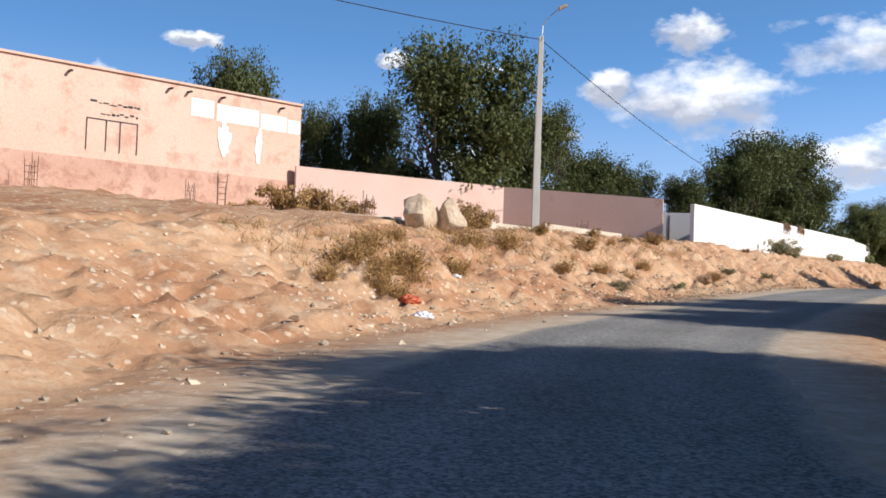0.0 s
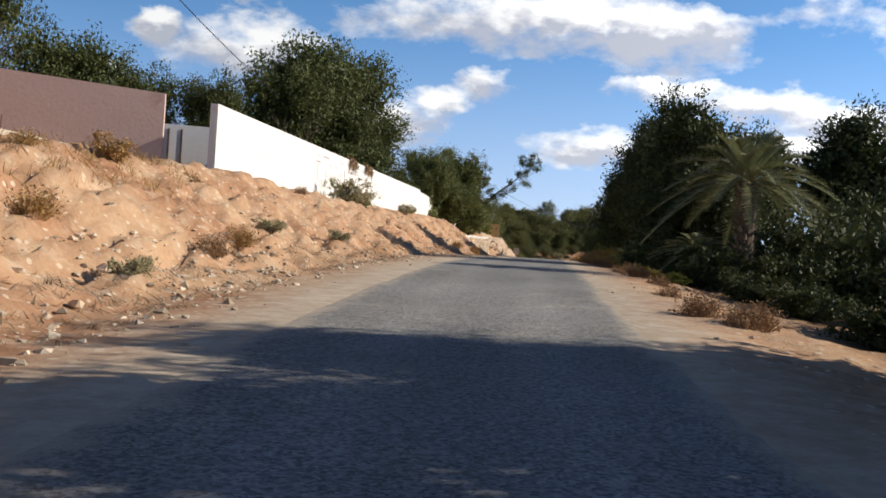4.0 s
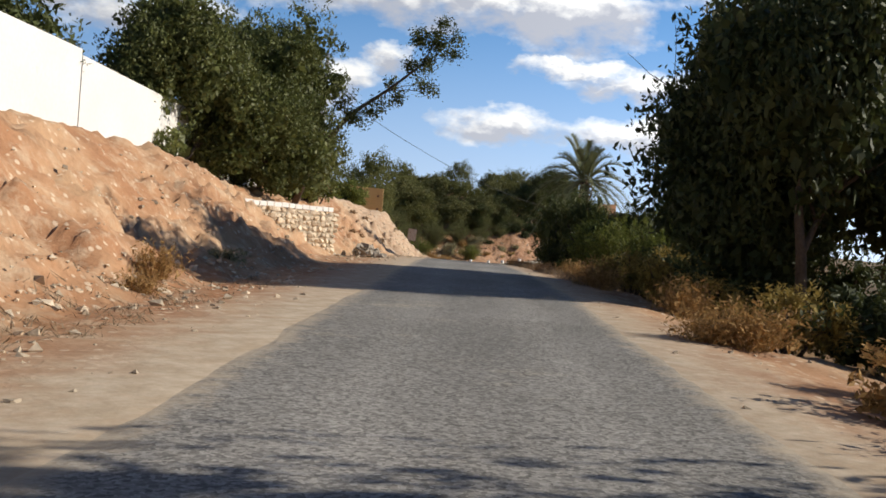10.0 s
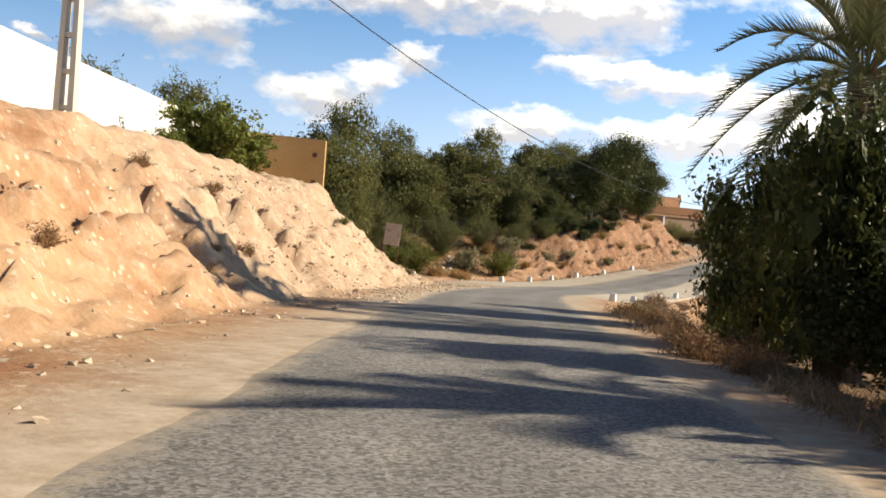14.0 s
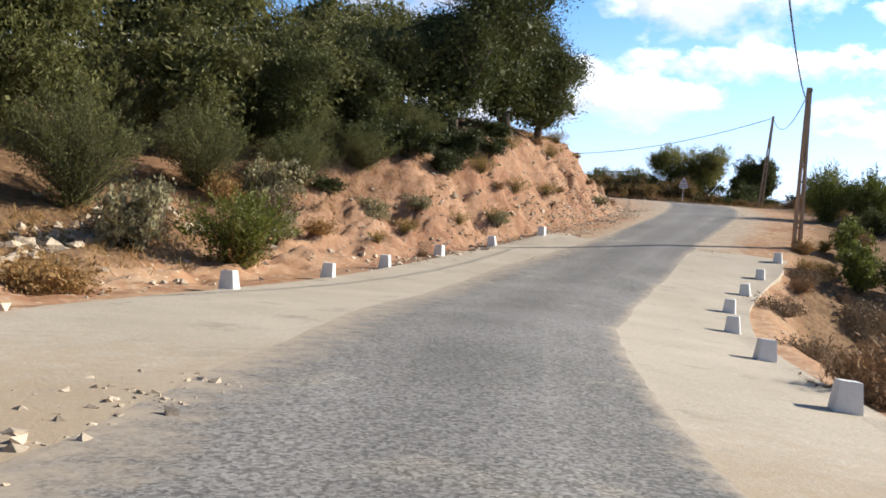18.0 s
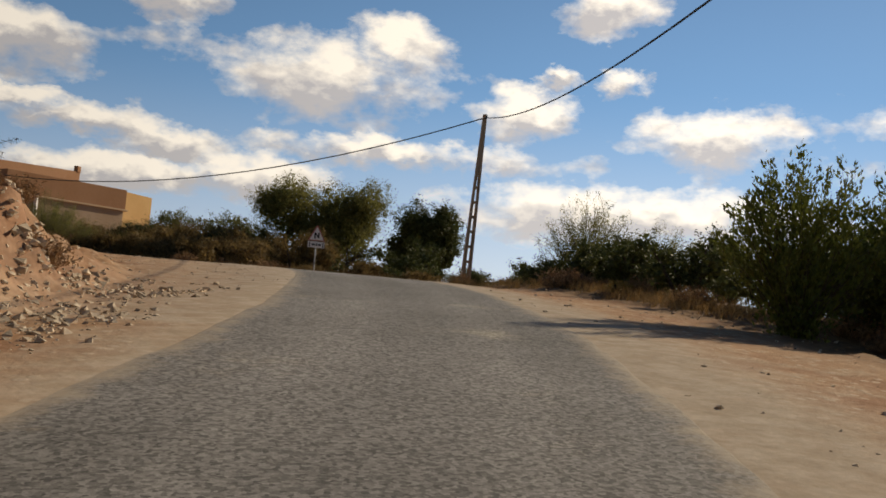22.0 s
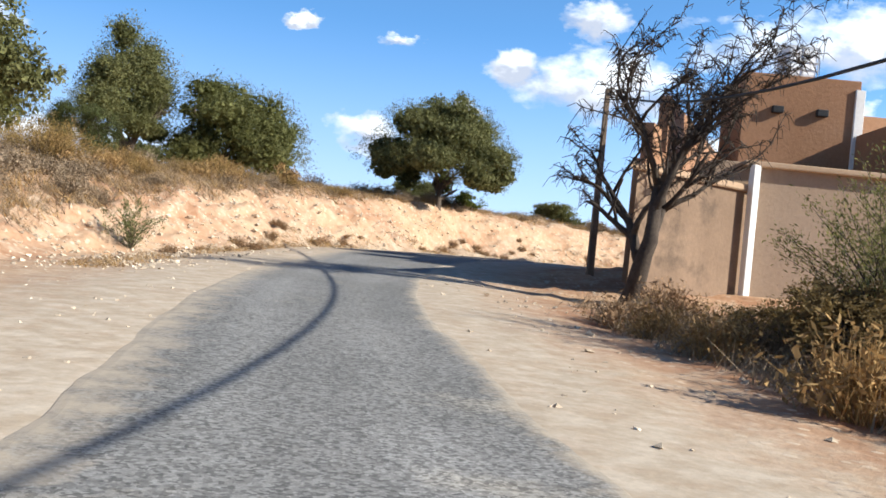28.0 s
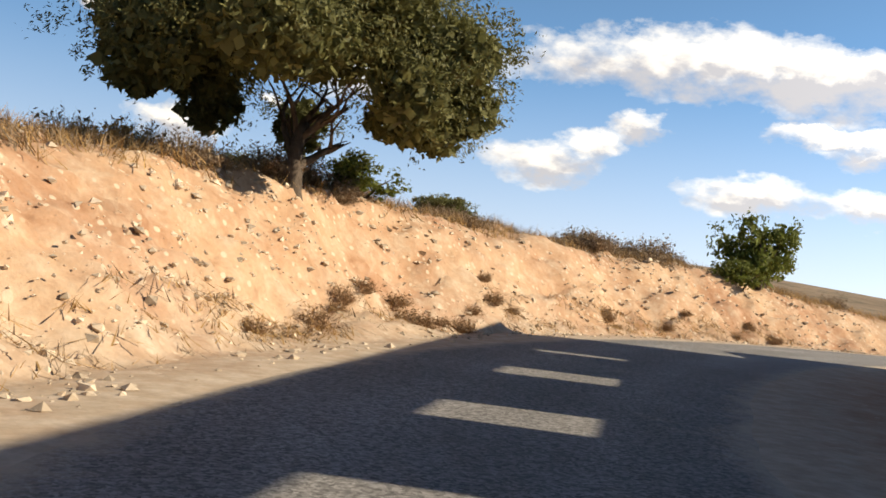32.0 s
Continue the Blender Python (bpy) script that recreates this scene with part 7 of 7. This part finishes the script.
plant(lambda: bush("thicket", 82, 4.0, 2.6, 4200, 0.14, M["leaf_deep"], "tangled dark green undergrowth beneath the trees", "undergrowth", clump=0.16),
      by_road((3.6, 7.2, 0.7, 1.0, 0.8), (4.8, 7.2, 0.8, 2.0, 0.9), (5.7, 8.2, 0.8, 3.0, 0.9), (6.4, 8.0, 0.8, 4.0, 0.85), (7.0, 7.4, 0.8, 5.0, 0.85), (7.6, 6.8, 0.85, 0.5, 0.9), (8.2, 6.6, 0.85, 1.5, 0.95), (8.45, 5.9, 0.6, 0.7, 0.9), (8.75, 5.8, 0.6, 1.7, 0.9), (9.05, 5.7, 0.55, 2.7, 0.8), (9.35, 5.6, 0.5, 3.7, 0.8), (8.8, 6.8, 0.9, 2.5, 0.95), (9.4, 6.6, 0.85, 3.5, 0.9), (10.0, 6.9, 0.9, 4.5, 0.9),
              (10.7, 7.0, 0.85, 5.5, 0.9), (11.4, 7.0, 0.85, 0.9, 0.9), (12.2, 7.0, 0.85, 1.9, 0.9), (13.0, 7.2, 0.9, 2.9, 0.9), (21.75, -8.9, 0.5, 2.1, 0.7), (21.4, -8.3, 0.6, 0.4, 0.8), (21.6, -8.5, 0.75, 1.4, 0.9), (21.85, -8.1, 0.55, 2.4, 0.8), (21.25, -9.4, 0.75, 3.4, 0.9), (21.1, -10.4, 0.8, 4.4, 0.9), (21.5, -10.0, 0.9, 5.4, 1.0), (22.05, -8.6, 0.55, 3.1, 0.8), (20.75, -10.4, 0.5, 4.1, 0.6), (4.8, 7.0, 0.6, 0.2, 0.7), (5.2, 6.8, 0.6, 1.2, 0.7), (5.6, 6.6, 0.55, 2.2, 0.75), (6.0, 6.4, 0.55, 3.2, 0.7), (6.5, 6.3, 0.55, 4.2, 0.7), (7.0, 6.2, 0.55, 5.2, 0.75), (7.5, 6.0, 0.5, 0.6, 0.7), (5.2, 9.6, 1.0, 0.3, 1.1), (5.7, 9.4, 1.0, 1.3, 1.15), (6.2, 9.6, 1.05, 2.3, 1.15), (6.7, 9.6, 1.05, 3.3, 1.15), (7.2, 9.5, 1.0, 4.3, 1.2), (7.7, 9.6, 1.0, 5.3, 1.15), (5.6, 14.0, 1.4, 0.8, 1.3), (6.4, 14.0, 1.4, 1.8, 1.35), (7.2, 14.0, 1.4, 2.8, 1.3), (8.0, 13.5, 1.4, 3.8, 1.3), (6.0, 19.0, 1.9, 3.9, 1.3), (7.2, 20.0, 1.9, 4.9, 1.4), (8.6, 18.5, 1.9, 5.9, 1.3), (12.8, 12.0, 1.0, 4.9, 1.1), (13.8, 10.0, 1.0, 5.9, 1.1), (16.6, 9.0, 0.8, 2.2, 0.8)))
plant(lambda: bush("scrub_thicket", 84, 4.6, 3.0, 9000, 0.08, M["leaf_scrub"], "tangled brown-green thicket in front of the farmhouse", "thickets by the farmhouse", clump=0.16, fill=0.3),
      by_road((26.9, 8.6, 0.42, 0.9, 0.7), (27.3, 8.2, 0.5, 1.9, 0.8), (27.7, 7.9, 0.85, 2.4, 1.0), (28.1, 7.7, 0.8, 2.9, 1.05), (28.5, 7.9, 0.8, 3.8, 1.05), (28.9, 8.0, 0.7, 4.7, 1.0), (29.3, 8.4, 0.65, 2.4, 0.85),
              (26.9, 11.5, 0.6, 5.0, 0.8), (27.3, 11.2, 0.7, 5.5, 0.9), (27.7, 10.6, 1.0, 0.4, 1.2), (28.1, 10.4, 1.0, 2.4, 1.25), (28.5, 10.6, 1.0, 1.4, 1.25), (28.9, 10.6, 0.85, 3.4, 1.15), (29.5, 10.8, 0.75, 0.4, 0.9), (27.0, 15.0, 0.5, 2.1, 0.7), (27.6, 14.2, 0.55, 4.1, 0.8), (28.0, 15.0, 0.65, 1.1, 0.95), (28.5, 13.8, 0.8, 0.1, 1.1), (29.8, 7.2, 0.5, 1.1, 0.75), (30.1, 8.4, 0.5, 2.2, 0.6), (28.7, 7.1, 0.72, 0.3, 0.85), (29.1, 7.2, 0.72, 1.3, 0.85), (29.45, 7.4, 0.68, 3.3, 0.85), (29.2, 10.0, 0.8, 4.3, 0.9), (29.6, 9.2, 0.65, 5.3, 0.85), (29.9, 10.4, 0.65, 0.8, 0.8), (28.3, 7.0, 0.7, 2.8, 0.85))
      + [(176.5, 217.5, 0.9, 1.0, 1.0), (172.5, 217.5, 0.85, 3.0, 0.8), (174.5, 224.0, 1.0, 4.0, 0.95), (179.5, 224.0, 1.1, 5.0, 1.1), (184.0, 222.0, 1.2, 0.0, 1.2), (188.0, 217.0, 1.2, 1.5, 1.2), (190.5, 205.6, 0.7, 2.0, 0.7), (194.0, 203.0, 0.8, 3.0, 0.7), (198.0, 201.0, 0.9, 4.0, 0.7), (203.0, 199.0, 1.0, 1.0, 0.8)])
plant(lambda: bush("broom_bush", 86, 2.4, 1.7, 3600, 0.11, M["broom"], "tall yellow-brown dry broom along the verge", "dry broom", clump=0.18, slim=0.2, fill=0.45),
      by_road((9.8, 5.4, 0.8, 0.4, 0.9), (10.15, 5.2, 0.9, 1.4, 0.95), (10.5, 5.4, 0.95, 2.4, 1.0), (10.9, 5.2, 0.9, 3.4, 0.95), (11.4, 5.3, 0.85, 4.4, 0.95), (11.9, 5.4, 0.8, 5.4, 0.9), (12.4, 5.6, 0.9, 0.7, 1.0), (12.8, 5.6, 0.95, 1.7, 1.0), (13.2, 5.7, 0.95, 2.7, 0.95), (13.6, 5.5, 0.8, 3.7, 0.8), (12.7, 6.3, 0.8, 0.2, 0.85), (13.05, 6.5, 0.85, 1.2, 0.9), (13.4, 6.6, 0.85, 2.2, 0.85), (13.75, 6.4, 0.8, 3.2, 0.8), (14.0, 6.0, 0.7, 4.2, 0.75), (14.3, 6.0, 0.7, 5.2, 0.7),
              (12.5, 7.6, 1.1, 4.7, 1.15), (13.1, 7.8, 1.1, 5.7, 1.2), (8.5, 5.0, 0.6, 0.1, 0.7), (7.2, 4.9, 0.5, 1.1, 0.6), (21.9, 6.6, 0.7, 2.1, 0.6), (22.4, 6.5, 0.6, 3.1, 0.6), (24.9, 7.5, 0.6, 3.3, 0.5), (25.5, 8.5, 0.7, 4.1, 0.5)))
plant(lambda: bush("green_bush", 83, 2.6, 1.9, 3600, 0.11, M["leaf_bright"], "fresh green rounded shrub", "green shrubs", clump=0.16),
      by_road((16.2, 6.4, 0.8, 2.2, 0.9), 
              (22.4, 7.6, 0.9, 1.9, 1.45), (21.9, 8.0, 0.9, 2.8, 1.3), (8.0, 5.2, 0.5, 1.0, 0.6), (6.9, 5.2, 0.4, 2.0, 0.6)) + [(189.4, 277.4, 1.5, 1.0, 1.15), (187.5, 276.0, 0.8, 2.0, 0.8), (171.3, 267.5, 0.9, 3.0, 0.7), (75.2, 148.6, 1.5, 4.1, 0.95), (77.2, 151.0, 1.4, 0.7, 0.8), (73.4, 146.4, 0.6, 2.1, 0.9), (60.4, 124.2, 1.1, 0.5, 1.2), (62.6, 127.6, 1.2, 1.5, 1.3), (64.6, 130.6, 1.0, 2.5, 1.3), (80.8, 162.0, 0.9, 0.2, 1.0)])
plant(lambda: bush("verge_shrub", 87, 4.2, 3.4, 9000, 0.1, M["leaf_dark"], "tall dark green shrub beside the road", "verge shrubs", clump=0.14, fill=0.35),
      by_road((15.55, 6.3, 1.05, 2.2, 1.75), (16.0, 6.5, 1.0, 3.3, 1.8), (15.2, 7.8, 1.05, 4.0, 1.75), (16.4, 7.4, 1.0, 5.0, 1.6), (14.7, 10.5, 1.1, 1.9, 1.5), (13.6, 10.0, 1.1, 0.9, 1.5)))
plant(lambda: shoot_bush("leafy_shrub", 107, 4.4, 3.7, 110, 15000, 0.13, M["leaf_bright"], "tall leafy light green shrub beside the road", "leafy verge shrubs", low=0.05, slim=0.4),
      by_road((14.4, 8.4, 0.95, 0.2, 1.1), (14.8, 8.2, 1.0, 1.2, 1.15), (15.1, 8.4, 0.95, 2.2, 1.15), (14.0, 9.2, 0.95, 3.2, 1.1), (14.75, 6.6, 0.6, 4.2, 0.8)) + [(148.6, 181.4, 0.72, 0.7, 1.3), (150.4, 179.4, 0.75, 1.7, 1.3), (153.0, 180.6, 0.7, 2.7, 1.0)])
plant(lambda: bush("grey_bush", 85, 2.2, 1.3, 3000, 0.075, M["leaf_dusty"], "dusty grey-green desert shrub on the slope", "grey shrubs", clump=0.16),
      [(26.2, 74.0, 1.3, 0.4, 1.0), (28.0, 76.8, 1.0, 2.4, 0.95)] + by_road((10.3, -8.8, 0.6, 1.1, 1.1), (10.6, -8.9, 0.45, 4.1, 1.1), (5.4, -5.2, 0.45, 2.0, 0.8), (4.8, -5.6, 0.55, 3.1, 0.7), (6.4, -6.0, 0.5, 4.2, 0.7), (6.9, -5.2, 0.42, 4.8, 0.8), (20.9, -9.0, 0.9, 5.3, 1.0), (20.5, -11.0, 1.2, 0.8, 1.3), (19.8, -10.8, 1.2, 2.3, 1.4),
              (21.6, -6.6, 0.7, 1.2, 0.9), (22.9, -5.4, 0.6, 3.9, 0.9), (17.4, 5.4, 0.8, 4.7, 0.7), (11.9, -5.3, 0.5, 0.9, 0.8), (17.9, -6.0, 0.3, 0.2, 1.0), (20.3, -9.6, 0.9, 1.7, 1.0), (21.1, -8.2, 0.7, 3.7, 0.9)))


def wall_vine(s):
    """Dead creeper that hangs over the white wall."""
    root = empty("hanging_creeper", Matrix.Translation((15.97 + 30.43 * s, 61.35 + 47.15 * s, 6.86 + 0.92 * s)))
    rng = random.Random(int(s * 100))
    ch = []
    for k in range(16):
        a = rng.uniform(-1.0, 1.0)
        p = Vector((30.43 * a / 56 * 1.2 + 0.16, 47.15 * a / 56 * 1.2 - 0.1, 0.1))
        ch.append(tube([p, p + Vector((0.06, -0.04, -0.3)), p + Vector((0.05 + rng.gauss(0, 0.05), -0.03, -rng.uniform(0.5, 1.1)))], [0.02, 0.016, 0.006], 4))
    v, f = merge(ch)
    tagged(mesh_object("stem", v, f, M["bark"], root), kind="stuff")
    V, F = leaves([(0.1 + 0.3 * k, -0.1 + 0.5 * k, -0.25, 0.35, 0.4, 0.4) for k in (-1, 0, 1)], 700, 0.1, 7, 0.3, 1.0)
    mesh_object("foliage", V, F, M["dry_brown"], root)
    tagged(root, "dark dead creeper hanging over the white wall", "creeper", "creepers on the wall")


wall_vine(0.43)
wall_vine(0.52)


def tuft(name, seed, w, h, count, mat, label, group, lean=0.6, thick=0.007):
    """A clump of thin dry stalks."""
    rng = np.random.default_rng(seed)
    a, r = rng.uniform(0, 6.283, count), np.sqrt(rng.random(count)) * w * 0.28
    base = np.stack([np.cos(a) * r, np.sin(a) * r, np.full(count, -0.05)], 1)
    b = a + rng.normal(0, 0.9, count)
    tilt = np.abs(rng.normal(0, lean, count)).clip(0, 1.2)
    L = h * rng.uniform(0.5, 1.1, count)
    d = np.stack([np.cos(b) * np.sin(tilt), np.sin(b) * np.sin(tilt), np.cos(tilt)], 1)
    tip = base + d * L[:, None]
    side = np.cross(d, rng.normal(size=(count, 3)))
    side /= np.linalg.norm(side, axis=1, keepdims=True)
    side *= thick
    mid = base + d * (L * 0.55)[:, None] + np.array([0, 0, 0.03])
    V = np.stack([base - side, base + side, mid + side * 0.8, mid - side * 0.8, tip], 1).reshape(-1, 3)
    i = 5 * np.arange(count)
    quads = np.stack([i, i + 1, i + 2, i + 3], 1).tolist()
    tris = np.stack([i + 3, i + 2, i + 4], 1).tolist()
    # small seed heads and leaves along the stalks
    k = count * 4
    j = rng.integers(0, count, k)
    p = base[j] + d[j] * (L[j] * rng.uniform(0.45, 1.0, k))[:, None] + rng.normal(0, w * 0.03, (k, 3))
    ax = rng.normal(size=(k, 3)) * 0.017 * (1 + h)
    bx = rng.normal(size=(k, 3)) * 0.008 * (1 + h)
    W = np.stack([p - ax, p + bx, p + ax, p - bx], 1).reshape(-1, 3)
    n = len(V)
    q2 = (np.arange(4 * k).reshape(-1, 4) + n).tolist()
    ob = mesh_object(name, np.concatenate([V, W]), quads + tris + q2, mat)
    return tagged(ob, label, "dry weeds", group)


def weeds(maker, seed, zones):
    rng = random.Random(seed)
    spots = []
    for count, t0, t1, u0, u1, s0, s1 in zones:
        for _ in range(count):
            p = spot(rng.uniform(t0, t1), rng.uniform(u0, u1))
            s = rng.uniform(s0, s1)
            spots.append((p.x, p.y, s, rng.uniform(0, 6.28), rng.uniform(0.75, 1.15)))
    plant(maker, spots, 0.02)


weeds(lambda: tuft("golden_weeds", 91, 1.3, 1.0, 280, M["dry_grass"], "golden dry weeds with thin stalks", "golden weeds"), 1,
      [(9, 3.2, 4.6, -9.5, -6.5, 0.5, 0.9), (6, 4.6, 6.5, -9.0, -5.0, 0.3, 0.7), (5, 2.3, 3.4, -8, -5.5, 0.4, 0.7), (7, 9.8, 11.2, 3.6, 5.0, 0.7, 1.2), (8, 11.2, 13.6, 3.6, 5.2, 0.7, 1.2), (8, 18.6, 20.6, -12, -8, 0.6, 1.1), (3, 10.3, 11.9, -5.4, -4.6, 0.4, 0.6),
       (6, 30.2, 33.5, -16, -10, 0.7, 1.1), (5, 29.0, 31.0, 5.2, 6.5, 0.6, 1.0), (3, 21.4, 22.2, 5.6, 7.0, 0.6, 0.9), (7, 30.5, 34, -10, -7, 0.6, 1.0)])
weeds(lambda: tuft("brown_weeds", 92, 1.2, 0.7, 260, M["dry_brown"], "low brown dead weeds", "brown weeds", 0.8), 2,
      [(8, 5.0, 9.5, -9, -5, 0.35, 0.7), (12, 12.5, 17, 3.3, 4.8, 0.45, 0.8), (40, 13.6, 16.6, 3.9, 5.4, 0.45, 0.85), (8, 14.5, 16.5, -7.5, -5.5, 0.3, 0.55), (14, 5.5, 9.5, 3.5, 5.0, 0.35, 0.75), (24, 16.9, 19.2, 4.6, 8.5, 0.7, 1.3), (10, 19.2, 21.8, 5.6, 8.5, 0.7, 1.2), (14, 22, 26.5, 6.2, 9.5, 0.7, 1.2), (16, 26.8, 30.8, 5.2, 7.8, 0.7, 1.3),
       (12, 31.5, 34.5, -5.0, -4.0, 0.3, 0.6), (8, 20.5, 23.5, -8, -5, 0.4, 0.9), (32, 30.0, 36.5, -5.0, -3.9, 0.22, 0.5)])
weeds(lambda: tuft("grey_scrub", 93, 1.7, 0.9, 340, M["dry_grey"], "tangled grey-brown dry scrub", "grey scrub", 0.95), 3,
      [(60, 29.5, 36.5, -13, -7.6, 0.55, 1.0), (26, 29.5, 36.0, -8.6, -7.2, 0.4, 0.7), (14, 27.0, 30.0, -17, -11, 0.5, 0.9), (10, 17.2, 19.5, 5.6, 9.5, 0.8, 1.3), (24, 18.0, 21.8, 5.2, 9.5, 0.8, 1.4), (8, 19.2, 22.0, -17, -10, 0.8, 1.4), (5, 33.5, 37.5, -8.5, -6.8, 0.6, 1.0)])
weeds(lambda: bush("golden_bush", 95, 1.6, 1.0, 1600, 0.09, M["dry_grass"], "rounded golden dry shrub", "golden shrubs", "bush"), 4,
      [(4, 4.6, 6.2, -9.8, -8.6, 0.6, 0.95), (3, 4.7, 5.4, -14.0, -11.0, 0.9, 1.4), (4, 10.0, 11.5, 3.8, 4.6, 0.8, 1.2), (12, 30.5, 34, -11, -7.8, 0.6, 1.1), (3, 28.5, 30, -16, -13, 1.2, 1.7), (10, 29.5, 31.5, -10, -8, 0.6, 1.0)])
plant(lambda: bush("yard_weeds", 97, 3.0, 1.3, 2600, 0.10, M["dry_grass"], "golden thistle thicket by the school wall", "yard thistles", "bush"),
      [(-8.2, 50.5, 1.3, 0.5, 1.1), (-6.4, 51.5, 1.2, 1.5, 1.25), (-10.0, 50.0, 0.9, 2.5, 0.8), (-4.6, 51.8, 0.9, 3.5, 1.0)])


def dry_grass(name, zones, mat, label, seed):
    """Countless thin blades of standing dry grass in one mesh."""
    rng = np.random.default_rng(seed)
    V = []
    for count, t0, t1, u0, u1, h0, h1 in zones:
        t, u = rng.uniform(t0, t1, count), rng.uniform(u0, u1, count)
        keep = fbm(t * 3.0, u * 0.5, 3, 51) + 0.28 > rng.uniform(0, 0.5, count)
        t, u = t[keep], u[keep]
        pos, tan = line(t)
        base = np.stack([pos[:, 0] + tan[:, 1] * u, pos[:, 1] - tan[:, 0] * u, pos[:, 2] + land(t, u) - 0.04], 1)
        for k in range(9):
            n = len(t)
            w = rng.uniform(0, 6.283, n)
            h = rng.uniform(h0, h1, n)
            tip = base + np.stack([rng.normal(0, 0.45, n) * h, rng.normal(0, 0.45, n) * h, h], 1)
            root = base + np.stack([rng.normal(0, 0.2, n), rng.normal(0, 0.2, n), np.zeros(n)], 1)
            side = np.stack([np.cos(w), np.sin(w), np.zeros(n)], 1) * rng.uniform(0.006, 0.015, n)[:, None]
            V.append(np.stack([root - side, root + side, tip], 1).reshape(-1, 3))
    V = np.concatenate(V)
    ob = mesh_object(name, V, np.arange(len(V)).reshape(-1, 3), mat)
    return tagged(ob, label, "dry grass", kind="stuff")


dry_grass("golden_grass", [(4200, 29.0, 37.5, -13, -7.4, 0.15, 0.42), (1600, 29.5, 33.4, -8.4, -7.0, 0.12, 0.35), (700, 21.0, 23.4, -10.0, -8.0, 0.15, 0.4), (200, 20.4, 22.6, -7.0, -5.2, 0.08, 0.2), (2500, 28.0, 30.0, -16, -9, 0.15, 0.45), (1300, 30.2, 36.5, -4.9, -3.9, 0.06, 0.2), (1500, 33.0, 40.0, -9, -6.6, 0.2, 0.45), (1200, 3.0, 6.5, -10.5, -7.5, 0.15, 0.4), (1600, 18.6, 21.0, -14, -9.0, 0.15, 0.4), (1200, 24.0, 27.5, 6.5, 9.0, 0.2, 0.5)],
          M["dry_grass"], "standing golden dry grass above the cut bank", 21)
dry_grass("grey_grass", [(9000, 29.0, 37.5, -13, -7.2, 0.15, 0.45), (2200, 29.5, 33.4, -8.0, -6.8, 0.12, 0.35), (900, 30.2, 36.5, -4.9, -3.9, 0.06, 0.2), (2500, 4.5, 12.0, -5.4, -3.6, 0.04, 0.16), (2500, 16.9, 19.5, 5.0, 9.5, 0.2, 0.6), (1500, 20.5, 24.0, -14, -9.0, 0.2, 0.45), (2500, 26.5, 30.5, 5.0, 8.0, 0.15, 0.5), (1500, 12.5, 16.5, 3.4, 5.0, 0.15, 0.4)],
          M["dry_grey"], "grey-brown dead grass and stalks", 22)
